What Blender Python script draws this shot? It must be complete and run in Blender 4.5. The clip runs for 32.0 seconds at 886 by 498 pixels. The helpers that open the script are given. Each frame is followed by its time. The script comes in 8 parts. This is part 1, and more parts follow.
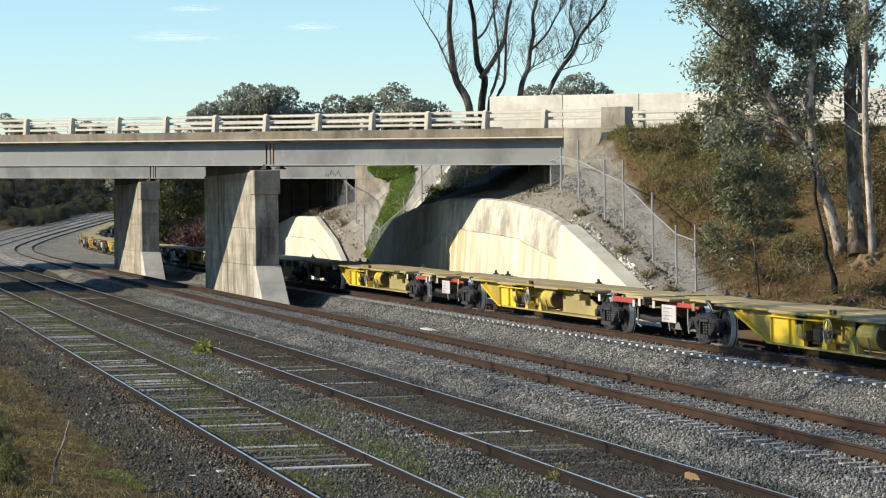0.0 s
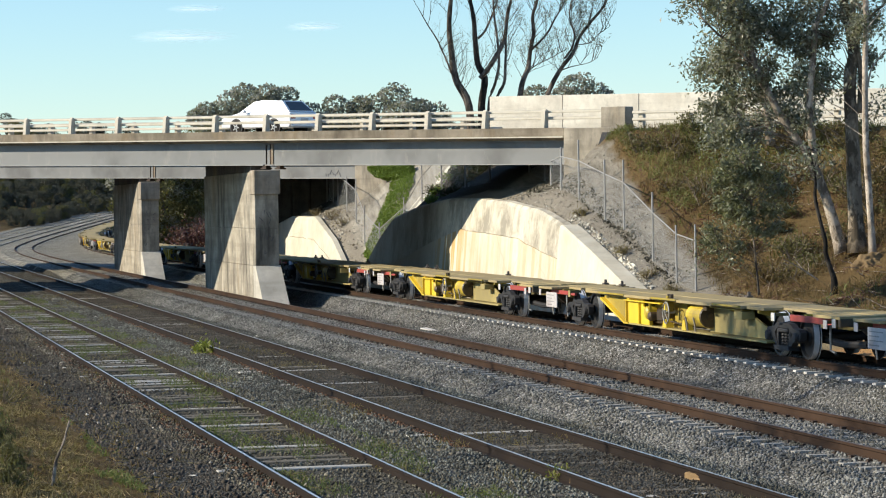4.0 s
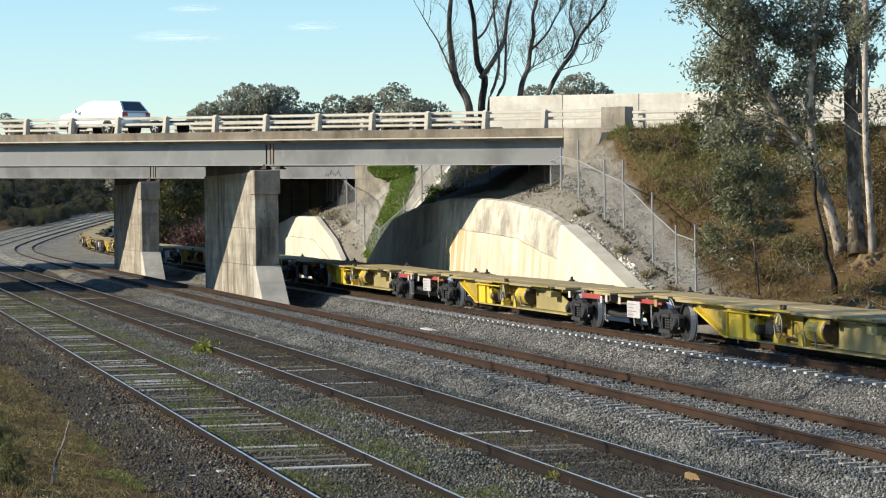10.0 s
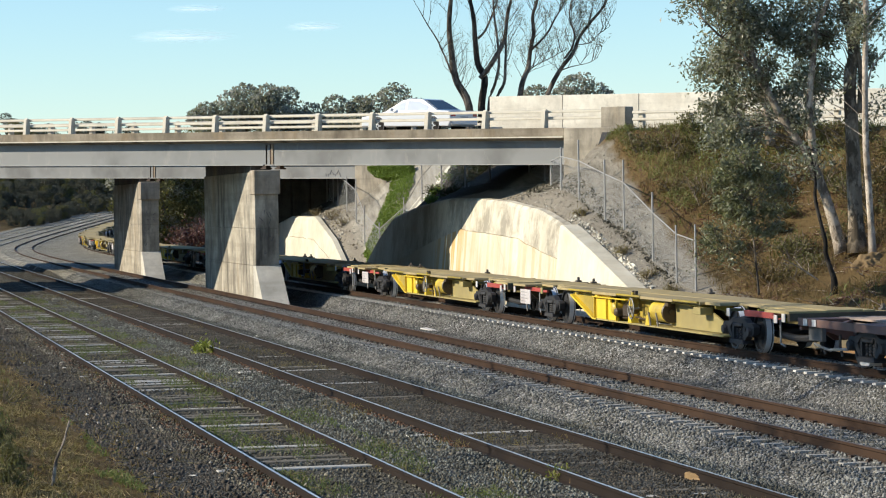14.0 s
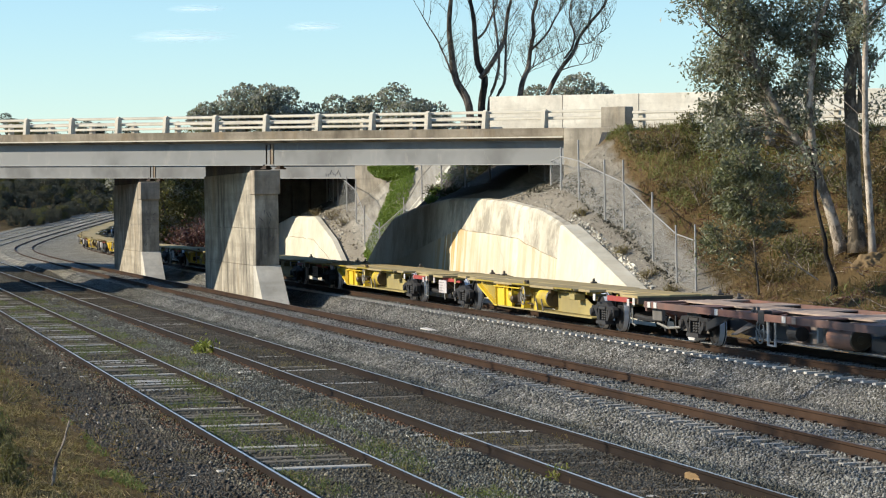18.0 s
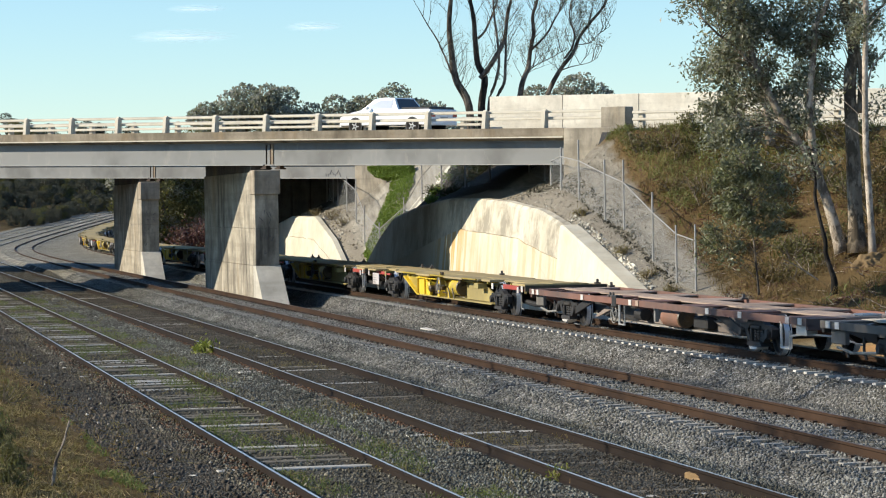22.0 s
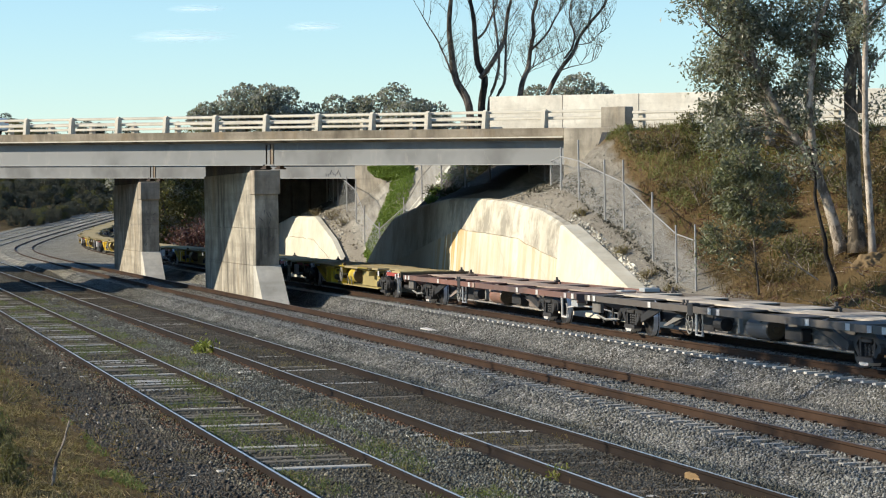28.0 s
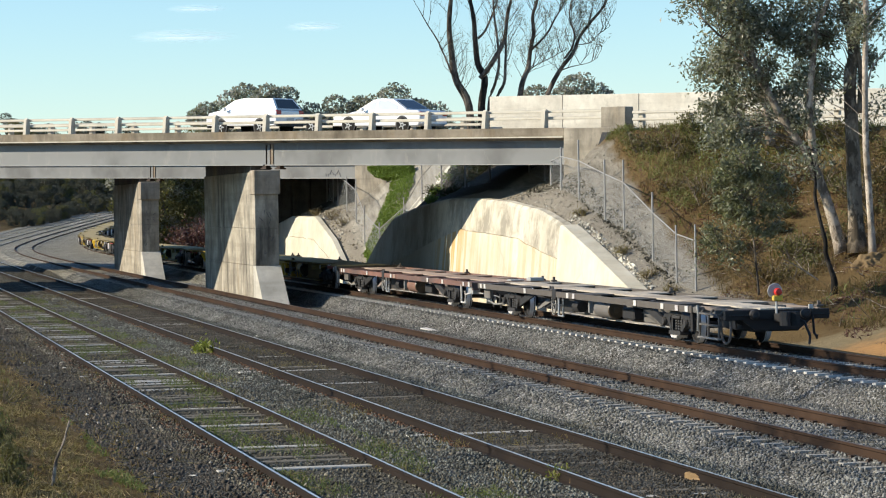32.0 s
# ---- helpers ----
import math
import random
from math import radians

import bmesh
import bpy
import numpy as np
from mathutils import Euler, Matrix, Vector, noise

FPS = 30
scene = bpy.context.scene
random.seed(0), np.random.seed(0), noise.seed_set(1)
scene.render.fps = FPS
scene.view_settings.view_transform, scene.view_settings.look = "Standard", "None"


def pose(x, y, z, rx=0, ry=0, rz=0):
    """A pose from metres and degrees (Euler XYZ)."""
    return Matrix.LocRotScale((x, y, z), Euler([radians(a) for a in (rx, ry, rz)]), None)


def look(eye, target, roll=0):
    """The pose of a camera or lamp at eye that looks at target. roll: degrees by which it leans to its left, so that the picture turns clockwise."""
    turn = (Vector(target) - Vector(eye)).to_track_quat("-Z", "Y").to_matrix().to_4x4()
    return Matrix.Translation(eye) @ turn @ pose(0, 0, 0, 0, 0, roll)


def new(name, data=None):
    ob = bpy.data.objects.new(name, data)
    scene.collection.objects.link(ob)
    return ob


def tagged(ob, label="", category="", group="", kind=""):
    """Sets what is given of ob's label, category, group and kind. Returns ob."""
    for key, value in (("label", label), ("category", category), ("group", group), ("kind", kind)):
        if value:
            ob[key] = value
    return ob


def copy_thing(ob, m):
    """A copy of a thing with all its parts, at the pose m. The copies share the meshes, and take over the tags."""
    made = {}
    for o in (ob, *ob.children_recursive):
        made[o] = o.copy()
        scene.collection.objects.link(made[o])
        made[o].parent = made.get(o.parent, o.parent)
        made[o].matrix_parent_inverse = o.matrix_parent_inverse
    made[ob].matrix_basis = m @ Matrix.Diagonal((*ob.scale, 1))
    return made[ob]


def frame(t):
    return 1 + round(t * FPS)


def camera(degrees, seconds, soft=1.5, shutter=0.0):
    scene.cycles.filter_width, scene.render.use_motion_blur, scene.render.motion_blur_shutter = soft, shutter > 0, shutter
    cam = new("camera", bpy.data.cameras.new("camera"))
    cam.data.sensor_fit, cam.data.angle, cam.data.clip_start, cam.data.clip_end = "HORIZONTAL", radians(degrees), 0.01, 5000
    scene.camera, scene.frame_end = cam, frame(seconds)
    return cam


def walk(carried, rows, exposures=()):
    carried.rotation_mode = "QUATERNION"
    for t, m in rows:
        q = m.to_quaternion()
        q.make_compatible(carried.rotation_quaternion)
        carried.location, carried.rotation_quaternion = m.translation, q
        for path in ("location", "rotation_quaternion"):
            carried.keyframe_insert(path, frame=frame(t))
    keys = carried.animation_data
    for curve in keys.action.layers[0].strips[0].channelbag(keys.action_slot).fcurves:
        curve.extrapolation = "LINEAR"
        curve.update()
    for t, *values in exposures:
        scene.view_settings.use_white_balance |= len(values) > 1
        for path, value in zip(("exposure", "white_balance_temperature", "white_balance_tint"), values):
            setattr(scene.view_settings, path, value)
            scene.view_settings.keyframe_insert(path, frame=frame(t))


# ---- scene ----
cam = camera(18.24, 32.0, soft=1.1)
EYE = (0.0, 0.0, 3.30)
AIM = (-97.645081, 21.509885, 3.30 - 1.662228)
walk(cam, [(0.0, look(EYE, AIM, -0.966)), (32.0, look(EYE, AIM, -0.966))], exposures=[(0.0, 0.46, 6420.0, 8.0), (32.0, 0.46, 6420.0, 8.0)])

# ---- light ----
SUN_WAY = Vector((0.30, 1.95, -1.0)).normalized()
elev = math.asin(-SUN_WAY.z)
azim = math.atan2(-SUN_WAY.x, -SUN_WAY.y)
world = bpy.data.worlds.new("sky")
scene.world = world
world.use_nodes = True
wn = world.node_tree
sky = wn.nodes.new("ShaderNodeTexSky")
sky.sky_type = "NISHITA"
sky.sun_disc = False
sky.sun_elevation = elev
sky.sun_rotation = azim
sky.air_density = 1.0
sky.dust_density = 0.0
sky.ozone_density = 4.0
wn.nodes["Background"].inputs["Strength"].default_value = 0.12
tone = wn.nodes.new("ShaderNodeMix")
tone.data_type, tone.blend_type = "RGBA", "MULTIPLY"
tone.inputs[0].default_value = 1.0
tone.inputs[7].default_value = (0.90, 0.99, 1.05, 1)
wn.links.new(sky.outputs[0], tone.inputs[6])
wn.links.new(tone.outputs[2], wn.nodes["Background"].inputs["Color"])
sun = new("sun", bpy.data.lights.new("sun", "SUN"))
sun.data.energy = 4.9
sun.data.angle = radians(0.53)
sun.data.color = (1.0, 0.90, 0.74)
sun.matrix_world = Matrix.Translation((0, 0, 60)) @ SUN_WAY.to_track_quat("-Z", "Y").to_matrix().to_4x4()


# ---- materials ----
class Mat:
    """A node material built step by step."""

    def __init__(self, name, rough=0.8, metal=0.0):
        self.m = bpy.data.materials.new(name)
        self.m.use_nodes = True
        self.t = self.m.node_tree
        self.b = self.t.nodes["Principled BSDF"]
        self.b.inputs["Roughness"].default_value = rough
        self.b.inputs["Metallic"].default_value = metal
        if rough >= 0.8:
            self.b.inputs["Specular IOR Level"].default_value = 0.12
        self.co = self.t.nodes.new("ShaderNodeTexCoord").outputs["Object"]

    def node(self, kind, **sets):
        n = self.t.nodes.new("ShaderNode" + kind)
        for k, v in sets.items():
            n.inputs[k].default_value = v
        return n

    def world_co(self):
        self.co = self.t.nodes.new("ShaderNodeNewGeometry").outputs["Position"]
        return self

    def scaled(self, sx, sy, sz):
        n = self.node("Mapping")
        n.inputs["Scale"].default_value = (sx, sy, sz)
        self.t.links.new(self.co, n.inputs["Vector"])
        return n.outputs[0]

    def turned(self, sx, sy, angle):
        n = self.node("Mapping")
        n.inputs["Rotation"].default_value = (0, 0, angle)
        n.inputs["Scale"].default_value = (sx, sy, 1)
        self.t.links.new(self.co, n.inputs["Vector"])
        return n.outputs[0]

    def noise(self, scale, detail=4.0, rough=0.55, co=None):
        n = self.node("TexNoise", Scale=scale, Detail=detail, Roughness=rough)
        self.t.links.new(co or self.co, n.inputs["Vector"])
        return n.outputs["Fac"]

    def voronoi(self, scale, out="Distance", co=None):
        n = self.node("TexVoronoi", Scale=scale)
        self.t.links.new(co or self.co, n.inputs["Vector"])
        return n.outputs[out]

    def ramp(self, fac, stops):
        n = self.node("ValToRGB")
        e = n.color_ramp.elements
        while len(e) < len(stops):
            e.new(0.5)
        for k, (p, c) in zip(e, stops):
            k.position = p
            k.color = (*c, 1) if isinstance(c, tuple) else (c, c, c, 1)
        self.t.links.new(fac, n.inputs[0])
        return n.outputs[0]

    def mix(self, fac, a, b, mode="MIX"):
        n = self.t.nodes.new("ShaderNodeMix")
        n.data_type = "RGBA"
        n.blend_type = mode
        for v, i in ((fac, 0), (a, 6), (b, 7)):
            if isinstance(v, (int, float)):
                n.inputs[i].default_value = v
            elif isinstance(v, tuple):
                n.inputs[i].default_value = (*v, 1)
            else:
                self.t.links.new(v, n.inputs[i])
        return n.outputs[2]

    def math(self, op, a, b=0.5):
        n = self.t.nodes.new("ShaderNodeMath")
        n.operation = op
        for v, i in ((a, 0), (b, 1)):
            if isinstance(v, (int, float)):
                n.inputs[i].default_value = v
            else:
                self.t.links.new(v, n.inputs[i])
        return n.outputs[0]

    def random(self):
        return self.t.nodes.new("ShaderNodeObjectInfo").outputs["Random"]

    def island(self):
        return self.t.nodes.new("ShaderNodeNewGeometry").outputs["Random Per Island"]

    def axis(self, which):
        n = self.t.nodes.new("ShaderNodeSeparateXYZ")
        self.t.links.new(self.co, n.inputs[0])
        return n.outputs[which]

    def color(self, c):
        if isinstance(c, tuple):
            self.b.inputs["Base Color"].default_value = (*c, 1)
        else:
            self.t.links.new(c, self.b.inputs["Base Color"])
        return self

    def rough(self, r):
        self.t.links.new(r, self.b.inputs["Roughness"])
        return self

    def bump(self, h, strength=0.4, dist=0.02):
        n = self.node("Bump", Strength=strength, Distance=dist)
        self.t.links.new(h, n.inputs["Height"])
        self.t.links.new(n.outputs[0], self.b.inputs["Normal"])
        return self


def simple(name, c, rough=0.7, metal=0.0, var=0.25, scale=6.0, dirt=(0.10, 0.08, 0.06), dirt_amount=0.35):
    """Painted or plain surface with mottling and a second, coarser layer of dirt."""
    k = Mat(name, rough, metal)
    n1 = k.noise(scale, 6)
    lo = tuple(v * (1 - var) for v in c)
    hi = tuple(min(1, v * (1 + var * 0.6)) for v in c)
    base = k.mix(n1, lo, hi)
    n2 = k.ramp(k.noise(scale * 0.23, 5, 0.65), [(0.45, 0.0), (0.72, 1.0)])
    k.color(k.mix(k.math("MULTIPLY", n2, dirt_amount), base, dirt))
    k.bump(k.noise(scale * 5, 3), 0.15, 0.01)
    return k.m


# ---- mesh helpers ----
def mesh_of(name, bm, material, smooth=False):
    me = bpy.data.meshes.new(name)
    bm.normal_update()
    bm.to_mesh(me)
    bm.free()
    for mt in (material if isinstance(material, (list, tuple)) else (material,)):
        me.materials.append(mt)
    if smooth:
        me.shade_smooth()
    return me


def part(name, bm, material, parent=None, label="", at=None, smooth=False):
    """One mesh object from a bmesh (or shared mesh), under a thing or a part."""
    me = bm if isinstance(bm, bpy.types.Mesh) else mesh_of(name, bm, material, smooth)
    ob = new(name, me)
    if parent is not None:
        ob.parent = parent
    if at is not None:
        ob.matrix_basis = at
    return tagged(ob, label)


def box(bm, x0, x1, y0, y1, z0, z1, bevel=0.0, m=None):
    """An axis-aligned block, optionally with bevelled edges, turned by m."""
    vs = [bm.verts.new((x, y, z)) for x in (x0, x1) for y in (y0, y1) for z in (z0, z1)]
    fs = [bm.faces.new([vs[i] for i in q]) for q in ((0, 1, 3, 2), (4, 6, 7, 5), (0, 4, 5, 1), (2, 3, 7, 6), (0, 2, 6, 4), (1, 5, 7, 3))]
    if bevel:
        es = list({e for f in fs for e in f.edges})
        r = bmesh.ops.bevel(bm, geom=es, offset=bevel, segments=1, affect="EDGES", profile=0.5)
        vs = list({v for f in r["faces"] for v in f.verts} | {v for v in vs if v.is_valid})
    if m is not None:
        for v in vs:
            v.co = m @ v.co
    return bm


def prism(bm, outline, a0, a1, axis="y", m=None):
    """A closed outline of (u, w) pairs pushed from a0 to a1 along an axis: y takes (x, z), x takes (y, z), z takes (x, y)."""
    put = {"y": lambda u, w, a: (u, a, w), "x": lambda u, w, a: (a, u, w), "z": lambda u, w, a: (u, w, a)}[axis]
    lo = [bm.verts.new(put(u, w, a0)) for u, w in outline]
    hi = [bm.verts.new(put(u, w, a1)) for u, w in outline]
    n = len(outline)
    bm.faces.new(lo)
    bm.faces.new(hi[::-1])
    for i in range(n):
        bm.faces.new((lo[i], hi[i], hi[(i + 1) % n], lo[(i + 1) % n]))
    if m is not None:
        for v in lo + hi:
            v.co = m @ v.co
    bmesh.ops.recalc_face_normals(bm, faces=list({f for v in lo + hi for f in v.link_faces}))
    return bm


def tube(bm, pts, radii, sides=8, caps=True):
    """A tapered tube along points."""
    pts = [Vector(p) for p in pts]
    if isinstance(radii, (int, float)):
        radii = [radii] * len(pts)
    rings = []
    ref = Vector((0.31, 0.17, 0.93))
    for i, p in enumerate(pts):
        d = (pts[min(i + 1, len(pts) - 1)] - pts[max(i - 1, 0)]).normalized()
        u = d.cross(ref)
        u = u.normalized() if u.length > 0.05 else d.orthogonal().normalized()
        w = d.cross(u)
        rings.append([bm.verts.new(p + (u * math.cos(2 * math.pi * k / sides) + w * math.sin(2 * math.pi * k / sides)) * radii[i]) for k in range(sides)])
    for a, b in zip(rings, rings[1:]):
        for k in range(sides):
            bm.faces.new((a[k], a[(k + 1) % sides], b[(k + 1) % sides], b[k]))
    if caps:
        bm.faces.new(rings[0][::-1])
        bm.faces.new(rings[-1])
    return bm


def lathe(bm, profile, sides=20, m=None):
    """Turns a profile of (radius, along) about the y axis."""
    rings = []
    for r, a in profile:
        rings.append([bm.verts.new((r * math.cos(2 * math.pi * k / sides), a, r * math.sin(2 * math.pi * k / sides))) for k in range(sides)])
    for a, b in zip(rings, rings[1:]):
        for k in range(sides):
            bm.faces.new((a[k], b[k], b[(k + 1) % sides], a[(k + 1) % sides]))
    bm.faces.new(rings[0])
    bm.faces.new(rings[-1][::-1])
    if m is not None:
        for g in rings:
            for v in g:
                v.co = m @ v.co
    return bm


def thing(name, label, category, at=None, group="", kind=""):
    """An Empty that carries a thing's parts."""
    ob = new(name)
    ob.empty_display_size = 0.3
    if at is not None:
        ob.matrix_basis = at
    return tagged(ob, label, category, group, kind)


def lerp_table(table, x):
    if x <= table[0][0]:
        return table[0][1]
    for (a, p), (b, q) in zip(table, table[1:]):
        if x <= b:
            return p + (q - p) * (x - a) / (b - a)
    return table[-1][1]


# ---- plan ----
# Rail heads of the running line lie at z = 0. The line is straight, then curves off to the right.
BEND, RADIUS, EASE = 153.6, 605.0, 96.0
LINE_Y = 20.03
TRACKS = {"a": (6.59, -0.30, 0.835), "b": (10.03, -0.20, 0.835), "c": (13.99, 0.0, 0.7525), "d": (20.03, 0.0, 0.7525)}
STEP = 1.0
_px, _py, _th = [], [], []
_x, _y, _t = -BEND, LINE_Y, 0.0
for i in range(500):
    _px.append(_x), _py.append(_y), _th.append(_t)
    _t += min(1.0, i * STEP / EASE) / RADIUS * STEP
    _x -= math.cos(_t) * STEP
    _y += math.sin(_t) * STEP


def rise(s):
    """Height of the line s metres along it: it climbs gently past the curve."""
    d = max(0.0, s - BEND - 98.0)
    return 0.000172 * min(d, 130.0) ** 2 + 0.02 * min(60.0, max(0.0, d - 130.0))


def along(s, y):
    """Place and heading on the plan, s metres along the line (from beside the camera), at the offset that is y on the straight."""
    off = y - LINE_Y
    d = s - BEND
    if d <= 0:
        return -s, y, 0.0
    i = min(int(d / STEP), 498)
    f = d / STEP - i
    if d >= 498:
        f = d / STEP - 498
    th = _th[i] + (_th[i + 1] - _th[i]) * min(f, 1.0)
    x = _px[i] + (_px[i + 1] - _px[i]) * f
    yy = _py[i] + (_py[i + 1] - _py[i]) * f
    return x + off * math.sin(th), yy + off * math.cos(th), th


# the road: s runs along it to the right, n away from the camera; it falls gently
ROAD0 = Vector((-104.5, 16.3, 0.0))
RA = radians(40.0)
RU = Vector((math.cos(RA), math.sin(RA), 0))
RN = Vector((-math.sin(RA), math.cos(RA), 0))
FALL = 0.0195


def road_fall(s):
    return -FALL * max(-60.0, min(60.0, s))


def at_road(s, n, z):
    p = ROAD0 + RU * s + RN * n
    return Vector((p.x, p.y, z + road_fall(s)))


def road_sn(x, y):
    d = Vector((x, y, 0)) - ROAD0
    return d.dot(RU), d.dot(RN)


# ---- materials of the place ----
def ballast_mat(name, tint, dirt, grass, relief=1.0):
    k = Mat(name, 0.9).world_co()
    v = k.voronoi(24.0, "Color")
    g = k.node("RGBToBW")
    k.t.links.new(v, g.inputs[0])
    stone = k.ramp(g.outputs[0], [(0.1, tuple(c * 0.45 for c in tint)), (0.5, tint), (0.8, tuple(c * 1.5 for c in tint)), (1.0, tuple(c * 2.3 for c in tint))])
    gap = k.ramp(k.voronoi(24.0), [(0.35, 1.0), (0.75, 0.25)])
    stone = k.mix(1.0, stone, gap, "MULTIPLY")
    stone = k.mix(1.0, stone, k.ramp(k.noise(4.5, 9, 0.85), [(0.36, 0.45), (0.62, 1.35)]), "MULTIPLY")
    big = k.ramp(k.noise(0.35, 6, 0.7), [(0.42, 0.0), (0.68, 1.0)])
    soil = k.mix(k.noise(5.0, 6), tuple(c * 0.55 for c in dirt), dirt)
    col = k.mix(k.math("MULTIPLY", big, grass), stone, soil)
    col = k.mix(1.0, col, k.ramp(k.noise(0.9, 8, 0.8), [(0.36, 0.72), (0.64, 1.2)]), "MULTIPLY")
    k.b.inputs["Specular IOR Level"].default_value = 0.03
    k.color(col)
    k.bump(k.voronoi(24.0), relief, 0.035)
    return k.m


SHADE_WIDTH = 17.0


def earth_mat():
    """Dry grassy earth; paved grey slopes beside the bridges, a tan strip behind the walls, orange clay further along."""
    k = Mat("dry_grassy_earth", 0.95).world_co()
    px, py = k.axis(0), k.axis(1)
    wob = k.math("SUBTRACT", k.noise(0.9, 6, 0.7), 0.5)

    def edge(v, lo, hi):
        n = k.node("MapRange")
        n.interpolation_type = "SMOOTHSTEP"
        n.inputs["From Min"].default_value = lo
        n.inputs["From Max"].default_value = hi
        k.t.links.new(v, n.inputs["Value"])
        return n.outputs[0]

    def lin(ax, ay, c, wobble):
        v = k.math("ADD", k.math("MULTIPLY", px, ax), k.math("MULTIPLY", py, ay))
        return k.math("ADD", k.math("ADD", v, c), k.math("MULTIPLY", wob, wobble))
    a = k.mix(k.noise(1.7, 8, 0.7), (0.066, 0.042, 0.020), (0.20, 0.132, 0.060))
    b = k.mix(k.noise(9.0, 6, 0.7), (0.090, 0.062, 0.027), (0.21, 0.148, 0.068))
    f = k.ramp(k.noise(0.45, 7, 0.7), [(0.40, 0.0), (0.60, 1.0)])
    col = k.mix(f, a, b)
    # grey slope: between the bridges, and below a line that drops beside the fence
    furrow = k.noise(1.0, 5, 0.65, k.turned(0.9, 5.0, 0.5))
    grey = k.mix(k.ramp(furrow, [(0.34, 0.0), (0.66, 1.0)]), (0.165, 0.145, 0.115), (0.31, 0.28, 0.225))
    grey = k.mix(k.math("MULTIPLY", k.ramp(k.noise(6.0, 6, 0.75), [(0.5, 0.0), (0.72, 1.0)]), 0.6), grey, (0.09, 0.075, 0.055))
    pave = k.mix(k.ramp(furrow, [(0.34, 0.0), (0.66, 1.0)]), (0.26, 0.235, 0.19), (0.45, 0.41, 0.335))
    grey = k.mix(k.math("MULTIPLY", edge(lin(-1.0, 0.0, -121.0, 2.0), -0.5, 0.5), edge(lin(1.0, 0.0, 131.5, 2.0), -0.5, 0.5)), grey, pave)
    below = edge(lin(-0.06, -1.0, 20.55, 1.0), -0.2, 0.2)
    west = edge(lin(-1.0, 0.0, -94.6, 1.5), -0.3, 0.3)
    east = edge(lin(-1.0, 0.0, -74.2, 3.0), -0.6, 0.6)
    near = edge(lin(0.0, -1.0, 50.0, 0.0), -1.0, 1.0)
    g = k.math("MULTIPLY", k.math("MULTIPLY", k.math("MAXIMUM", below, west), east), near)
    far_end = edge(lin(1.0, 0.0, 160.0, 3.0), -1.0, 1.0)
    col = k.mix(k.math("MULTIPLY", g, far_end), col, grey)
    # shade under the bridge decks, put into the soil colour
    under_shade = None
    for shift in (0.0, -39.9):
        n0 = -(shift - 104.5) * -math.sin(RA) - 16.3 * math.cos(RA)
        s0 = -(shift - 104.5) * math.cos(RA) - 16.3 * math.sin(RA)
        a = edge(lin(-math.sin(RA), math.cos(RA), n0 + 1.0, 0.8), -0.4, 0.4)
        b = edge(lin(math.sin(RA), -math.cos(RA), SHADE_WIDTH - n0, 0.8), -0.4, 0.4)
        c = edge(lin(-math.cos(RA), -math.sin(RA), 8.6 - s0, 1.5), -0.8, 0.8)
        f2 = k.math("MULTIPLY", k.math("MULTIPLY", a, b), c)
        under_shade = f2 if under_shade is None else k.math("MAXIMUM", under_shade, f2)
    col = k.mix(k.math("MULTIPLY", under_shade, 0.9), col, (0.032, 0.028, 0.023))
    # tan crumbling strip behind the walls
    tan = k.mix(k.noise(7.0, 7, 0.75), (0.15, 0.13, 0.10), (0.37, 0.33, 0.265))
    strip = k.math("MULTIPLY", edge(lin(0.0, -1.0, 24.35, 0.6), -0.15, 0.15), edge(lin(-1.0, 0.0, -77.0, 2.0), -0.5, 0.5))
    col = k.mix(k.math("MULTIPLY", strip, far_end), col, tan)
    scree = k.math("MULTIPLY", k.math("MULTIPLY", edge(lin(0.0, -1.0, 25.5, 1.6), -0.3, 0.3), edge(lin(0.0, 1.0, -23.0, 0.0), -0.2, 0.2)), k.math("MULTIPLY", edge(lin(-1.0, 0.0, -73.5, 2.0), -0.8, 0.8), edge(lin(1.0, 0.0, 81.0, 2.0), -0.8, 0.8)))
    col = k.mix(scree, col, tan)
    # bare orange clay beside the line
    clay = k.mix(k.noise(3.0, 7, 0.75), (0.30, 0.165, 0.07), (0.60, 0.345, 0.145))
    pale = k.mix(k.noise(3.0, 7, 0.75), (0.14, 0.11, 0.06), (0.34, 0.27, 0.16))
    low = k.math("MULTIPLY", edge(lin(0.02, -1.0, 27.8, 2.5), -0.5, 0.5), edge(lin(0.0, 1.0, -15.0, 0.0), -1.0, 1.0))
    col = k.mix(k.math("MULTIPLY", low, edge(lin(1.0, 0.0, 66.6, 4.0), -1.0, 1.0)), col, pale)
    col = k.mix(k.math("MULTIPLY", low, edge(lin(1.0, 0.0, 63.6, 3.0), -0.7, 0.7)), col, clay)
    k.b.inputs["Specular IOR Level"].default_value = 0.05
    k.color(col)
    k.bump(k.noise(14.0, 6, 0.75), 0.9, 0.08)
    return k.m


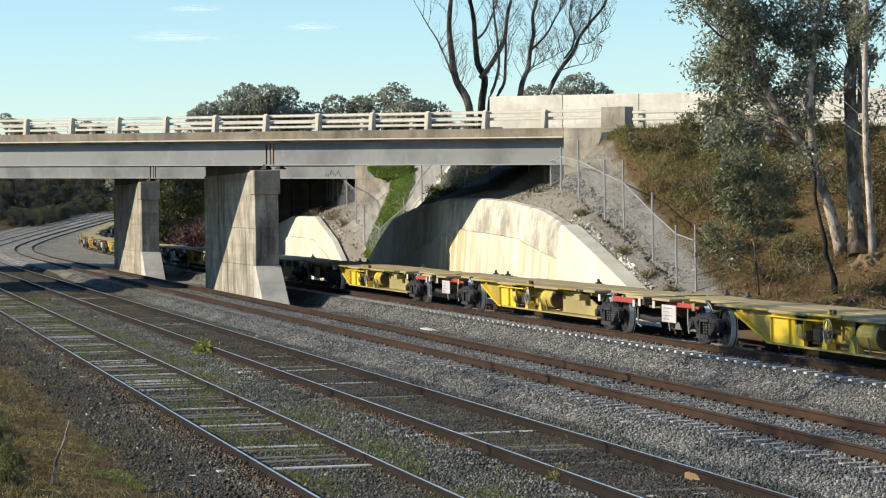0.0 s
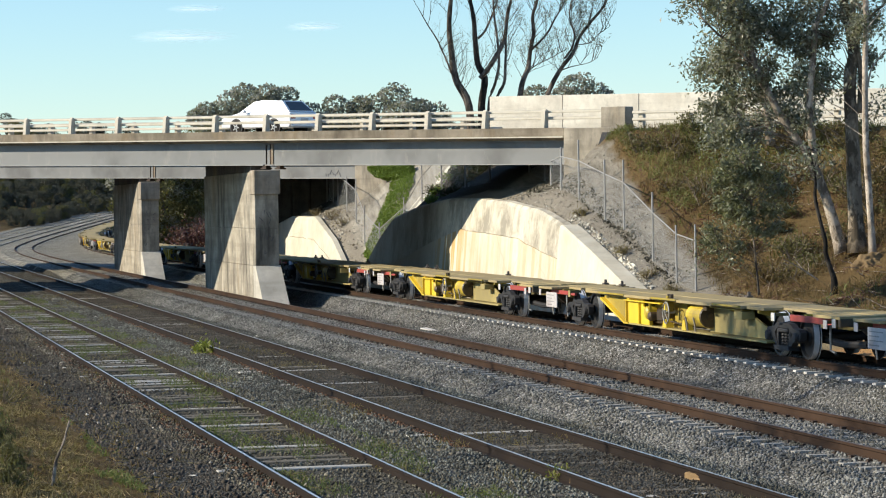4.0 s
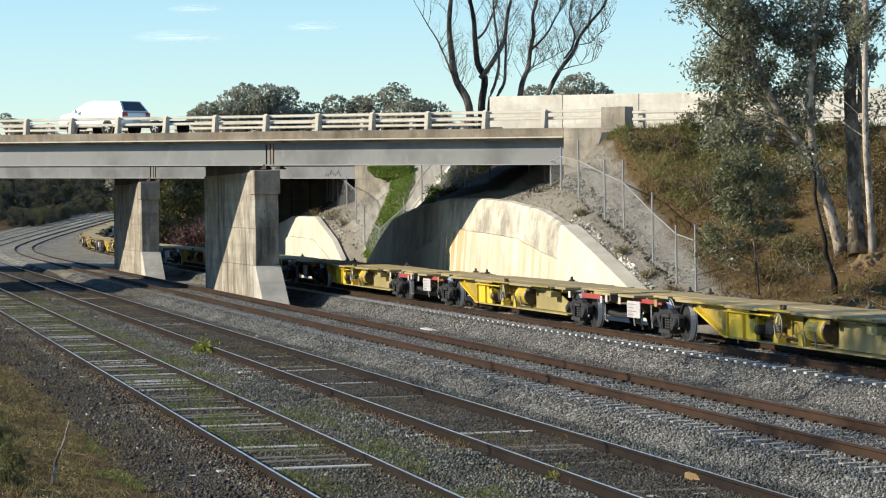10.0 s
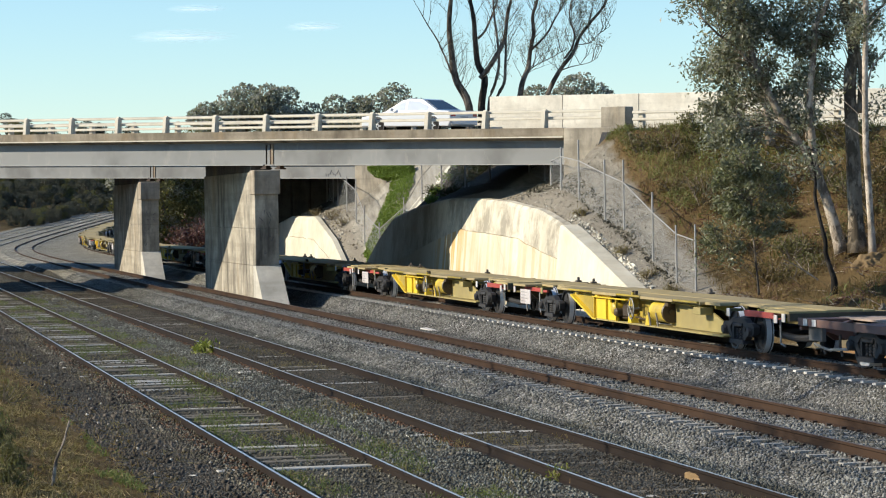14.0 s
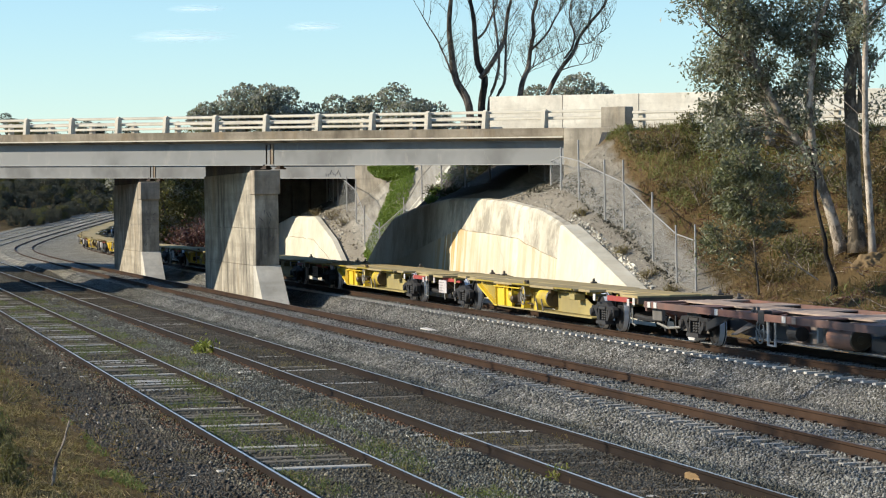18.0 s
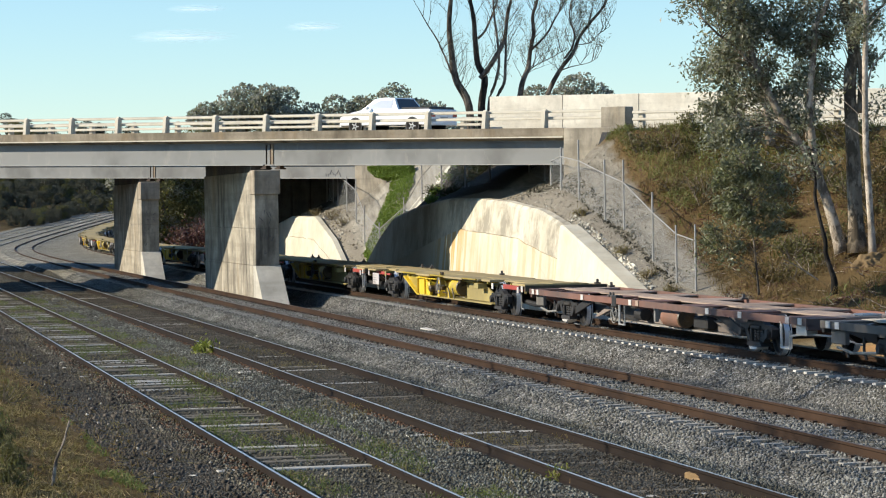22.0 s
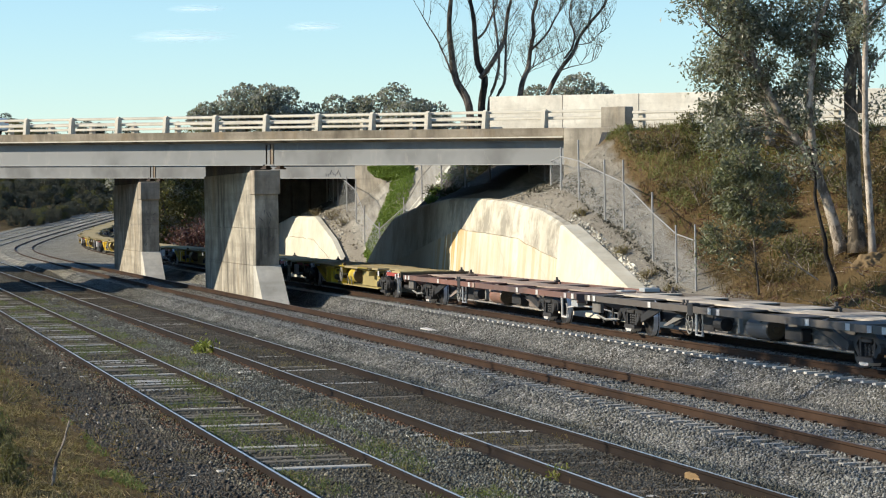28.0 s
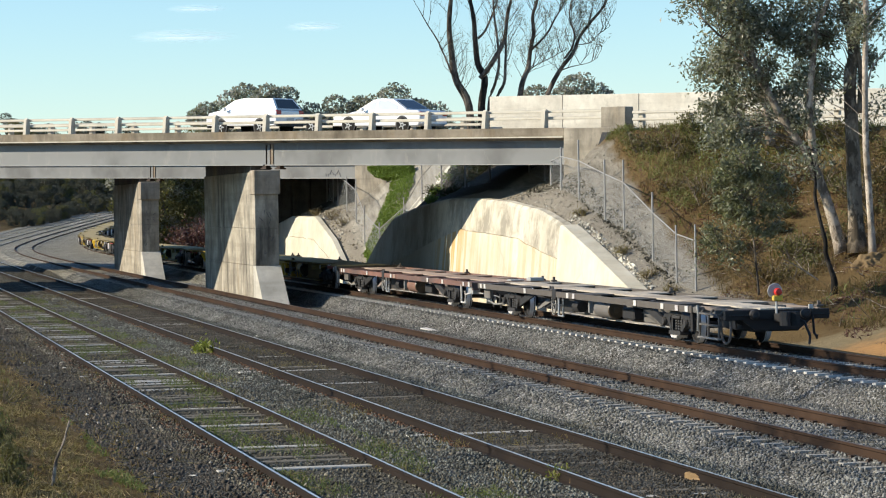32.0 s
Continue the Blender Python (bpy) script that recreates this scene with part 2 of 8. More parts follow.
def concrete_mat(name, light, dark, streaks=0.6, stain=(0.30, 0.20, 0.09), stain_amount=0.35):
    k = Mat(name, 0.88).world_co()
    col = k.mix(k.ramp(k.noise(0.9, 9, 0.68), [(0.36, 0.0), (0.64, 1.0)]), dark, light)
    run = k.ramp(k.noise(0.9, 6, 0.62, k.scaled(1.3, 1.3, 0.30)), [(0.48, 0.0), (0.68, 1.0)])
    col = k.mix(k.math("MULTIPLY", run, streaks), col, tuple(c * 0.40 for c in dark))
    ru2 = k.ramp(k.noise(0.60, 5, 0.6, k.scaled(1.2, 1.2, 0.30)), [(0.53, 0.0), (0.66, 1.0)])
    band = k.ramp(k.noise(1.0, 4, 0.6, k.scaled(0.12, 0.12, 2.6)), [(0.46, 0.0), (0.62, 1.0)])
    col = k.mix(k.math("MULTIPLY", band, 0.28), col, tuple(c * 0.55 for c in dark))
    col = k.mix(k.math("MULTIPLY", ru2, stain_amount), col, stain)
    blot = k.ramp(k.noise(3.1, 8, 0.75), [(0.56, 0.0), (0.70, 1.0)])
    col = k.mix(k.math("MULTIPLY", blot, 0.45), col, tuple(c * 0.6 for c in dark))
    pore = k.ramp(k.voronoi(9.0), [(0.0, 1.0), (0.12, 0.0)])
    col = k.mix(k.math("MULTIPLY", pore, 0.35), col, tuple(c * 0.4 for c in dark))
    k.color(col)
    k.bump(k.noise(18.0, 6, 0.65), 0.4, 0.03)
    return k.m


M = {}
M["ballast_new"] = ballast_mat("grey_blue_ballast", (0.28, 0.268, 0.245), (0.15, 0.125, 0.09), 0.25)
# lighter far tint puts the stones' sunlit sides into the colour
M["ballast_far"] = ballast_mat("sunlit_toned_far_ballast", (0.40, 0.37, 0.315), (0.14, 0.14, 0.085), 0.8, 0.45)
M["ballast_old"] = ballast_mat("dirty_old_ballast", (0.125, 0.117, 0.098), (0.105, 0.093, 0.066), 0.6)
M["earth"] = earth_mat()
M["concrete"] = concrete_mat("weathered_concrete", (0.55, 0.49, 0.385), (0.33, 0.29, 0.23), 1.0, (0.30, 0.20, 0.09), 0.45)


def wall_mat(name, light, dark, ochre, darkened, grime):
    """Limewashed concrete: broad pale patches, ochre runs on a few pours, grime that hangs from the top edge, cracks,
    and under the bridge a brown that mixes staining with painted shade.
    """
    k = Mat(name, 0.88).world_co()
    col = k.mix(k.ramp(k.noise(0.45, 8, 0.62), [(0.36, 0.0), (0.62, 1.0)]), dark, light)
    # ochre runs, in some pours only
    run = k.ramp(k.noise(0.8, 4, 0.5, k.scaled(1.9, 1.9, 0.07)), [(0.46, 0.0), (0.56, 1.0)])
    pour = k.ramp(k.noise(0.16, 2, 0.4, k.scaled(1.0, 1.0, 0.0)), [(0.40, 0.45), (0.58, 1.0)])
    left = k.node("MapRange")
    left.inputs["From Min"].default_value, left.inputs["From Max"].default_value = -96.0, -103.0
    k.t.links.new(k.axis(0), left.inputs["Value"])
    out = k.node("MapRange")
    out.inputs["From Min"].default_value, out.inputs["From Max"].default_value = -107.0, -104.0
    k.t.links.new(k.axis(0), out.inputs["Value"])
    ochre = k.math("MULTIPLY", out.outputs[0], ochre)
    where = k.math("ADD", k.math("MULTIPLY", left.outputs[0], 0.65), 0.35)
    col = k.mix(k.math("MULTIPLY", k.math("MULTIPLY", run, where), k.math("MULTIPLY", pour, ochre)), col, (0.52, 0.30, 0.08))
    # grime: ragged grey tongues
    drip = k.ramp(k.noise(1.0, 7, 0.72, k.scaled(0.75, 0.75, 0.5)), [(0.44, 0.0), (0.60, 1.0)])
    col = k.mix(k.math("MULTIPLY", drip, grime), col, (0.235, 0.21, 0.165))
    blot = k.ramp(k.noise(2.2, 8, 0.78), [(0.55, 0.0), (0.72, 1.0)])
    col = k.mix(k.math("MULTIPLY", blot, 0.35), col, tuple(c * 0.62 for c in dark))
    # hairline cracks and pour joints
    v = k.node("TexVoronoi", Scale=0.33)
    v.feature = "DISTANCE_TO_EDGE"
    n3 = k.node("TexNoise", Scale=1.3, Detail=5.0)
    k.t.links.new(k.co, n3.inputs["Vector"])
    k.t.links.new(k.mix(0.25, k.co, n3.outputs["Color"], "ADD"), v.inputs["Vector"])
    crack = k.ramp(v.outputs["Distance"], [(0.0, 1.0), (0.012, 0.0)])
    col = k.mix(k.math("MULTIPLY", crack, 0.25), col, (0.30, 0.25, 0.18))
    # brown under the bridge: staining, with the wall's shade painted in too
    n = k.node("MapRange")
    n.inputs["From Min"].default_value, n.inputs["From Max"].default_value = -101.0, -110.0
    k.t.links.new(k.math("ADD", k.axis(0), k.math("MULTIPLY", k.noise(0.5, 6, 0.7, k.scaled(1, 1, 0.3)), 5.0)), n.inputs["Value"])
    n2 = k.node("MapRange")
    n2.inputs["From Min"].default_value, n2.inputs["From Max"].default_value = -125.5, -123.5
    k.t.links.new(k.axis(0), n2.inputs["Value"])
    col = k.mix(k.math("MULTIPLY", k.math("MULTIPLY", n.outputs[0], n2.outputs[0]), darkened), col, (0.37, 0.225, 0.095))
    k.b.inputs["Specular IOR Level"].default_value = 0.08
    k.color(col)
    k.bump(k.noise(18.0, 6, 0.65), 0.4, 0.03)
    return k.m


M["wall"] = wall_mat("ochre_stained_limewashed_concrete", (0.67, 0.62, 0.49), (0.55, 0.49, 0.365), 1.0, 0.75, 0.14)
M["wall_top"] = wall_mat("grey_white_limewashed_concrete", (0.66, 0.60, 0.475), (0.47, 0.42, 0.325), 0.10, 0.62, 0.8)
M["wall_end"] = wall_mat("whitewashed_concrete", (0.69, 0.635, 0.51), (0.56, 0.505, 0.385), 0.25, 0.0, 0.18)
M["abutment"] = concrete_mat("grey_brown_stained_concrete", (0.46, 0.40, 0.31), (0.28, 0.245, 0.19), 0.8)
M["pier"] = concrete_mat("streaked_pier_concrete", (0.47, 0.42, 0.33), (0.25, 0.22, 0.175), 1.0, (0.26, 0.18, 0.09), 0.4)
M["pier_foot"] = concrete_mat("pale_smooth_concrete", (0.60, 0.56, 0.47), (0.48, 0.44, 0.365), 0.25, (0.36, 0.29, 0.2), 0.2)
M["scrawl"] = simple("faded_dark_scrawl", (0.10, 0.10, 0.11), 0.9)
M["cap"] = concrete_mat("brown_stained_cap_concrete", (0.42, 0.36, 0.28), (0.25, 0.21, 0.16), 0.8)
M["kerb"] = concrete_mat("brown_stained_concrete", (0.33, 0.28, 0.21), (0.20, 0.165, 0.12), 0.8)
# concrete under the decks, with the shade there put into the colour
M["dark_concrete"] = concrete_mat("shade_dark_concrete", (0.17, 0.155, 0.135), (0.10, 0.09, 0.08))
GIRDER = Mat("grey_painted_steel", 0.55).world_co()
_c = GIRDER.mix(GIRDER.noise(0.5, 6, 0.6, GIRDER.scaled(0.5, 0.5, 2.0)), (0.165, 0.165, 0.158), (0.225, 0.225, 0.215))
_c = GIRDER.mix(GIRDER.math("MULTIPLY", GIRDER.ramp(GIRDER.noise(0.25, 4, 0.6), [(0.50, 0.0), (0.64, 1.0)]), 0.7), _c, (0.075, 0.073, 0.068))
_c = GIRDER.mix(GIRDER.math("MULTIPLY", GIRDER.ramp(GIRDER.noise(1.6, 6, 0.7, GIRDER.scaled(1.0, 1.0, 0.35)), [(0.56, 0.0), (0.70, 1.0)]), 0.5), _c, (0.30, 0.285, 0.25))
GIRDER.color(_c)
GIRDER.bump(GIRDER.noise(6.0, 4), 0.1, 0.01)
M["girder"] = GIRDER.m
M["galv_dull"] = simple("dull_galvanised_pipe", (0.34, 0.33, 0.31), 0.6, 0.2, 0.2, 5, (0.2, 0.17, 0.13), 0.4)
M["railing"] = simple("weathered_cream_railing", (0.56, 0.505, 0.40), 0.7, 0, 0.2, 3.0, (0.22, 0.18, 0.13), 0.5)
M["asphalt"] = simple("road_asphalt", (0.055, 0.055, 0.055), 0.9, 0, 0.3, 4.0, (0.08, 0.075, 0.07), 0.4)
M["rust"] = simple("rusty_rail_side", (0.053, 0.031, 0.019), 0.85, 0.0, 0.5, 1.2, (0.018, 0.012, 0.009), 0.8)
M["rust_dark"] = simple("dark_rail_side", (0.022, 0.0155, 0.0115), 0.85, 0.0, 0.5, 1.0, (0.025, 0.018, 0.014), 0.8)
M["rail_head"] = simple("polished_rail_head", (0.70, 0.69, 0.65), 0.28, 0.65, 0.15, 0.5, (0.26, 0.19, 0.14), 0.6)
M["rail_dull"] = simple("dull_brown_rail_head", (0.15, 0.105, 0.078), 0.55, 0.3, 0.35, 0.7, (0.075, 0.05, 0.036), 0.7)
M["rust_streak"] = simple("rust_streaked_grey_paint", (0.26, 0.205, 0.14), 0.7, 0, 0.3, 3.0, (0.16, 0.09, 0.045), 0.8)
M["clip"] = simple("dark_rail_clip", (0.06, 0.038, 0.026), 0.7, 0.3)


def sleeper_mat(name, lo, hi, grain, rust=0.0, bleached=False):
    k = Mat(name, 0.9)
    col = k.mix(k.noise(3.0, 7, 0.7, k.scaled(*grain)), lo, hi)
    if bleached:
        col = k.mix(k.ramp(k.random(), [(0.56, 0.0), (0.66, 1.0)]), col, k.mix(k.noise(3.0, 7, 0.7, k.scaled(*grain)), (0.30, 0.27, 0.22), (0.80, 0.76, 0.68)))
    if rust:
        d = k.math("ABSOLUTE", k.math("SUBTRACT", k.math("ABSOLUTE", k.axis(1), 0), 0.7525), 0)
        d = k.math("ADD", d, k.math("MULTIPLY", k.noise(6.0, 5), 0.2))
        col = k.mix(k.math("MULTIPLY", k.ramp(d, [(0.18, 1.0), (0.36, 0.0)]), rust), col, (0.15, 0.085, 0.05))
    col = k.mix(k.math("MULTIPLY", k.random(), 0.3), col, tuple(c * 0.55 for c in lo))
    k.color(col)
    k.bump(k.noise(12.0, 5, 0.6, k.scaled(*grain)), 0.5, 0.02)
    return k.m


M["sleeper_concrete"] = sleeper_mat("concrete_sleeper", (0.46, 0.425, 0.37), (0.70, 0.66, 0.585), (1, 1, 1), 0.7)
M["sleeper_dusty"] = sleeper_mat("dusty_concrete_sleeper", (0.24, 0.225, 0.195), (0.44, 0.415, 0.365), (1, 1, 1), 0.7)
M["sleeper_timber"] = sleeper_mat("grey_timber_sleeper", (0.075, 0.062, 0.045), (0.30, 0.265, 0.21), (12, 1, 12), 0.0, True)

# ---- ground ----
PROFILE = [(-400, 2.6), (-30, 2.3), (-6, 1.55), (0.0, 0.42), (2.0, -0.08), (3.9, -0.44), (4.9, -0.46), (5.55, -0.415), (5.72, -0.415), (5.90, -0.452), (7.30, -0.452), (7.46, -0.415), (7.60, -0.415), (8.4, -0.42),
           (8.75, -0.355), (11.35, -0.355), (11.9, -0.42), (12.0, -0.42), (12.45, -0.215), (12.70, -0.198), (12.79, -0.192), (12.88, -0.196), (13.04, -0.189), (13.16, -0.166), (13.30, -0.185), (14.9, -0.188), (15.1, -0.15), (15.3, -0.16), (15.95, -0.55), (17.9, -0.60),
           (18.45, -0.215), (18.70, -0.212), (18.93, -0.212), (19.05, -0.192), (19.12, -0.168), (19.20, -0.164), (19.34, -0.195), (20.98, -0.20), (21.15, -0.15), (21.4, -0.18), (22.1, -0.62), (23.4, -0.52), (24.2, -0.42), (40, -0.3), (500, 0)]
# top of the low walls at the foot of the abutments, by x
ARCH = [(-200, -0.4), (-156, -0.4), (-152.5, 0.6), (-150, 1.5), (-147.5, 2.3), (-142.3, 2.75), (-135.4, 2.7), (-130.7, 1.62), (-127.8, 0.5), (-126.2, -0.2),
        (-124.2, -0.1), (-121.5, 0.82), (-118.5, 1.9), (-115.5, 2.72), (-110.3, 3.19), (-104.4, 3.46), (-99.6, 3.44), (-95.3, 3.31), (-90.5, 3.0), (-86.8, 2.43), (-83.5, 1.65), (-79.2, 0.55),
        (-76.0, -0.2), (-72, -0.42), (100, -0.42)]
CLIMB = [(-500, 0.06), (-200, 0.10), (-165, 0.16), (-156, 0.25), (-150, 0.55), (-140, 0.52), (-137, 0.45), (-134.3, 0.62), (-132.6, 0.95), (-131, 1.0), (-129.5, 0.95), (-128, 0.8), (-124, 0.85), (-116, 0.85), (-112, 0.60), (-109, 0.50), (-100, 0.50), (-97, 0.42), (-94.4, 0.62), (-92.8, 0.95), (-91.3, 0.98), (-90, 0.76), (-86, 0.49),
         (-79, 0.40), (-68, 0.30), (-50, 0.18), (0, 0.15), (200, 0.05)]
WALL_Y = 23.45
# a ledge part of the way up the walls
LEDGE = [(-153, 0.2), (-148, 1.3), (-142, 1.7), (-135, 1.6), (-130, 0.6), (-126, -0.4), (-120, 0.3), (-112, 1.1), (-107, 1.75), (-102, 2.29), (-98.4, 2.18), (-95.3, 2.10), (-92.9, 2.0), (-89.7, 1.60), (-87.4, 1.37), (-70, 1.0)]


def hill(x, y):
    """Height of the embankment beyond the foot walls."""
    if y < WALL_Y + 0.2:
        return -1e3
    s, n = road_sn(x, y)
    z = lerp_table(ARCH, x) - 0.12 + lerp_table(CLIMB, x) * (y - WALL_Y - 0.2)
    top = (6.02 if -40 < n < 0.3 else 5.55) + road_fall(s)
    for shift in (0.0, 25.64):
        m = n - shift
        if -0.5 < m < 9.9 and s - (0.0 if shift == 0 else -30.5) < 14.2:
            top = min(top, 4.70)
    bumps = 0.30 * noise.noise((x * 0.35, y * 0.35, 0)) + 0.16 * noise.noise((x * 1.1, y * 1.1, 3))
    return min(z + bumps * min(1.0, (y - WALL_Y) / 3.0), top)


def ground_z(s, w):
    x, y, th = along(s, w)
    z = lerp_table(PROFILE, w)
    if w < 3.6:
        z += 0.10 * noise.noise((x * 0.8, w * 0.8, 0))
    elif s < 200:
        z += 0.012 * noise.noise((x * 1.3, w * 2.0, 5))
    if s > 138 and 11.9 < w < 22.6:
        z = max(z, -0.62 + 0.40 * min(1.0, (s - 138) / 20.0))
    if s > 150 and 4.4 < w < 22.5:
        z += 0.09 * min(1.0, (s - 150) / 25.0)
    z += rise(s)
    if s < 190:
        z = max(z, hill(x, y))
    elif w > 26:
        z += min(4.0, (w - 26) * 0.12)
    if w < -8 and s > 150:
        z += min(5.0, (-8 - w) * 0.10)
    return z


def ground_sheet():
    ss = [-1500, -700, -300, -150, -90, -60, -40, -25, -15, -8, 0, 6, 12, 16] + [18 + 1.1 * i for i in range(0, 146)] + [180 + 4 * i for i in range(60)] + [440, 500, 600, 800, 1200, 2000]
    ws = [-1500, -700, -300, -150, -80, -45, -28, -18, -12, -8, -5, -3, -2] + [-1 + 0.5 * i for i in range(9)]
    ws += [w for w in [3.6 + 0.22 * i for i in range(91)] if not (12.3 < w < 13.2 or 18.3 < w < 19.2)] + [v + 0.05 * i for v in (12.38, 18.38) for i in range(16)] + [23.66 + 0.35 * i for i in range(50)] + [41.5 + 1.0 * i for i in range(26)] + [70, 76, 84, 95, 110, 130, 170, 230, 330, 480]
    ws.sort()
    verts, faces, mats = [], [], []
    for s in ss:
        for w in ws:
            x, y, th = along(s, w)
            verts.append((x, y, ground_z(s, w)))
    nw = len(ws)
    for i in range(len(ss) - 1):
        for j in range(nw - 1):
            a = i * nw + j
            faces.append((a, a + 1, a + nw + 1, a + nw))
            s, w = (ss[i] + ss[i + 1]) / 2, (ws[j] + ws[j + 1]) / 2
            x, y, th = along(s, w)
            jit = 0.35 * noise.noise((s * 0.7, w * 0.9, 9)) + 0.2 * noise.noise((s * 2.1, w * 2.0, 2))
            if w + jit < 4.05:
                m = 2
            elif w + 0.3 * jit < 11.9 and s < 176 + 12 * jit:
                m = 1
            elif w + jit < 22.6:
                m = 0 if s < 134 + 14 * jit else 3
            else:
                m = 2
            mats.append(m)
    me = bpy.data.meshes.new("ground")
    me.from_pydata(verts, [], faces)
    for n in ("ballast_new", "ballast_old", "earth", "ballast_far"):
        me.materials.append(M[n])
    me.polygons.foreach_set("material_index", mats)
    me.shade_smooth()
    return tagged(new("ground", me), "railway cutting floor of ballast, dry grass and clay", "ground", kind="structure")


ground_sheet()

# ---- tracks ----
RAIL = [(-0.021, 0.0), (0.021, 0.0), (0.035, -0.007), (0.035, -0.035), (0.010, -0.05), (0.010, -0.135), (0.065, -0.158), (0.065, -0.170), (-0.065, -0.170), (-0.065, -0.158), (-0.010, -0.135), (-0.010, -0.05), (-0.035, -0.035), (-0.035, -0.007)]


def rail_mesh(y, z, side, head):
    ss = [-40 + 10 * i for i in range(19)] + [153.6 + 3 * i for i in range(100)]
    verts, faces, mats = [], [], []
    k = len(RAIL)
    for s in ss:
        x, yy, th = along(s, y + side)
        for u, w in RAIL:
            verts.append((x + u * math.sin(th), yy + u * math.cos(th), z + w + rise(s)))
    for i in range(len(ss) - 1):
        for j in range(k):
            a, b = i * k + j, i * k + (j + 1) % k
            faces.append((a, b, b + k, a + k))
            mats.append(1 if j in (0,) else 0)
    me = bpy.data.meshes.new("rail")
    me.from_pydata(verts, [], faces)
    me.materials.append(M["rust_dark" if head == "rail_head" else "rust"])
    me.materials.append(M[head])
    me.polygons.foreach_set("material_index", mats)
    return me


def track(key, spacing, first, timber, label, head):
    y, z, half = TRACKS[key]
    root = thing("track", label, "railway track", group="parallel railway tracks", kind="structure")
    for side in (-half, half):
        part("rail", rail_mesh(y, z, side, head), None, root)
    return root


LINES = {
    "a": track("a", 0.66, 24.0, True, "disused siding track with grey timber sleepers", "rail_head"),
    "b": track("b", 0.66, 30.0, True, "old track with worn timber sleepers sunk in dirt", "rail_head"),
    "c": track("c", 0.62, 42.0, False, "rusty railway track on concrete sleepers and ballast", "rail_dull"),
    "d": track("d", 0.62, 47.0, False, "running track on concrete sleepers under the train", "rail_dull"),
}

# ---- bridges ----
BRIDGE_AT = Matrix.Translation(ROAD0) @ Matrix.Rotation(RA, 4, "Z") @ Matrix.Rotation(math.atan(FALL), 4, "Y")
WIDTH = 9.4
LEFT, RIGHT = -36.0, 13.6


def bridge():
    b = thing("road_bridge", "grey steel girder road bridge with concrete deck and cream railings", "bridge", BRIDGE_AT, "pair of road bridges")
    bm = bmesh.new()
    prism(bm, [(-0.02, 5.85), (-0.02, 6.15), (0.42, 6.15), (0.42, 6.10), (WIDTH - 0.4, 6.10), (WIDTH - 0.4, 6.15), (WIDTH, 6.15), (WIDTH, 5.85), (WIDTH - 0.3, 5.70), (0.3, 5.70)], LEFT, RIGHT + 0.02, "x")
    part("deck", bm, M["kerb"], b, "brown stained concrete deck edge")
    bm = bmesh.new()
    prism(bm, [(-0.05, 5.80), (-0.05, 5.845), (0.25, 5.845), (0.25, 5.80)], LEFT, RIGHT, "x")
    part("drip_strip", bm, M["railing"], b, "pale drip strip below the deck edge")
    for y in (0.30, 3.0, 6.2, 9.0):
        for a, c in ((LEFT, -0.33 - 1.19 * y), (-0.25 - 1.19 * y, RIGHT)):
            bm = bmesh.new()
            prism(bm, [(y, 4.86), (y + 0.30, 4.86), (y + 0.30, 4.89), (y + 0.165, 4.89), (y + 0.165, 5.67), (y + 0.30, 5.67), (y + 0.30, 5.70), (y, 5.70), (y, 5.67), (y + 0.135, 5.67), (y + 0.135, 4.89), (y, 4.89)], a, c, "x")
            part("girder", bm, M["girder"], b)
            if y < 1:
                # pale strip: sunlight on the flange edge put into the colour
                bm = bmesh.new()
                box(bm, a + 0.01, c - 0.01, y - 0.012, y + 0.31, 4.845, 4.872, 0.004)
                part("flange", bm, M["galv_dull"], b, "lower flange strip, paler for its sunlit edge")
    for y in (0.30, 3.0, 6.2, 9.0):
        for x in (-0.62 - 1.19 * (y - 0.12), 0.10 - 1.19 * (y - 0.12)):
            bm = bmesh.new()
            box(bm, x, x + 0.3, y - 0.02, y + 0.32, 4.70, 4.76, 0.01)
            box(bm, x + 0.05, x + 0.25, y + 0.03, y + 0.27, 4.76, 4.862, 0.01)
            part("bearing", bm, M["clip"], b, "rusty bearing block")
    for x, w in ((-0.455, 0.045), (-0.388, 0.10)):
        bm = bmesh.new()
        box(bm, x, x + w, 0.402, 0.4335, 4.892, 5.668, 0.002)
        part("end_plate", bm, M["clip" if x < -0.4 else "rust_streak"], b, "rust-streaked girder end plate")
    post, turned = None, False
    for side, y in ((0, 0.17), (1, WIDTH - 0.17)):
        x = 15.30 - 2.62
        while x > LEFT:
            if side == 1 and x > 3.2:
                x -= 2.62
                continue
            bm = bmesh.new()
            w = -1 if side == 0 else 1
            prism(bm, [(y - 0.16 * -w, 6.10), (y + 0.10 * -w, 6.10), (y + 0.10 * -w, 6.76), (y - 0.02 * -w, 6.82), (y - 0.10 * -w, 6.74)], x - 0.08, x + 0.08, "x")
            if post is None or side == 1 and not turned:
                turned = side == 1
                post, made_at = mesh_of("railing_post", bm, M["railing"]), x
            else:
                bm.free()
            p = new("railing_post", post)
            p.parent = b
            p.location.x = x - made_at
            x -= 2.62
        for z in (6.44, 6.68):
            bm = bmesh.new()
            yy = y + 0.14 if side == 0 else y - 0.14
            prism(bm, [(yy - 0.05, z), (yy - 0.06, z + 0.03), (yy - 0.05, z + 0.09), (yy + 0.03, z + 0.11), (yy + 0.05, z + 0.07), (yy + 0.05, z + 0.02)], LEFT, 15.3 if side == 0 else 3.2, "x")
            part("rail_beam", bm, M["railing"], b)
        if side == 1:
            continue
        bm = bmesh.new()
        box(bm, 15.2, 16.25, y - 0.2, y + 0.3, 5.8, 6.86, 0.03)
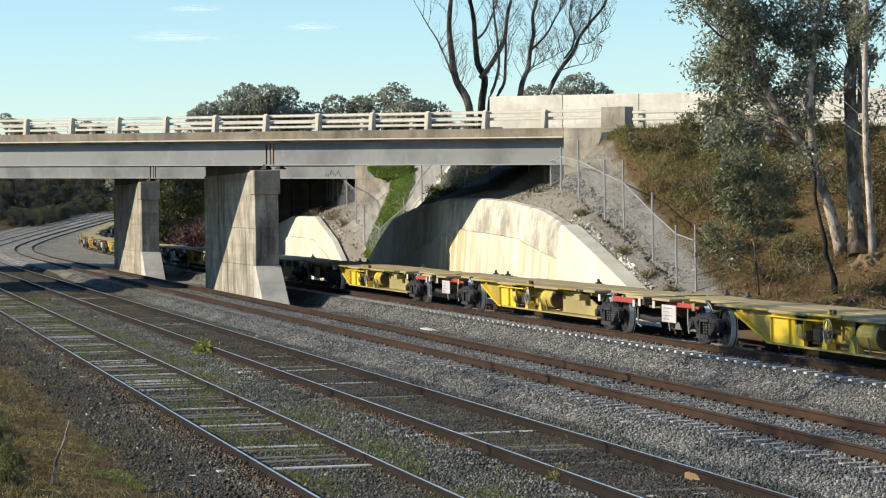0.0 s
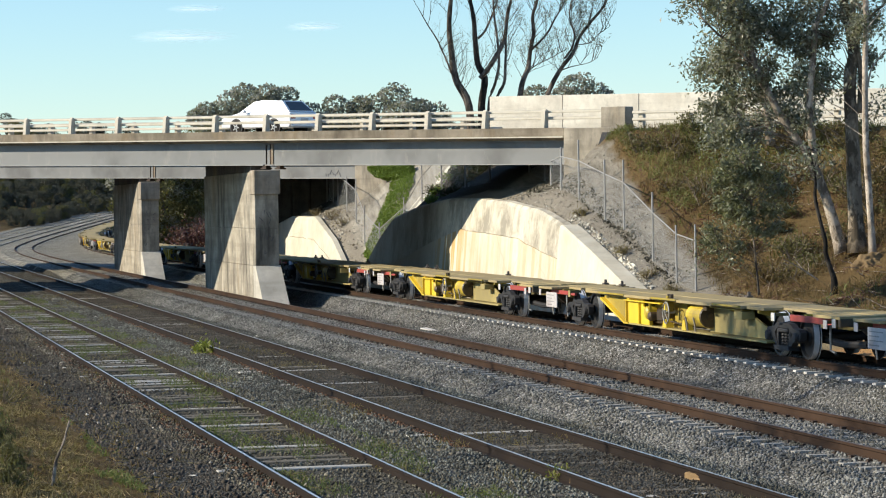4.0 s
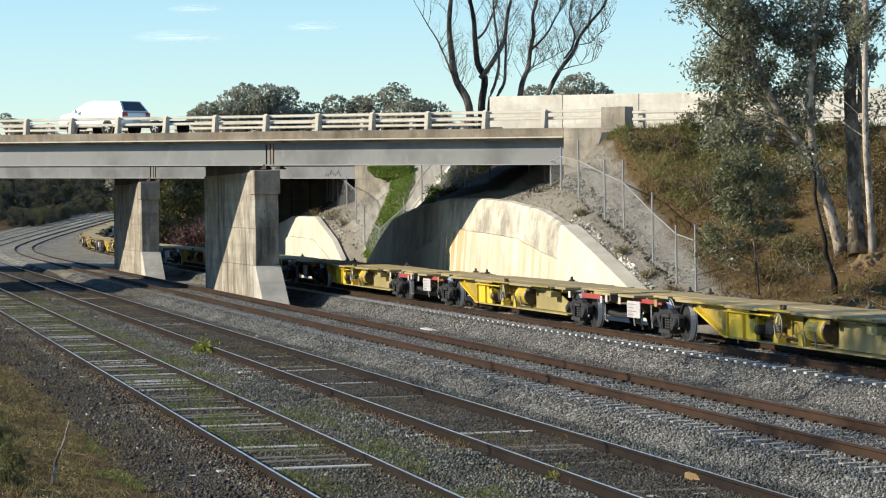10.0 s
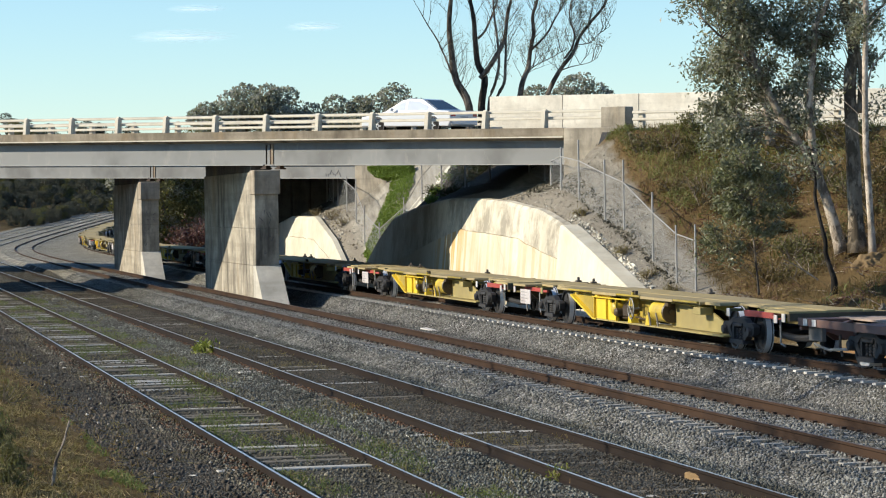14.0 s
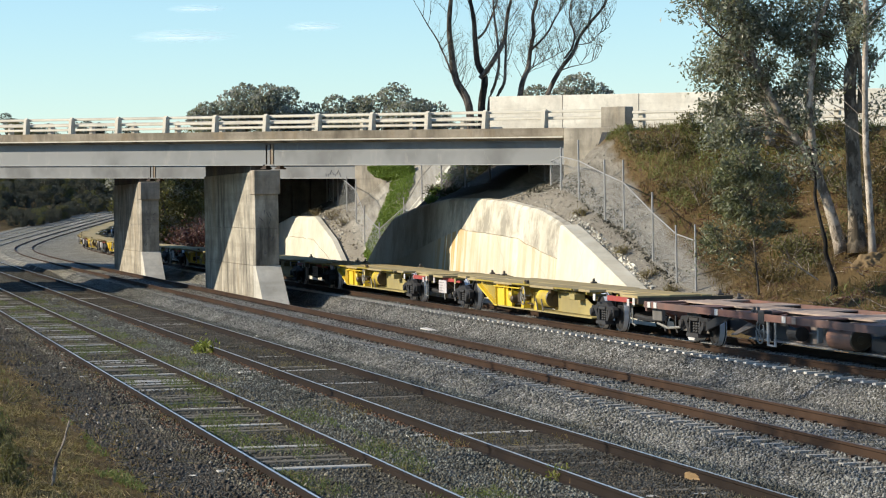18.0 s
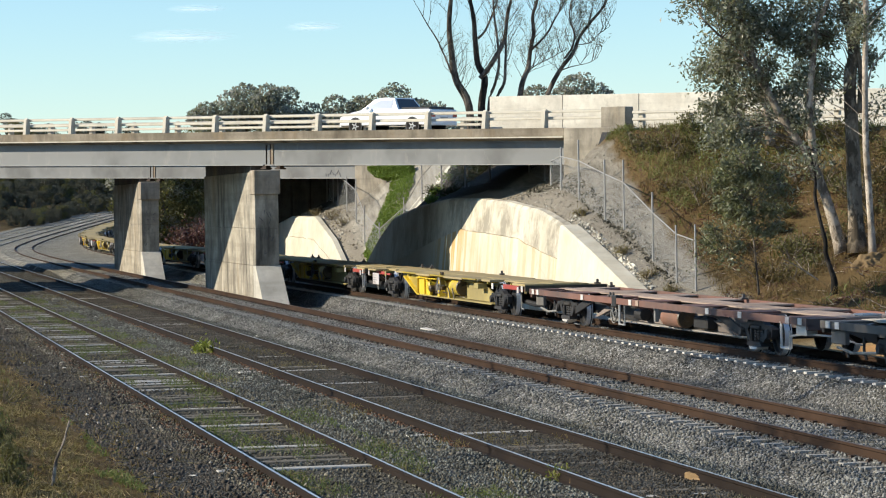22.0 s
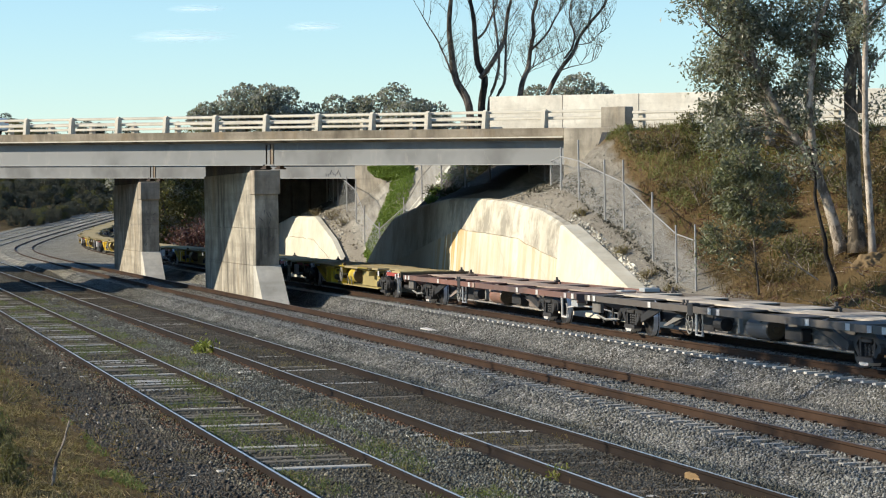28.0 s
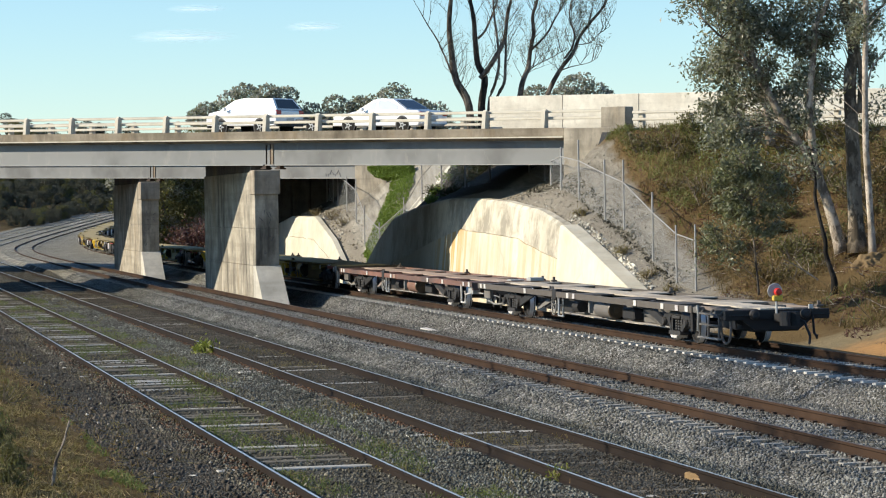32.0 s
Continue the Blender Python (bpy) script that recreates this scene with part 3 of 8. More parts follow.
        part("end_block", bm, M["abutment"], b, "square concrete end block of the railing")
    bm = bmesh.new()
    box(bm, RIGHT + 0.04, RIGHT + 2.2, -0.06, WIDTH, 2.2, 6.14, 0.03)
    part("abutment", bm, M["abutment"], b, "stained concrete abutment")
    bm = bmesh.new()
    box(bm, LEFT - 1.5, LEFT - 0.04, -0.06, WIDTH, -0.6, 6.14, 0.03)
    part("abutment", bm, M["concrete"], b)
    return b


near_bridge = bridge()
far_bridge = copy_thing(near_bridge, Matrix.Translation((-39.9, 0, 0)) @ BRIDGE_AT)
_rs = random.Random(4)
for _k in range(7):
    _bm = bmesh.new()
    _h = _rs.uniform(0.05, 0.13)
    box(_bm, -0.018, 0.018, 0.420, 0.432, -_h, _h, 0, Matrix.Translation((11.4 + 0.15 * _k, 0, 5.08 + _rs.uniform(-0.08, 0.12))) @ Matrix.Rotation(_rs.uniform(-1, 1), 4, "Y"))
    part("scrawl_bar", _bm, M["scrawl"], far_bridge)


def pier(x, label):
    p = thing("bridge_pier", label, "pier", Matrix.Translation((x, 15.7, 0)), "pair of bridge piers")
    for z0, z1, out in ((-0.8, 1.02, 0.012), (1.02, 2.45, 0.0), (2.45, 4.62, 0.004)):
        bm = bmesh.new()
        box(bm, -14.7 - out, out, -out, 0.9 + out, z0 + 0.004, z1 - 0.004, 0.012)
        part("pier_lift", bm, M["pier"], p, "streaked concrete lift of the pier wall")
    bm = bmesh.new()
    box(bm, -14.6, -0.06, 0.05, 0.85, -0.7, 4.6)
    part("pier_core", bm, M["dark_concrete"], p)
    rng = np.random.default_rng(int(-x))
    for k in range(11):
        bm = bmesh.new()
        h = rng.uniform(0.05, 0.16)
        box(bm, 0.006, 0.012, -0.009, 0.009, -h * 0.8, h * 0.8, 0, Matrix.Translation((0, rng.uniform(0.2, 0.72), rng.choice([3.0, 2.75, 2.1, 1.5]) + rng.uniform(-0.08, 0.08))) @ Matrix.Rotation(rng.uniform(-1.2, 1.2), 4, "X"))
        part("scrawl_bar", bm, M["scrawl"], p)
    bm = bmesh.new()
    box(bm, -0.95, 0.16, -0.05, 0.97, 3.74, 4.68, 0.03)
    part("pier_cap", bm, M["cap"], p, "brown-stained concrete cap of the pier")
    # added wall; its dark colour stands for the shaded gap below the deck
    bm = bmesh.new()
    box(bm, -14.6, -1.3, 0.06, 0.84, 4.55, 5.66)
    part("cross_wall", bm, M["dark_concrete"], p, "dark cross wall between the girders")
    bm = bmesh.new()
    prism(bm, [(-0.5, -0.9), (2.3, -0.9), (2.1, -0.5), (0.06, 1.02), (-0.5, 1.02)], -0.03, 0.95, "y")
    part("pier_foot", bm, M["pier_foot"], p, "sloping concrete nose of the pier")
    return p


pier(-104.55, "tall concrete bridge pier with dark streaks beside the track")
pier(-144.45, "concrete bridge pier between the two tracks")


def foot_wall(x0, x1, label, proud_from=None, face="wall", band="wall_top"):
    """A battered concrete wall whose top follows the foot of the embankment: lower face, ledge and set-back upper band."""
    root = thing("retaining_wall", label, "wall", group="retaining walls at the bridge ends", kind="structure")

    def section(x, proud):
        t = max(lerp_table(ARCH, x), -0.5)
        led = max(-0.55, min(t - 0.12, lerp_table(LEDGE, x) + 0.05 * noise.noise((x * 0.8, 0, 0))))
        g = 0.09
        if proud:
            return ((x, WALL_Y - 0.36 - g * (t + 0.7), -0.75), (x, WALL_Y - 0.30, t - 0.05), (x, WALL_Y - 0.24, t + 0.02), (x, WALL_Y + 0.28, t + 0.03), (x, WALL_Y + 0.45, -0.75)), None
        low = ((x, WALL_Y - 0.22 - g * (t + 0.7), -0.75), (x, WALL_Y - 0.22 - g * (t - led), led), (x, WALL_Y + 0.10 - g * (t - led) * 0.6, led + 0.03), (x, WALL_Y + 0.30, -0.75))
        up = ((x, WALL_Y - 0.19 - g * (t - led), led + 0.02), (x, WALL_Y - 0.19, t - 0.10), (x, WALL_Y - 0.10, t + 0.01), (x, WALL_Y + 0.14, t + 0.03), (x, WALL_Y + 0.45, led - 0.2))
        return low, up

    def loft(name, rows, material, words):
        bm = bmesh.new()
        rings = [[bm.verts.new(c) for c in r] for r in rows]
        n = len(rings[0])
        for a, b in zip(rings, rings[1:]):
            for k in range(n):
                bm.faces.new((a[k], b[k], b[(k + 1) % n], a[(k + 1) % n]))
        bm.faces.new(rings[0][::-1])
        bm.faces.new(rings[-1])
        bmesh.ops.recalc_face_normals(bm, faces=bm.faces[:])
        part(name, bm, M[material], root, words)

    cut = proud_from if proud_from is not None else x1
    n = int((cut - x0) / 0.5)
    pairs = [section(x0 + (cut - x0) * i / n, False) for i in range(n + 1)]
    loft("lower_wall", [p[0] for p in pairs], face, "pale concrete face with ochre stains")
    loft("upper_band", [p[1] for p in pairs], band, "grey-white set-back band along the wall top")
    if proud_from is not None:
        n = int((x1 - cut) / 0.5)
        loft("end_panel", [section(cut + 0.01 + (x1 - cut) * i / n, True)[0] for i in range(n + 1)], "wall_end", "whiter concrete end panel")
    return root


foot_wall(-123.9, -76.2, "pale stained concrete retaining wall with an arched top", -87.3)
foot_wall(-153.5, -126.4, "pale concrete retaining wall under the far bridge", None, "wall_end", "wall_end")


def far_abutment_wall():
    """Ribbed wall at the back of the space under the far bridge; the shade there is in its dark colour."""
    root = thing("retaining_wall", "ribbed concrete wall under the far bridge, shade in its colour", "wall", Matrix.Translation((-39.9, 0, 0)) @ BRIDGE_AT, kind="structure")
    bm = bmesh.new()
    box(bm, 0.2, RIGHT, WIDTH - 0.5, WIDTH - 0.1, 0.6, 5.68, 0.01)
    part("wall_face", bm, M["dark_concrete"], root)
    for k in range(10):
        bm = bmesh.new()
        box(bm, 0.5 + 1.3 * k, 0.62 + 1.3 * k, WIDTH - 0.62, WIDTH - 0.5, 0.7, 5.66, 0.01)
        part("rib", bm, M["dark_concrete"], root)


far_abutment_wall()


# ---- the roads beyond the bridges ----
def road_strip(s0, s1, n0, label, shift=0.0):
    ss = sorted({s0, s1, *[v for v in (-60.0, 60.0, 100.0, -100.0) if s0 < v < s1]})
    bm = bmesh.new()
    rows = []
    for s in ss:
        rows.append([bm.verts.new(at_road(s, n, z) + Vector((shift, 0, 0))) for n, z in ((n0, 6.08), (n0 + WIDTH, 6.08), (n0 + WIDTH + 0.6, 5.0), (n0 - 0.6, 5.0))])
    for a, b in zip(rows, rows[1:]):
        for k in range(4):
            bm.faces.new((a[k], b[k], b[(k + 1) % 4], a[(k + 1) % 4]))
    bmesh.ops.recalc_face_normals(bm, faces=bm.faces[:])
    ob = new("road", mesh_of("road", bm, M["asphalt"]))
    return tagged(ob, label, "road", kind="structure")


road_strip(15.4, 700, 0, "asphalt road leading onto the near bridge")
road_strip(15.4, 700, 0, "asphalt road leading onto the far bridge", -39.9)
road_strip(-700, LEFT - 1.5, 0, "asphalt road beyond the bridge")
road_strip(-700, LEFT - 1.5, 0, "asphalt road beyond the far bridge", -39.9)


def bank_left(shift):
    bm = bmesh.new()
    rows = []
    for s in (-700, -300, -100, LEFT - 1.4):
        rows.append([bm.verts.new(at_road(s, n, z) + Vector((shift, 0, 0))) for n, z in ((-0.2, 6.0), (WIDTH + 0.2, 6.0), (WIDTH + 4, -1.0), (-4, -1.0))])
    for a, b in zip(rows, rows[1:]):
        for k in range(4):
            bm.faces.new((a[k], b[k], b[(k + 1) % 4], a[(k + 1) % 4]))
    bm.faces.new(rows[-1])
    bmesh.ops.recalc_face_normals(bm, faces=bm.faces[:])
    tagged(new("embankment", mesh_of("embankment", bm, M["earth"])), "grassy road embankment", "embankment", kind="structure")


bank_left(0.0)
bank_left(-39.9)


# ---- the train ----
M["yellow"] = simple("faded_yellow_paint", (0.72, 0.50, 0.025), 0.55, 0, 0.2, 2.5, (0.22, 0.16, 0.06), 0.45)
M["deck_dirty"] = simple("dusty_yellow_deck", (0.40, 0.31, 0.15), 0.8, 0, 0.4, 2.0, (0.24, 0.20, 0.13), 0.8)
M["redpaint"] = simple("faded_red_oxide_paint", (0.21, 0.098, 0.068), 0.75, 0, 0.6, 1.3, (0.075, 0.055, 0.046), 1.0)
M["deck_red"] = simple("dusty_brown_deck", (0.40, 0.30, 0.235), 0.85, 0, 0.3, 2.0, (0.17, 0.13, 0.10), 0.8)
M["blackpaint"] = simple("sooty_black_steel", (0.102, 0.084, 0.067), 0.65, 0, 0.35, 2.5, (0.09, 0.075, 0.06), 0.5)
M["sill_grey"] = simple("dusty_grey_sill", (0.24, 0.195, 0.165), 0.8, 0, 0.3, 1.2, (0.10, 0.085, 0.07), 0.7)
M["sill_sooty"] = simple("sooty_grey_sill", (0.20, 0.185, 0.165), 0.8, 0, 0.4, 1.2, (0.05, 0.044, 0.038), 0.8)
M["olive_dark"] = simple("grimy_olive_sill", (0.15, 0.118, 0.032), 0.75, 0, 0.4, 1.6, (0.05, 0.042, 0.025), 0.9)
M["sill_pale"] = simple("pale_dusty_flange", (0.30, 0.27, 0.235), 0.7, 0, 0.4, 2.5, (0.2, 0.17, 0.13), 0.5)
M["deck_black"] = simple("dusty_beige_deck", (0.52, 0.45, 0.36), 0.85, 0, 0.3, 2.0, (0.15, 0.12, 0.095), 0.8)
M["bogie"] = simple("grimy_bogie_steel", (0.014, 0.0125, 0.0115), 0.7, 0.0, 0.4, 5.0, (0.03, 0.023, 0.017), 0.5)
M["tread"] = simple("bright_wheel_tread", (0.78, 0.77, 0.75), 0.30, 0.15, 0.08, 5.0, (0.5, 0.46, 0.41), 0.2)
M["wheel_rim"] = simple("greasy_wheel_rim", (0.026, 0.024, 0.022), 0.45, 0.2, 0.4, 6.0, (0.012, 0.010, 0.009), 0.7)
M["white"] = simple("white_placard", (0.60, 0.57, 0.52), 0.6, 0, 0.25, 8.0, (0.35, 0.3, 0.25), 0.5)
M["brightred"] = simple("red_end_beam_paint", (0.36, 0.05, 0.035), 0.6, 0, 0.2, 4.0, (0.15, 0.06, 0.04), 0.5)
M["galv_worn"] = simple("worn_brake_wheel_steel", (0.30, 0.29, 0.26), 0.6, 0.3, 0.3, 5.0, (0.1, 0.08, 0.06), 0.5)
M["galv"] = simple("galvanised_steel", (0.48, 0.48, 0.46), 0.5, 0.4, 0.15, 5.0, (0.25, 0.22, 0.18), 0.4)

M["frame_dusty"] = simple("dusty_brown_side_frame", (0.036, 0.031, 0.027), 0.75, 0, 0.6, 6, (0.013, 0.011, 0.010), 0.8)
M["frame_steel"] = simple("dusty_cast_side_frame", (0.033, 0.029, 0.026), 0.7, 0, 0.6, 6, (0.012, 0.010, 0.009), 0.8)
M["olive"] = simple("dusty_olive_side_plate", (0.36, 0.285, 0.10), 0.7, 0, 0.25, 1.5, (0.17, 0.135, 0.06), 0.6)
M["tank_yellow"] = simple("dirty_yellow_tank", (0.62, 0.45, 0.035), 0.5, 0, 0.3, 4, (0.16, 0.10, 0.04), 0.8)
M["dark_brown"] = simple("oily_gear_and_shaded_tank_end", (0.095, 0.062, 0.028), 0.5, 0, 0.6, 7, (0.03, 0.022, 0.015), 0.8)
M["yellow_grimy"] = simple("grimy_yellow_gusset", (0.40, 0.29, 0.03), 0.6, 0, 0.35, 2.5, (0.13, 0.095, 0.035), 0.8)
M["tank_red"] = simple("rust_red_tank", (0.24, 0.115, 0.07), 0.65, 0, 0.35, 3, (0.09, 0.06, 0.045), 0.8)
M["tank_black"] = simple("sooty_tank", (0.15, 0.135, 0.12), 0.7, 0, 0.35, 3, (0.10, 0.08, 0.06), 0.6)

SPEED = 2.68


def run(t):
    """Metres that the train has gone: steady at first, then gathering speed."""
    return SPEED * t + 0.012 * max(0.0, t - 16.0) ** 2


def wheelset_mesh():
    bm = bmesh.new()
    for s in (-1, 1):
        prof = [(0.10, -0.10), (0.17, -0.085), (0.19, -0.02), (0.38, -0.015), (0.40, -0.065), (0.452, -0.068), (0.462, 0.045), (0.490, 0.062), (0.490, 0.082), (0.40, 0.088), (0.38, 0.03), (0.19, 0.03), (0.16, 0.09), (0.09, 0.10)]
        prof = [(r, a if s < 0 else -a) for r, a in prof]
        lathe(bm, prof, 28, Matrix.Translation((0, s * 0.775, 0)))
    lathe(bm, [(0.085, -1.02), (0.085, 1.02)], 12)
    for s in (-1, 1):
        for k in range(2):
            box(bm, -0.03, 0.03, -0.01, 0.01, 0.22, 0.34, 0, Matrix.Translation((0, s * 0.775 - 0.02, 0)) @ Matrix.Rotation(k * math.pi, 4, "Y"))
    bmesh.ops.recalc_face_normals(bm, faces=bm.faces[:])
    for f in bm.faces:
        c = f.calc_center_median()
        r = math.hypot(c.x, c.z)
        if 0.445 < r < 0.495 and abs(f.normal.y) < 0.6:
            f.material_index = 1
        elif 0.40 < r < 0.455 and f.normal.y < -0.6 and c.y < 0:
            f.material_index = 2
    return mesh_of("wheelset", bm, [M["bogie"], M["tread"], M["wheel_rim"]])


WHEELSET = wheelset_mesh()
WHEELSET_SMALL = WHEELSET.copy()
WHEELSET_SMALL.name = "wheelset"
WHEELSET_SMALL.transform(Matrix.Diagonal((0.9, 1.0, 0.9, 1.0)))


def sideframe_mesh(steel):
    """Cast side frame: arched top chord, belly, two jaws over the axle boxes and a nest of springs."""
    bm = bmesh.new()
    top = [(-1.02, 0.40), (-1.04, 0.55), (-0.94, 0.62), (-0.60, 0.63), (-0.40, 0.72), (0.40, 0.72), (0.60, 0.63), (0.94, 0.62), (1.04, 0.55), (1.02, 0.40),
           (0.95, 0.40), (0.95, 0.53), (0.72, 0.53), (0.68, 0.42), (0.44, 0.24), (0.37, 0.32), (0.54, 0.50), (0.36, 0.62), (-0.36, 0.62), (-0.54, 0.50), (-0.37, 0.32),
           (-0.44, 0.24), (-0.68, 0.42), (-0.72, 0.53), (-0.95, 0.53), (-0.95, 0.40)]
    prism(bm, top, -0.07, 0.07, "y")
    prism(bm, [(-0.46, 0.17), (0.46, 0.17), (0.42, 0.26), (-0.42, 0.26)], -0.12, 0.12, "y")
    for x in (-0.37, 0.37):
        box(bm, x - 0.045, x + 0.045, -0.06, 0.06, 0.24, 0.62)
    for x in (-0.19, 0.0, 0.19):
        lathe(bm, [(0.05, 0.0), (0.065, 0.03), (0.05, 0.06), (0.065, 0.09), (0.05, 0.12), (0.065, 0.15), (0.05, 0.18), (0.065, 0.21), (0.05, 0.25)], 9, Matrix.Translation((x, 0.02, 0.26)) @ Matrix.Rotation(math.pi / 2, 4, "X"))
    # darker steel on the springs puts the window's shade into their colour
    springs = [f for f in bm.faces if abs(f.calc_center_median().x) < 0.27 and 0.255 < f.calc_center_median().z < 0.52]
    for f in springs:
        f.material_index = 1
    box(bm, -0.30, 0.30, -0.10, 0.10, 0.53, 0.61, 0.02)
    for x in (-0.84, 0.84):
        box(bm, x - 0.11, x + 0.11, -0.09, 0.07, 0.34, 0.53, 0.03)
        lathe(bm, [(0.02, -0.15), (0.09, -0.15), (0.11, -0.10)], 12, Matrix.Translation((x, 0, 0.45)))
    return mesh_of("side_frame", bm, [M[steel], M["bogie"]])


SIDEFRAME = {"yellow": sideframe_mesh("frame_steel"), "red": sideframe_mesh("frame_dusty"), "black": sideframe_mesh("frame_dusty")}


def bolster_mesh():
    bm = bmesh.new()
    prism(bm, [(-1.0, 0.60), (1.0, 0.60), (1.0, 0.72), (0.4, 0.84), (-0.4, 0.84), (-1.0, 0.72)], -0.19, 0.19, "x")
    for x in (-0.36, 0.36):
        box(bm, x - 0.05, x + 0.05, -0.95, 0.95, 0.36, 0.46)
    for s in (-1, 1):
        for x in (-0.37, 0.37):
            box(bm, x - 0.05, x + 0.05, s * 0.775 - 0.05, s * 0.775 + 0.05, 0.30, 0.62)
    return mesh_of("bogie", bm, M["bogie"])


BOLSTER = bolster_mesh()
SPINS = []


def bogie(parent, x, kind):
    b = part("bogie", BOLSTER, None, parent, "grimy cast-steel bogie", Matrix.Translation((x, 0, 0)))
    for s in (-1, 1):
        part("side_frame", SIDEFRAME[kind], None, b, "", Matrix.Translation((0, s * 0.98, 0)))
    if kind != "yellow":
        bm = bmesh.new()
        prism(bm, [(-0.26, 0.16), (-0.20, 0.10), (0.20, 0.10), (0.26, 0.16)], -1.12, -0.86, "y")
        part("spring_seat", bm, M["white"], b, "white-painted spring seat")
    for d in (-0.84, 0.84):
        w = part("wheelset", WHEELSET if kind == "yellow" else WHEELSET_SMALL, None, b, "", Matrix.Translation((d, 0, 0.46 if kind == "yellow" else 0.414)))
        SPINS.append((w, d))
    return b


def hand_wheel_mesh():
    bm = bmesh.new()
    n = 18
    ring = [(0.29 * math.cos(2 * math.pi * k / n), 0, 0.29 * math.sin(2 * math.pi * k / n)) for k in range(n + 1)]
    tube(bm, ring, 0.020, 6, False)
    for k in range(5):
        a = 2 * math.pi * k / 5 + 0.3
        tube(bm, [(0, -0.03, 0), (0.28 * math.cos(a), 0, 0.28 * math.sin(a))], 0.014, 5)
    tube(bm, [(0, -0.05, 0), (0, 0.25, 0)], 0.03, 8)
    return mesh_of("brake_wheel", bm, M["galv_worn"])


HANDWHEEL = hand_wheel_mesh()


def lock_mesh():
    bm = bmesh.new()
    box(bm, -0.09, 0.09, -0.08, 0.08, 0.0, 0.05, 0.01)
    prism(bm, [(-0.05, 0.05), (0.05, 0.05), (0.045, 0.10), (0.015, 0.14), (-0.015, 0.14), (-0.045, 0.10)], -0.03, 0.03, "y")
    return mesh_of("twist_lock", bm, M["blackpaint"])


LOCK = lock_mesh()


def coupler_mesh():
    bm = bmesh.new()
    box(bm, -0.1, 0.75, -0.09, 0.09, 0.74, 0.92, 0.02)
    prism(bm, [(0.62, -0.17), (0.86, -0.20), (0.98, -0.12), (0.94, -0.04), (0.84, 0.0), (0.92, 0.10), (0.95, 0.18), (0.72, 0.16)], 0.68, 0.98, "z")
    tube(bm, [(0.55, 0.16, 0.88), (0.72, 0.36, 0.74), (0.95, 0.40, 0.45), (1.0, 0.36, 0.28)], 0.030, 6)
    return mesh_of("coupler", bm, M["bogie"])


COUPLER = coupler_mesh()


def plate(name, outline, y0, y1, material, parent, words=""):
    """An upright plate: an outline of (x, z) between two y."""
    return part(name, prism(bmesh.new(), outline, y0, y1, "y"), M[material], parent, words)


def block(name, x0, x1, y0, y1, z0, z1, material, parent, bevel=0.008, words=""):
    return part(name, box(bmesh.new(), x0, x1, y0, y1, z0, z1, bevel), M[material], parent, words)


def drum_mesh(radius, length, material):
    """A flat-ended drum with a rim and a boss at each end, along x."""
    h, r = length / 2, radius
    bm = lathe(bmesh.new(), [(0.03, -h - 0.03), (0.07, -h - 0.03), (0.08, -h), (r * 0.86, -h), (r * 0.9, -h - 0.015), (r, -h + 0.02), (r, h - 0.02), (r * 0.9, h + 0.015), (r * 0.86, h), (0.08, h), (0.07, h + 0.03), (0.03, h + 0.03)], 24, Matrix.Rotation(math.pi / 2, 4, "Z"))
    bmesh.ops.recalc_face_normals(bm, faces=bm.faces[:])
    # end faces take a dark brown: their shade is put into the colour
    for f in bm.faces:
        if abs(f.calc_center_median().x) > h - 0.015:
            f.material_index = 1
    return mesh_of("air_tank", bm, [M[material], M["dark_brown"]])


# how far the yellow deck reaches out from the middle, stretch by stretch
DECK_STEPS = [(-11.5, -10.1, 1.21), (-10.1, -8.9, 0.72), (-8.9, -7.3, 0.60), (-7.3, -5.6, 1.04), (-5.6, -3.2, 1.13), (-3.2, -1.0, 1.20), (-1.0, 1.1, 1.13), (1.1, 3.7, 1.20), (3.7, 5.6, 1.14), (5.6, 6.7, 1.02), (6.7, 8.6, 0.58), (8.6, 10.2, 0.76), (10.2, 11.7, 1.21)]


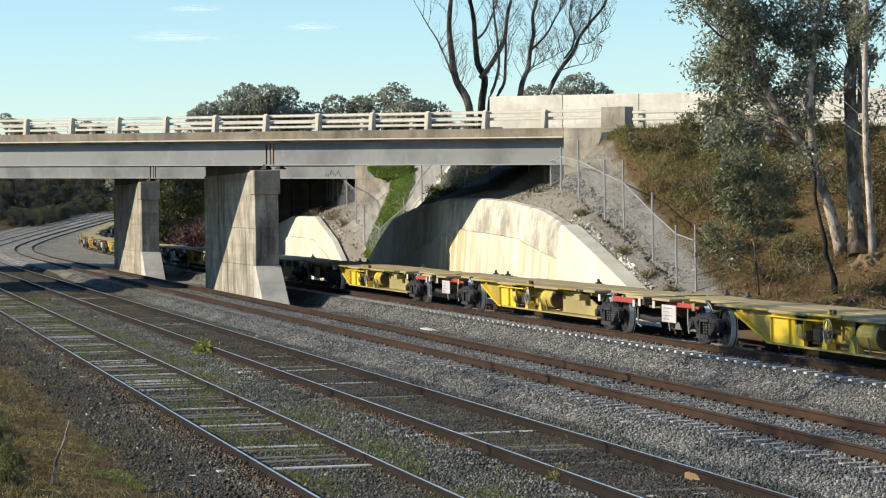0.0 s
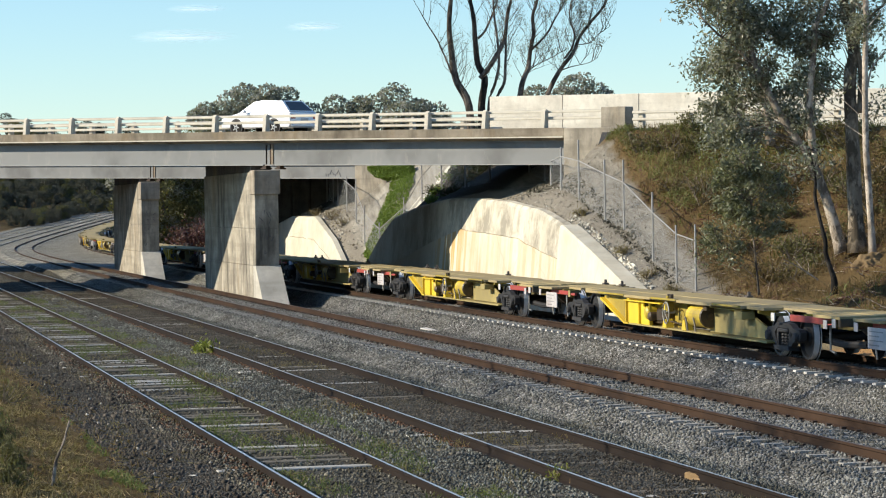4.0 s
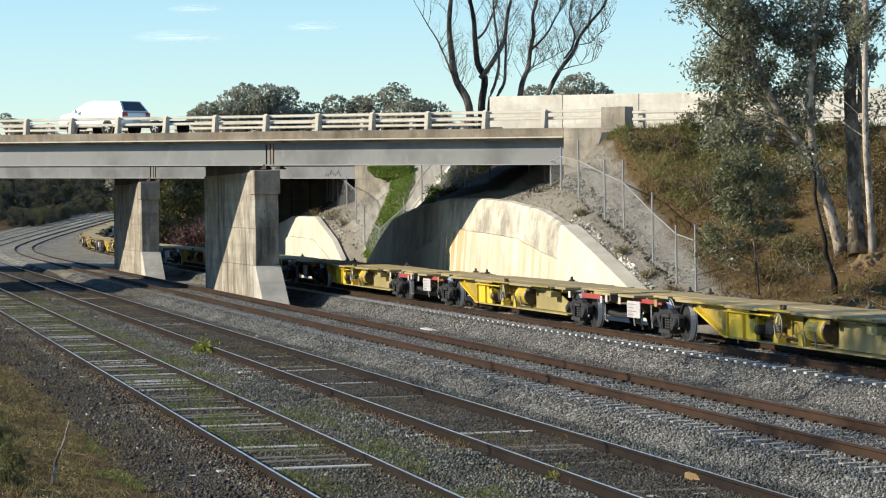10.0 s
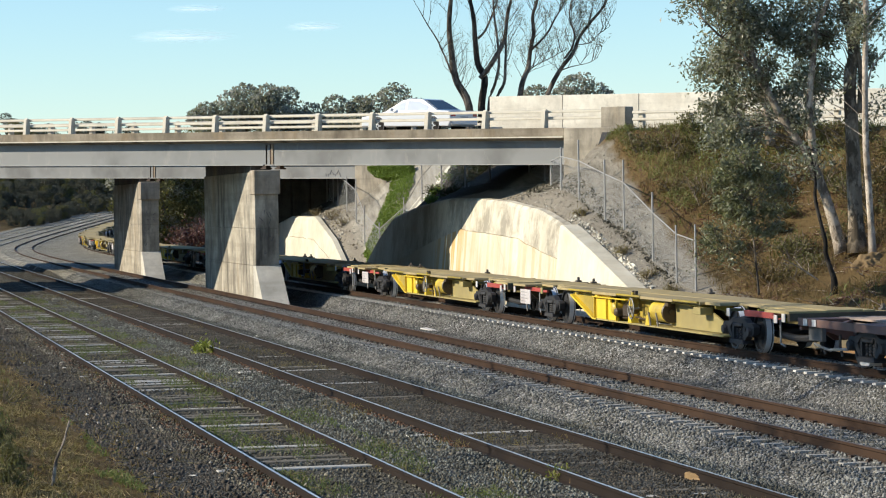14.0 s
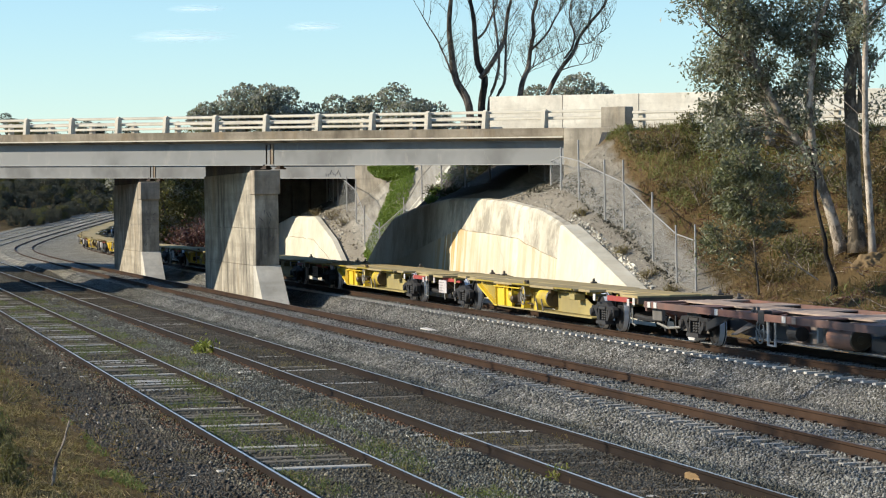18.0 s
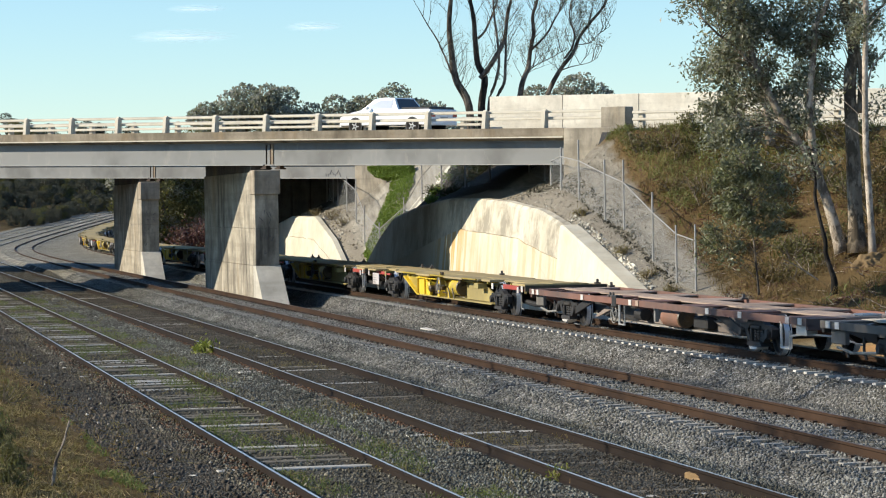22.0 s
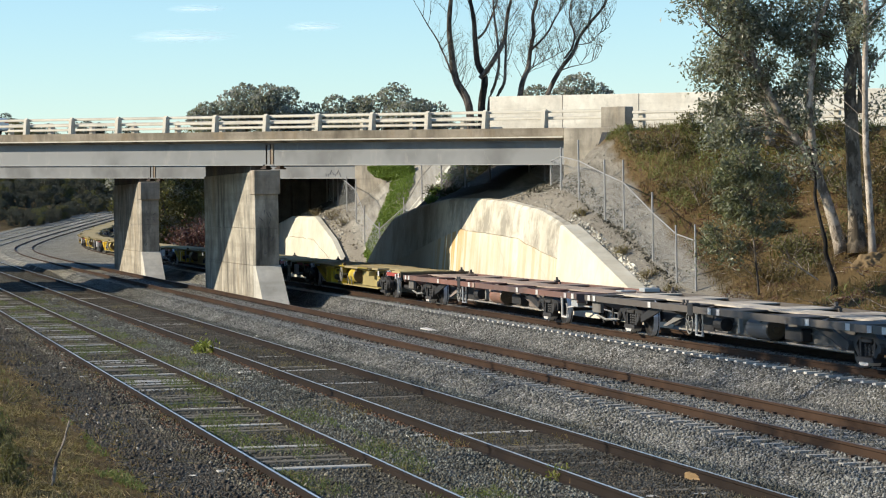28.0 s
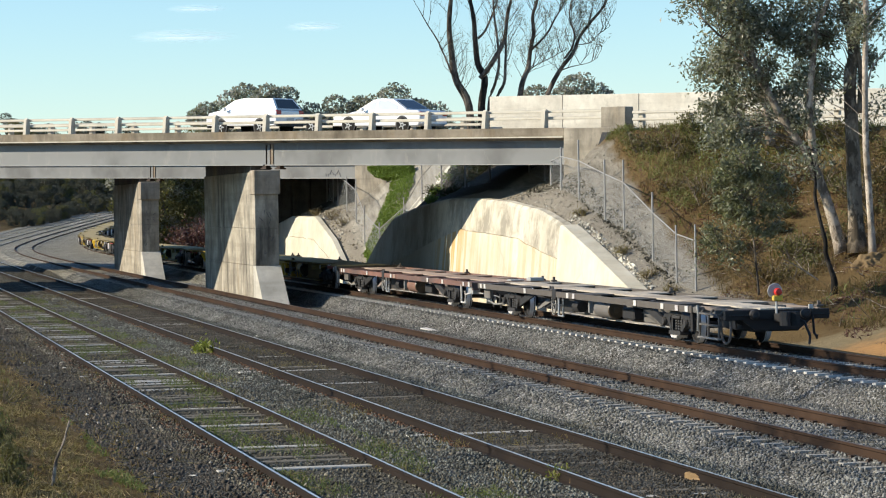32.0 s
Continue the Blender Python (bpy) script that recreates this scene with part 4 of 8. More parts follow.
def spine_wagon(label, group):
    """A yellow well-sided container flat: deep side webs between the bogies, open at the ends over the wheels; x runs to the rear."""
    x0, x1, half = -11.5, 11.7, 8.0
    w = thing("container_wagon", label, "railway wagon", None, group)
    for k, (a, b, h) in enumerate(DECK_STEPS):
        up = 0.004 * (k % 2)
        for s in (-1, 1):
            # the far side has open bays over the bogies and beside the end platforms
            if s > 0 and k in (1, 2, 3, 9, 10, 11):
                continue
            h2 = h if s < 0 else min(h, 0.66)
            block("deck_plate", a + 0.006, b - 0.006, min(s * 0.40, s * h2), max(s * 0.40, s * h2), 0.925, 0.985 + up, "deck_dirty", w, 0.006)
    block("tread_strip", x0 + 0.03, x1 - 0.03, -0.395, 0.395, 0.91, 0.995, "deck_dirty", w, 0.006, "dusty plate along the middle of the deck")
    for a, b in ((-5.6, -3.2), (-1.0, 1.1), (3.7, 5.6)):
        block("edge_strip", a + 0.05, b - 0.05, -1.20, -1.135, 0.955, 0.998, "yellow_grimy", w, 0.004)
    # spine girder
    for y in (-0.36, 0.30):
        plate("centre_sill", [(x0 + 0.1, 0.66), (-6.2, 0.62), (-4.0, 0.28), (6.4, 0.28), (7.2, 0.60), (x1 - 0.1, 0.66), (x1 - 0.1, 0.93), (x0 + 0.1, 0.93)], y, y + 0.06, "olive_dark", w)
    block("bottom_flange", -3.6, 7.0, -1.06, -0.56, 0.255, 0.295, "olive", w, 0.006, "dusty bottom flange along the side web")
    block("bottom_flange", -3.6, 7.0, 0.4, 1.0, 0.255, 0.295, "olive_dark", w, 0.006)
    # webs of the near side, from the front bogie to the rear one
    plate("gusset", [(-5.75, 0.94), (-5.75, 0.84), (-3.62, 0.31), (-3.3, 0.31), (-3.3, 0.94)], -0.96, -0.92, "yellow_grimy", w, "grimy yellow tapered gusset")
    plate("gusset_rim", [(-5.78, 0.80), (-3.64, 0.262), (-3.3, 0.262), (-3.3, 0.305), (-3.62, 0.305), (-5.75, 0.85)], -1.08, -0.90, "yellow", w)
    plate("side_panel", [(-3.38, 0.30), (-1.30, 0.30), (-1.30, 0.56), (-1.95, 0.74), (-1.95, 0.94), (-3.38, 0.94)], -1.07, -1.03, "yellow", w, "bright yellow side panel with a ledge")
    block("panel_ledge", -3.42, -0.35, -1.15, -1.03, 0.835, 0.865, "yellow", w, 0.004)
    for x in (-3.3, -2.2, -1.3):
        block("panel_rib", x, x + 0.035, -1.13, -1.07, 0.31, 0.83, "yellow", w, 0)
    # grimy paint here, its darker tone also standing in for the recess shade
    plate("recess_back", [(-1.95, 0.30), (0.70, 0.30), (0.70, 0.94), (-1.95, 0.94)], -0.80, -0.77, "yellow_grimy", w)
    # valve gear in the recess
    for x, z, r, l in ((-1.62, 0.60, 0.15, 0.24), (-1.25, 0.52, 0.11, 0.30)):
        bm = lathe(bmesh.new(), [(0.03, -l / 2 - 0.03), (r * 0.7, -l / 2 - 0.02), (r, -l / 2 + 0.02), (r, l / 2), (0.03, l / 2)], 18, Matrix.Translation((x, -0.99, z)))
        bmesh.ops.recalc_face_normals(bm, faces=bm.faces[:])
        part("valve", bm, M["tank_yellow" if x < -1.5 else "dark_brown"], w, "round brake valve")
    block("valve_block", -1.05, -0.62, -1.02, -0.82, 0.42, 0.70, "dark_brown", w, 0.03)
    block("valve_block", -0.55, -0.28, -0.98, -0.82, 0.50, 0.66, "dark_brown", w, 0.03)
    tube_bm = bmesh.new()
    tube(tube_bm, [(-1.9, -0.95, 0.42), (-1.0, -0.97, 0.38), (-0.2, -0.95, 0.44), (0.8, -0.92, 0.40), (1.7, -0.92, 0.45)], 0.022, 6)
    tube(tube_bm, [(-1.1, -0.95, 0.70), (-0.6, -0.98, 0.78), (0.1, -0.95, 0.74)], 0.018, 6)
    part("brake_pipe", tube_bm, M["dark_brown"], w)
    for x, h in ((-0.22, 0.20), (1.28, 0.24)):
        bm = prism(bmesh.new(), [(x - 0.17, 0.295), (x + 0.17, 0.295), (x + 0.10, 0.295 + h * 0.7), (x + 0.06, 0.295 + h), (x - 0.06, 0.295 + h), (x - 0.10, 0.295 + h * 0.7)], -1.08, -0.90, "y")
        part("foot_bracket", bm, M["yellow"], w, "yellow foot bracket")
    block("brake_post", 0.0, 0.12, -1.10, -0.95, 0.62, 1.05, "yellow_grimy", w, 0.01)
    block("brake_post", -0.34, -0.06, -1.06, -0.96, 0.70, 0.86, "yellow", w, 0.01)
    part("brake_wheel", HANDWHEEL, None, w, "spoked metal hand-brake wheel", Matrix.Translation((0.22, -1.17, 0.66)) @ Matrix.Scale(0.86, 4))
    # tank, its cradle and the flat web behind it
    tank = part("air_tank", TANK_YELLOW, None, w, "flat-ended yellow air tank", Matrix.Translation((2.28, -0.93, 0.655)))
    for x in (-0.38, 0.22):
        bm = bmesh.new()
        tube(bm, [(x, -0.30, -0.02), (x, -0.27, -0.16), (x - 0.03, -0.24, -0.34)], 0.022, 6)
        part("tank_strap", bm, M["sill_pale"], tank)
    plate("side_plate", [(2.5, 0.31), (7.02, 0.31), (7.02, 0.42), (5.45, 0.78), (5.45, 0.94), (2.5, 0.94)], -0.84, -0.80, "olive", w, "dusty flat side plate")
    block("plate_ledge", 1.5, 5.4, -1.04, -0.84, 0.87, 0.90, "yellow_grimy", w, 0.004)
    block("plate_bracket", 5.1, 5.62, -1.14, -0.84, 0.70, 0.86, "olive", w, 0.01)
    # dark sheet standing in for the triangular shade above the side plate
    plate("rear_web", [(5.45, 0.94), (5.45, 0.80), (7.05, 0.45), (7.35, 0.45), (7.35, 0.94)], -0.62, -0.58, "olive_dark", w)
    block("lamp_bracket", 2.85, 3.1, -1.12, -1.03, 0.80, 0.90, "dark_brown", w, 0.01)
    # cross bearers
    for x in (-10.8, -9.7, -5.2, -3.0, -0.5, 2.0, 4.2, 6.3, 9.2, 10.9):
        for s in (-1, 1):
            part("cross_bearer", prism(bmesh.new(), [(s * 0.30, 0.62), (s * 0.78, 0.80), (s * 1.0, 0.86), (s * 1.0, 0.944), (s * 0.30, 0.944)], x - 0.05, x + 0.05, "x"), M["yellow_grimy" if s < 0 else "olive_dark"], w)
    # far outriggers carrying the locks
    for x in (-11.45, -0.7, 10.85):
        block("outrigger", x, x + 0.55, 0.38, 1.20, 0.89, 0.94, "deck_dirty", w, 0.006)
    # ends
    for s, xe in ((-1, x0), (1, x1)):
        bm = box(bmesh.new(), min(xe, xe - s * 0.12), max(xe, xe - s * 0.12), -1.2, 1.2, 0.78, 0.95, 0.012)
        prism(bm, [(-0.5, 0.50), (0.5, 0.50), (0.8, 0.78), (-0.8, 0.78)], min(xe - s * 0.14, xe - s * 0.02), max(xe - s * 0.14, xe - s * 0.02), "x")
        part("headstock", bm, M["dark_brown"], w, "grimy steel end beam")
        part("coupler", COUPLER, None, w, "", Matrix.Translation((xe, 0, -0.08)) @ Matrix.Rotation(0 if s > 0 else math.pi, 4, "Z"))
    block("end_stripe", 8.35, 10.75, -1.02, -0.95, 0.775, 0.905, "brightred", w, 0.006, "bright red painted rail above the bogie")
    block("end_stripe", -10.95, -8.45, -1.02, -0.95, 0.80, 0.905, "brightred", w, 0.006, "bright red painted rail above the bogie")
    for x, z, m in ((7.75, 0.76, "white"), (10.82, 0.72, "placard"), (11.30, 0.76, "white"), (-11.42, 0.74, "placard"), (-8.35, 0.78, "olive")):
        block("reflector", x, x + 0.20, -1.225, -1.205, z, z + 0.17, m, w, 0.004, "small pale reflector plate")
        block("reflector_stem", x + 0.05, x + 0.15, -1.204, -0.9, z + 0.10, z + 0.16, "olive_dark", w, 0)
    plc = block("placard", -10.85, -9.75, -1.17, -1.14, 0.44, 0.845, "placard", w, 0.01, "dirty white placard with rows of small writing")
    for r in range(4):
        block("writing_bar", -10.75, -10.05 - 0.2 * (r % 2), -1.176, -1.171, 0.76 - r * 0.085, 0.78 - r * 0.085, "faint_ink", plc, 0)
    for x in (-11.0, -9.5):
        bm = bmesh.new()
        tube(bm, [(x, -0.95, 0.80), (x + 0.03, -0.96, 0.45), (x + 0.08, -0.95, 0.22)], 0.022, 6)
        part("brake_hanger", bm, M["galv_worn"], w)
    bm = bmesh.new()
    tube(bm, [(10.95, -1.12, 0.80), (10.95, -1.12, 0.30), (11.22, -1.12, 0.26)], 0.024, 6)
    part("step_iron", bm, M["galv_worn"], w, "grey bent step iron")
    bm = bmesh.new()
    tube(bm, [(9.0, -0.55, 0.42), (10.2, -0.5, 0.36), (11.3, -0.45, 0.40)], 0.075, 8)
    part("drawgear", bm, M["bogie"], w)
    for x in (-11.2, -0.42, 11.05):
        part("twist_lock", LOCK, None, w, "", Matrix.Translation((x, 1.08, 0.94)))
    for x in (0.02, 0.20):
        block("locking_pin", x, x + 0.09, -1.08, -1.0, 1.0, 1.09, "dark_brown", w, 0.01)
    for x in (-half, half):
        bogie(w, x, "yellow")
    return w


M["lamp_yellow"] = simple("yellow_bracket_paint", (0.70, 0.50, 0.06), 0.5, 0, 0.15, 9, (0.3, 0.2, 0.08), 0.3)
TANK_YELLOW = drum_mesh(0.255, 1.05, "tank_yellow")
M["placard"] = simple("stained_white_placard", (0.52, 0.48, 0.455), 0.6, 0, 0.3, 9.0, (0.30, 0.24, 0.22), 0.8)
M["faint_ink"] = simple("faded_writing", (0.28, 0.27, 0.265), 0.8, 0, 0.3, 9.0)


def flat_wagon(kind, label, half, front, rear, group):
    """A bogie container flat with open deck bays: x runs towards the rear, the rail heads are at z = 0."""
    body, top, web = {"red": ("redpaint", "deck_red", "sill_grey"), "black": ("blackpaint", "deck_black", "sill_sooty")}[kind]
    x0, x1 = -half - front, half + rear
    w = thing("container_wagon", label, "railway wagon", None, group)
    # deep-bellied centre sill and its flange
    for y in (-0.36, 0.30):
        plate("centre_sill", [(x0 + 0.1, 0.56), (-half + 1.3, 0.56), (-half + 2.9, 0.29), (half - 1.0, 0.29), (half - 0.9, 0.56), (x1 - 0.1, 0.56), (x1 - 0.1, 0.80), (x0 + 0.1, 0.80)], y, y + 0.06, web, w)
    block("bottom_flange", -half + 2.9, half - 1.0, -0.74, 0.5, 0.25, 0.285, "sill_pale", w, 0.006, "pale dusty bottom flange")
    plate("front_web", [(-half + 1.1, 0.40), (-half + 2.4, 0.30), (-half + 5.2, 0.30), (-half + 5.2, 0.74), (-half + 1.1, 0.74)], -0.62, -0.605, "bogie", w, "dark web behind the front bogie")
    plate("web_plate", [(-half + 3.4, 0.30), (half - 0.85, 0.30), (half - 0.85, 0.44), (half - 2.2, 0.74), (-half + 3.0, 0.74)], -0.60, -0.56, web, w, "flat dusty side plate below the deck")
    block("web_ledge", -1.4, half - 2.4, -0.66, -0.60, 0.50, 0.53, web, w, 0.004)
    # side sills with lips
    back = x1 - 2.3 if kind == "black" else x1
    for s in (-1, 1):
        y = s * 1.23
        bm = prism(bmesh.new(), [(y - 0.05 * s, 0.735), (y, 0.735), (y, 0.885), (y - 0.05 * s, 0.885)], x0, back, "x")
        prism(bm, [(y - 0.14 * s, 0.735), (y - 0.051 * s, 0.735), (y - 0.051 * s, 0.75), (y - 0.14 * s, 0.75)], x0, back, "x")
        part("side_sill", bm, M[body], w)
    for i in range(8):
        x = x0 + 0.8 + (x1 - x0 - 1.6) * i / 7
        for s in (-1, 1):
            part("cross_bearer", prism(bmesh.new(), [(s * 0.38, 0.42), (s * 1.16, 0.74), (s * 1.16, 0.84), (s * 0.38, 0.84)], x - 0.05, x + 0.05, "x"), M[body], w)
    # deck plates with open bays between them
    bays = [(x0 + 0.7 + k * (x1 - x0 - 1.0) / 6, 2.3) for k in range(6)]
    for s in (-1, 1):
        x = x0
        for gx, gl in bays + [(x1, 0)]:
            if gx - x > 0.1 and x < back:
                block("deck_plate", x, min(gx, back), min(s * 0.40, s * 1.175), max(s * 0.40, s * 1.175), 0.845, 0.878, body if s < 0 else top, w, 0.004)
            x = gx + gl
        # a diagonal strap across every other bay
        for gx, gl in bays[::2]:
            bm = prism(bmesh.new(), [(gx - 0.02, s * 0.42), (gx + 0.12, s * 0.42), (gx + 1.5, s * 1.15), (gx + 1.34, s * 1.15)], 0.82, 0.843, "z")
            part("bay_strap", bm, M[body], w)
    for k in range(5):
        y = -0.385 + 0.155 * k
        block("deck_plank", x0 + 0.03, x1 - 0.03, y, y + 0.146, 0.85, 0.888 + 0.003 * (k % 2), top, w, 0.004)
    for s, xe in ((-1, x0), (1, x1)):
        bm = box(bmesh.new(), min(xe, xe - s * 0.12), max(xe, xe - s * 0.12), -1.2, 1.2, 0.64, 0.86, 0.015)
        prism(bm, [(-0.5, 0.42), (0.5, 0.42), (0.8, 0.64), (-0.8, 0.64)], min(xe - s * 0.14, xe - s * 0.02), max(xe - s * 0.14, xe - s * 0.02), "x")
        part("headstock", bm, M["bogie" if kind == "black" else body], w, "steel end beam")
        part("coupler", COUPLER, None, w, "", Matrix.Translation((xe, 0, -0.14)) @ Matrix.Rotation(0 if s > 0 else math.pi, 4, "Z"))
    for x, m in ((x0 + 0.35, "white"), (x0 + 0.85, "white"), (-half + 2.1, "white"), (-1.2, "white"), (-0.6, "placard" if kind == "black" else "deck_red"), (half - 2.85, "white"), (half - 0.6, "white"), (back - 0.45, "white"), (back - 1.2, "placard")):
        block("reflector", x, x + 0.23, -1.252, -1.236, 0.745, 0.88, m, w, 0.004, "small white reflector")
    # brackets beside the bogies
    for m in (-1, 1):
        plate("gusset", [(m * (half - 2.9), 0.74), (m * (half - 0.95), 0.34), (m * (half - 0.9), 0.50), (m * (half - 1.9), 0.74)], -1.08, -1.03, "bogie", w, "dark triangular bracket beside the bogie")
        plate("brace", [(m * (half - 3.6), 0.56), (m * (half - 2.2), 0.30), (m * (half - 1.9), 0.30), (m * (half - 3.1), 0.60)], -0.82, -0.78, web, w)
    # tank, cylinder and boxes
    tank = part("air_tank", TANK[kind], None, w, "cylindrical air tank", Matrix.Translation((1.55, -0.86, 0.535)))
    for x in (-0.45, 0.4):
        part("tank_strap", box(bmesh.new(), x - 0.03, x + 0.03, -0.05, 0.26, -0.24, 0.22, 0.01), M["bogie"], tank)
    block("equipment_box", 2.75, 3.75, -0.86, -0.62, 0.34, 0.62, "bogie", w, 0.03, "dark steel brake box")
    block("equipment_box", x0 + 0.25, x0 + 1.0, -1.10, -1.0, 0.44, 0.72, "sill_sooty" if kind == "red" else web, w, 0.015, "small steel equipment box")
    block("hanger", 0.42, 0.52, -1.10, -1.0, 0.40, 0.74, "galv_worn", w, 0.01)
    bm = lathe(bmesh.new(), [(0.03, -0.3), (0.15, -0.28), (0.15, 0.28), (0.03, 0.3)], 14, Matrix.Translation((-1.5, -0.80, 0.50)) @ Matrix.Rotation(math.pi / 2, 4, "Z"))
    part("brake_cylinder", bm, M["bogie"], w)
    # hand brake with its stirrup
    hx = -2.75
    part("brake_wheel", HANDWHEEL, None, w, "spoked metal hand-brake wheel", Matrix.Translation((hx, -1.18, 0.50)) @ Matrix.Scale(0.86, 4))
    bm = bmesh.new()
    tube(bm, [(hx, -0.92, 0.78), (hx, -0.92, 0.30)], 0.03, 6)
    box(bm, hx + 0.05, hx + 0.42, -1.25, -1.05, 0.66, 0.95, 0.02)
    part("brake_stand", bm, M["bogie"], w)
    bm = bmesh.new()
    tube(bm, [(hx + 0.45, -1.16, 0.80), (hx + 0.45, -1.16, 0.24), (hx + 0.90, -1.16, 0.24), (hx + 0.90, -1.16, 0.80)], 0.034, 6)
    part("step_iron", bm, M["galv"], w, "pale steel step stirrup")
    bm = bmesh.new()
    tube(bm, [(x0 + 0.2, -0.95, 0.36), (x0 + 1.0, -0.95, 0.28), (-half - 1.3, -0.95, 0.34)], 0.03, 6)
    part("brake_pipe", bm, M["galv_worn"], w)
    for x in (x0 + 0.55, x0 + 1.5):
        bm = tube(bmesh.new(), [(x, -0.9, 0.60), (x + 0.04, -0.92, 0.36), (x + 0.12, -0.9, 0.18)], 0.03, 6)
        part("brake_hanger", bm, M["bogie"], w)
    for x in (x0 + 0.2, 0.6, x1 - 0.35):
        part("twist_lock", LOCK, None, w, "", Matrix.Translation((x, 1.08, 0.885)))
    for x in (bays[2][0] - 0.25, bays[2][0] + 0.02):
        part("twist_lock", LOCK, None, w, "", Matrix.Translation((x, -1.05, 0.885)) @ Matrix.Scale(0.8, 4))
    if kind == "red":
        bm = bmesh.new()
        tube(bm, [(x1 - 1.55, -1.2, 0.78), (x1 - 1.55, -1.2, 0.24), (x1 - 1.05, -1.2, 0.24), (x1 - 1.05, -1.2, 0.60)], 0.036, 6)
        part("step_iron", bm, M["white"], w, "white step stirrup")
        bm = bmesh.new()
        tube(bm, [(x1 - 0.95, -1.2, 0.24), (x1 - 0.95, -1.2, 0.50), (x1 - 0.35, -1.1, 0.56), (x1 + 0.05, -0.7, 0.52), (x1 + 0.30, -0.15, 0.34)], 0.022, 6)
        part("uncoupling_lever", bm, M["white"], w, "white bent uncoupling lever")
        block("end_cabinet", x1 - 0.80, x1 - 0.22, -1.16, -0.9, 0.52, 0.86, "galv", w, 0.02, "grey cast brake fitting at the wagon end")
        for xa, ya, za in ((x1 - 0.75, 0.05, 0.892), (x1 - 0.28, 0.55, 0.892)):
            bm = box(bmesh.new(), xa, xa + 0.5, ya, ya + 0.42, za, za + (0.04 if ya < 0.3 else 0.10), 0.01)
            part("end_plate", bm, M["galv"], w, "pale grey steel plate at the deck end")
    for x in (-half, half):
        bogie(w, x, kind)
    return w


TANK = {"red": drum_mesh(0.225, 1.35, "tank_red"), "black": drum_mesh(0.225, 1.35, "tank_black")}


def tail_marker(w, xe):
    root_bm = bmesh.new()
    tube(root_bm, [(xe + 0.03, -0.03, 0.70), (xe + 0.03, -0.03, 1.08)], 0.026, 8)
    root = part("tail_marker", root_bm, M["galv"], w, "end-of-train marker with red lamp and pale disc")
    bm = bmesh.new()
    lathe(bm, [(0.01, -0.010), (0.16, -0.010), (0.17, 0.0), (0.16, 0.010), (0.01, 0.010)], 28, Matrix.Translation((xe - 0.01, -0.05, 1.265)) @ Matrix.Rotation(math.pi / 2, 4, "Z"))
    part("disc", bm, M["disc"], root, "pale round target disc")
    bm = bmesh.new()
    lathe(bm, [(0.02, -0.06), (0.07, -0.055), (0.088, 0.0), (0.088, 0.05), (0.02, 0.06)], 20, Matrix.Translation((xe + 0.07, 0.0, 1.245)) @ Matrix.Rotation(math.pi / 2, 4, "Z"))
    part("lamp", bm, M["lamp_red"], root, "round red tail lamp")
    bm = bmesh.new()
    box(bm, xe - 0.02, xe + 0.10, -0.12, 0.10, 1.05, 1.17, 0.02)
    part("bracket", bm, M["lamp_yellow"], root, "yellow lamp bracket")


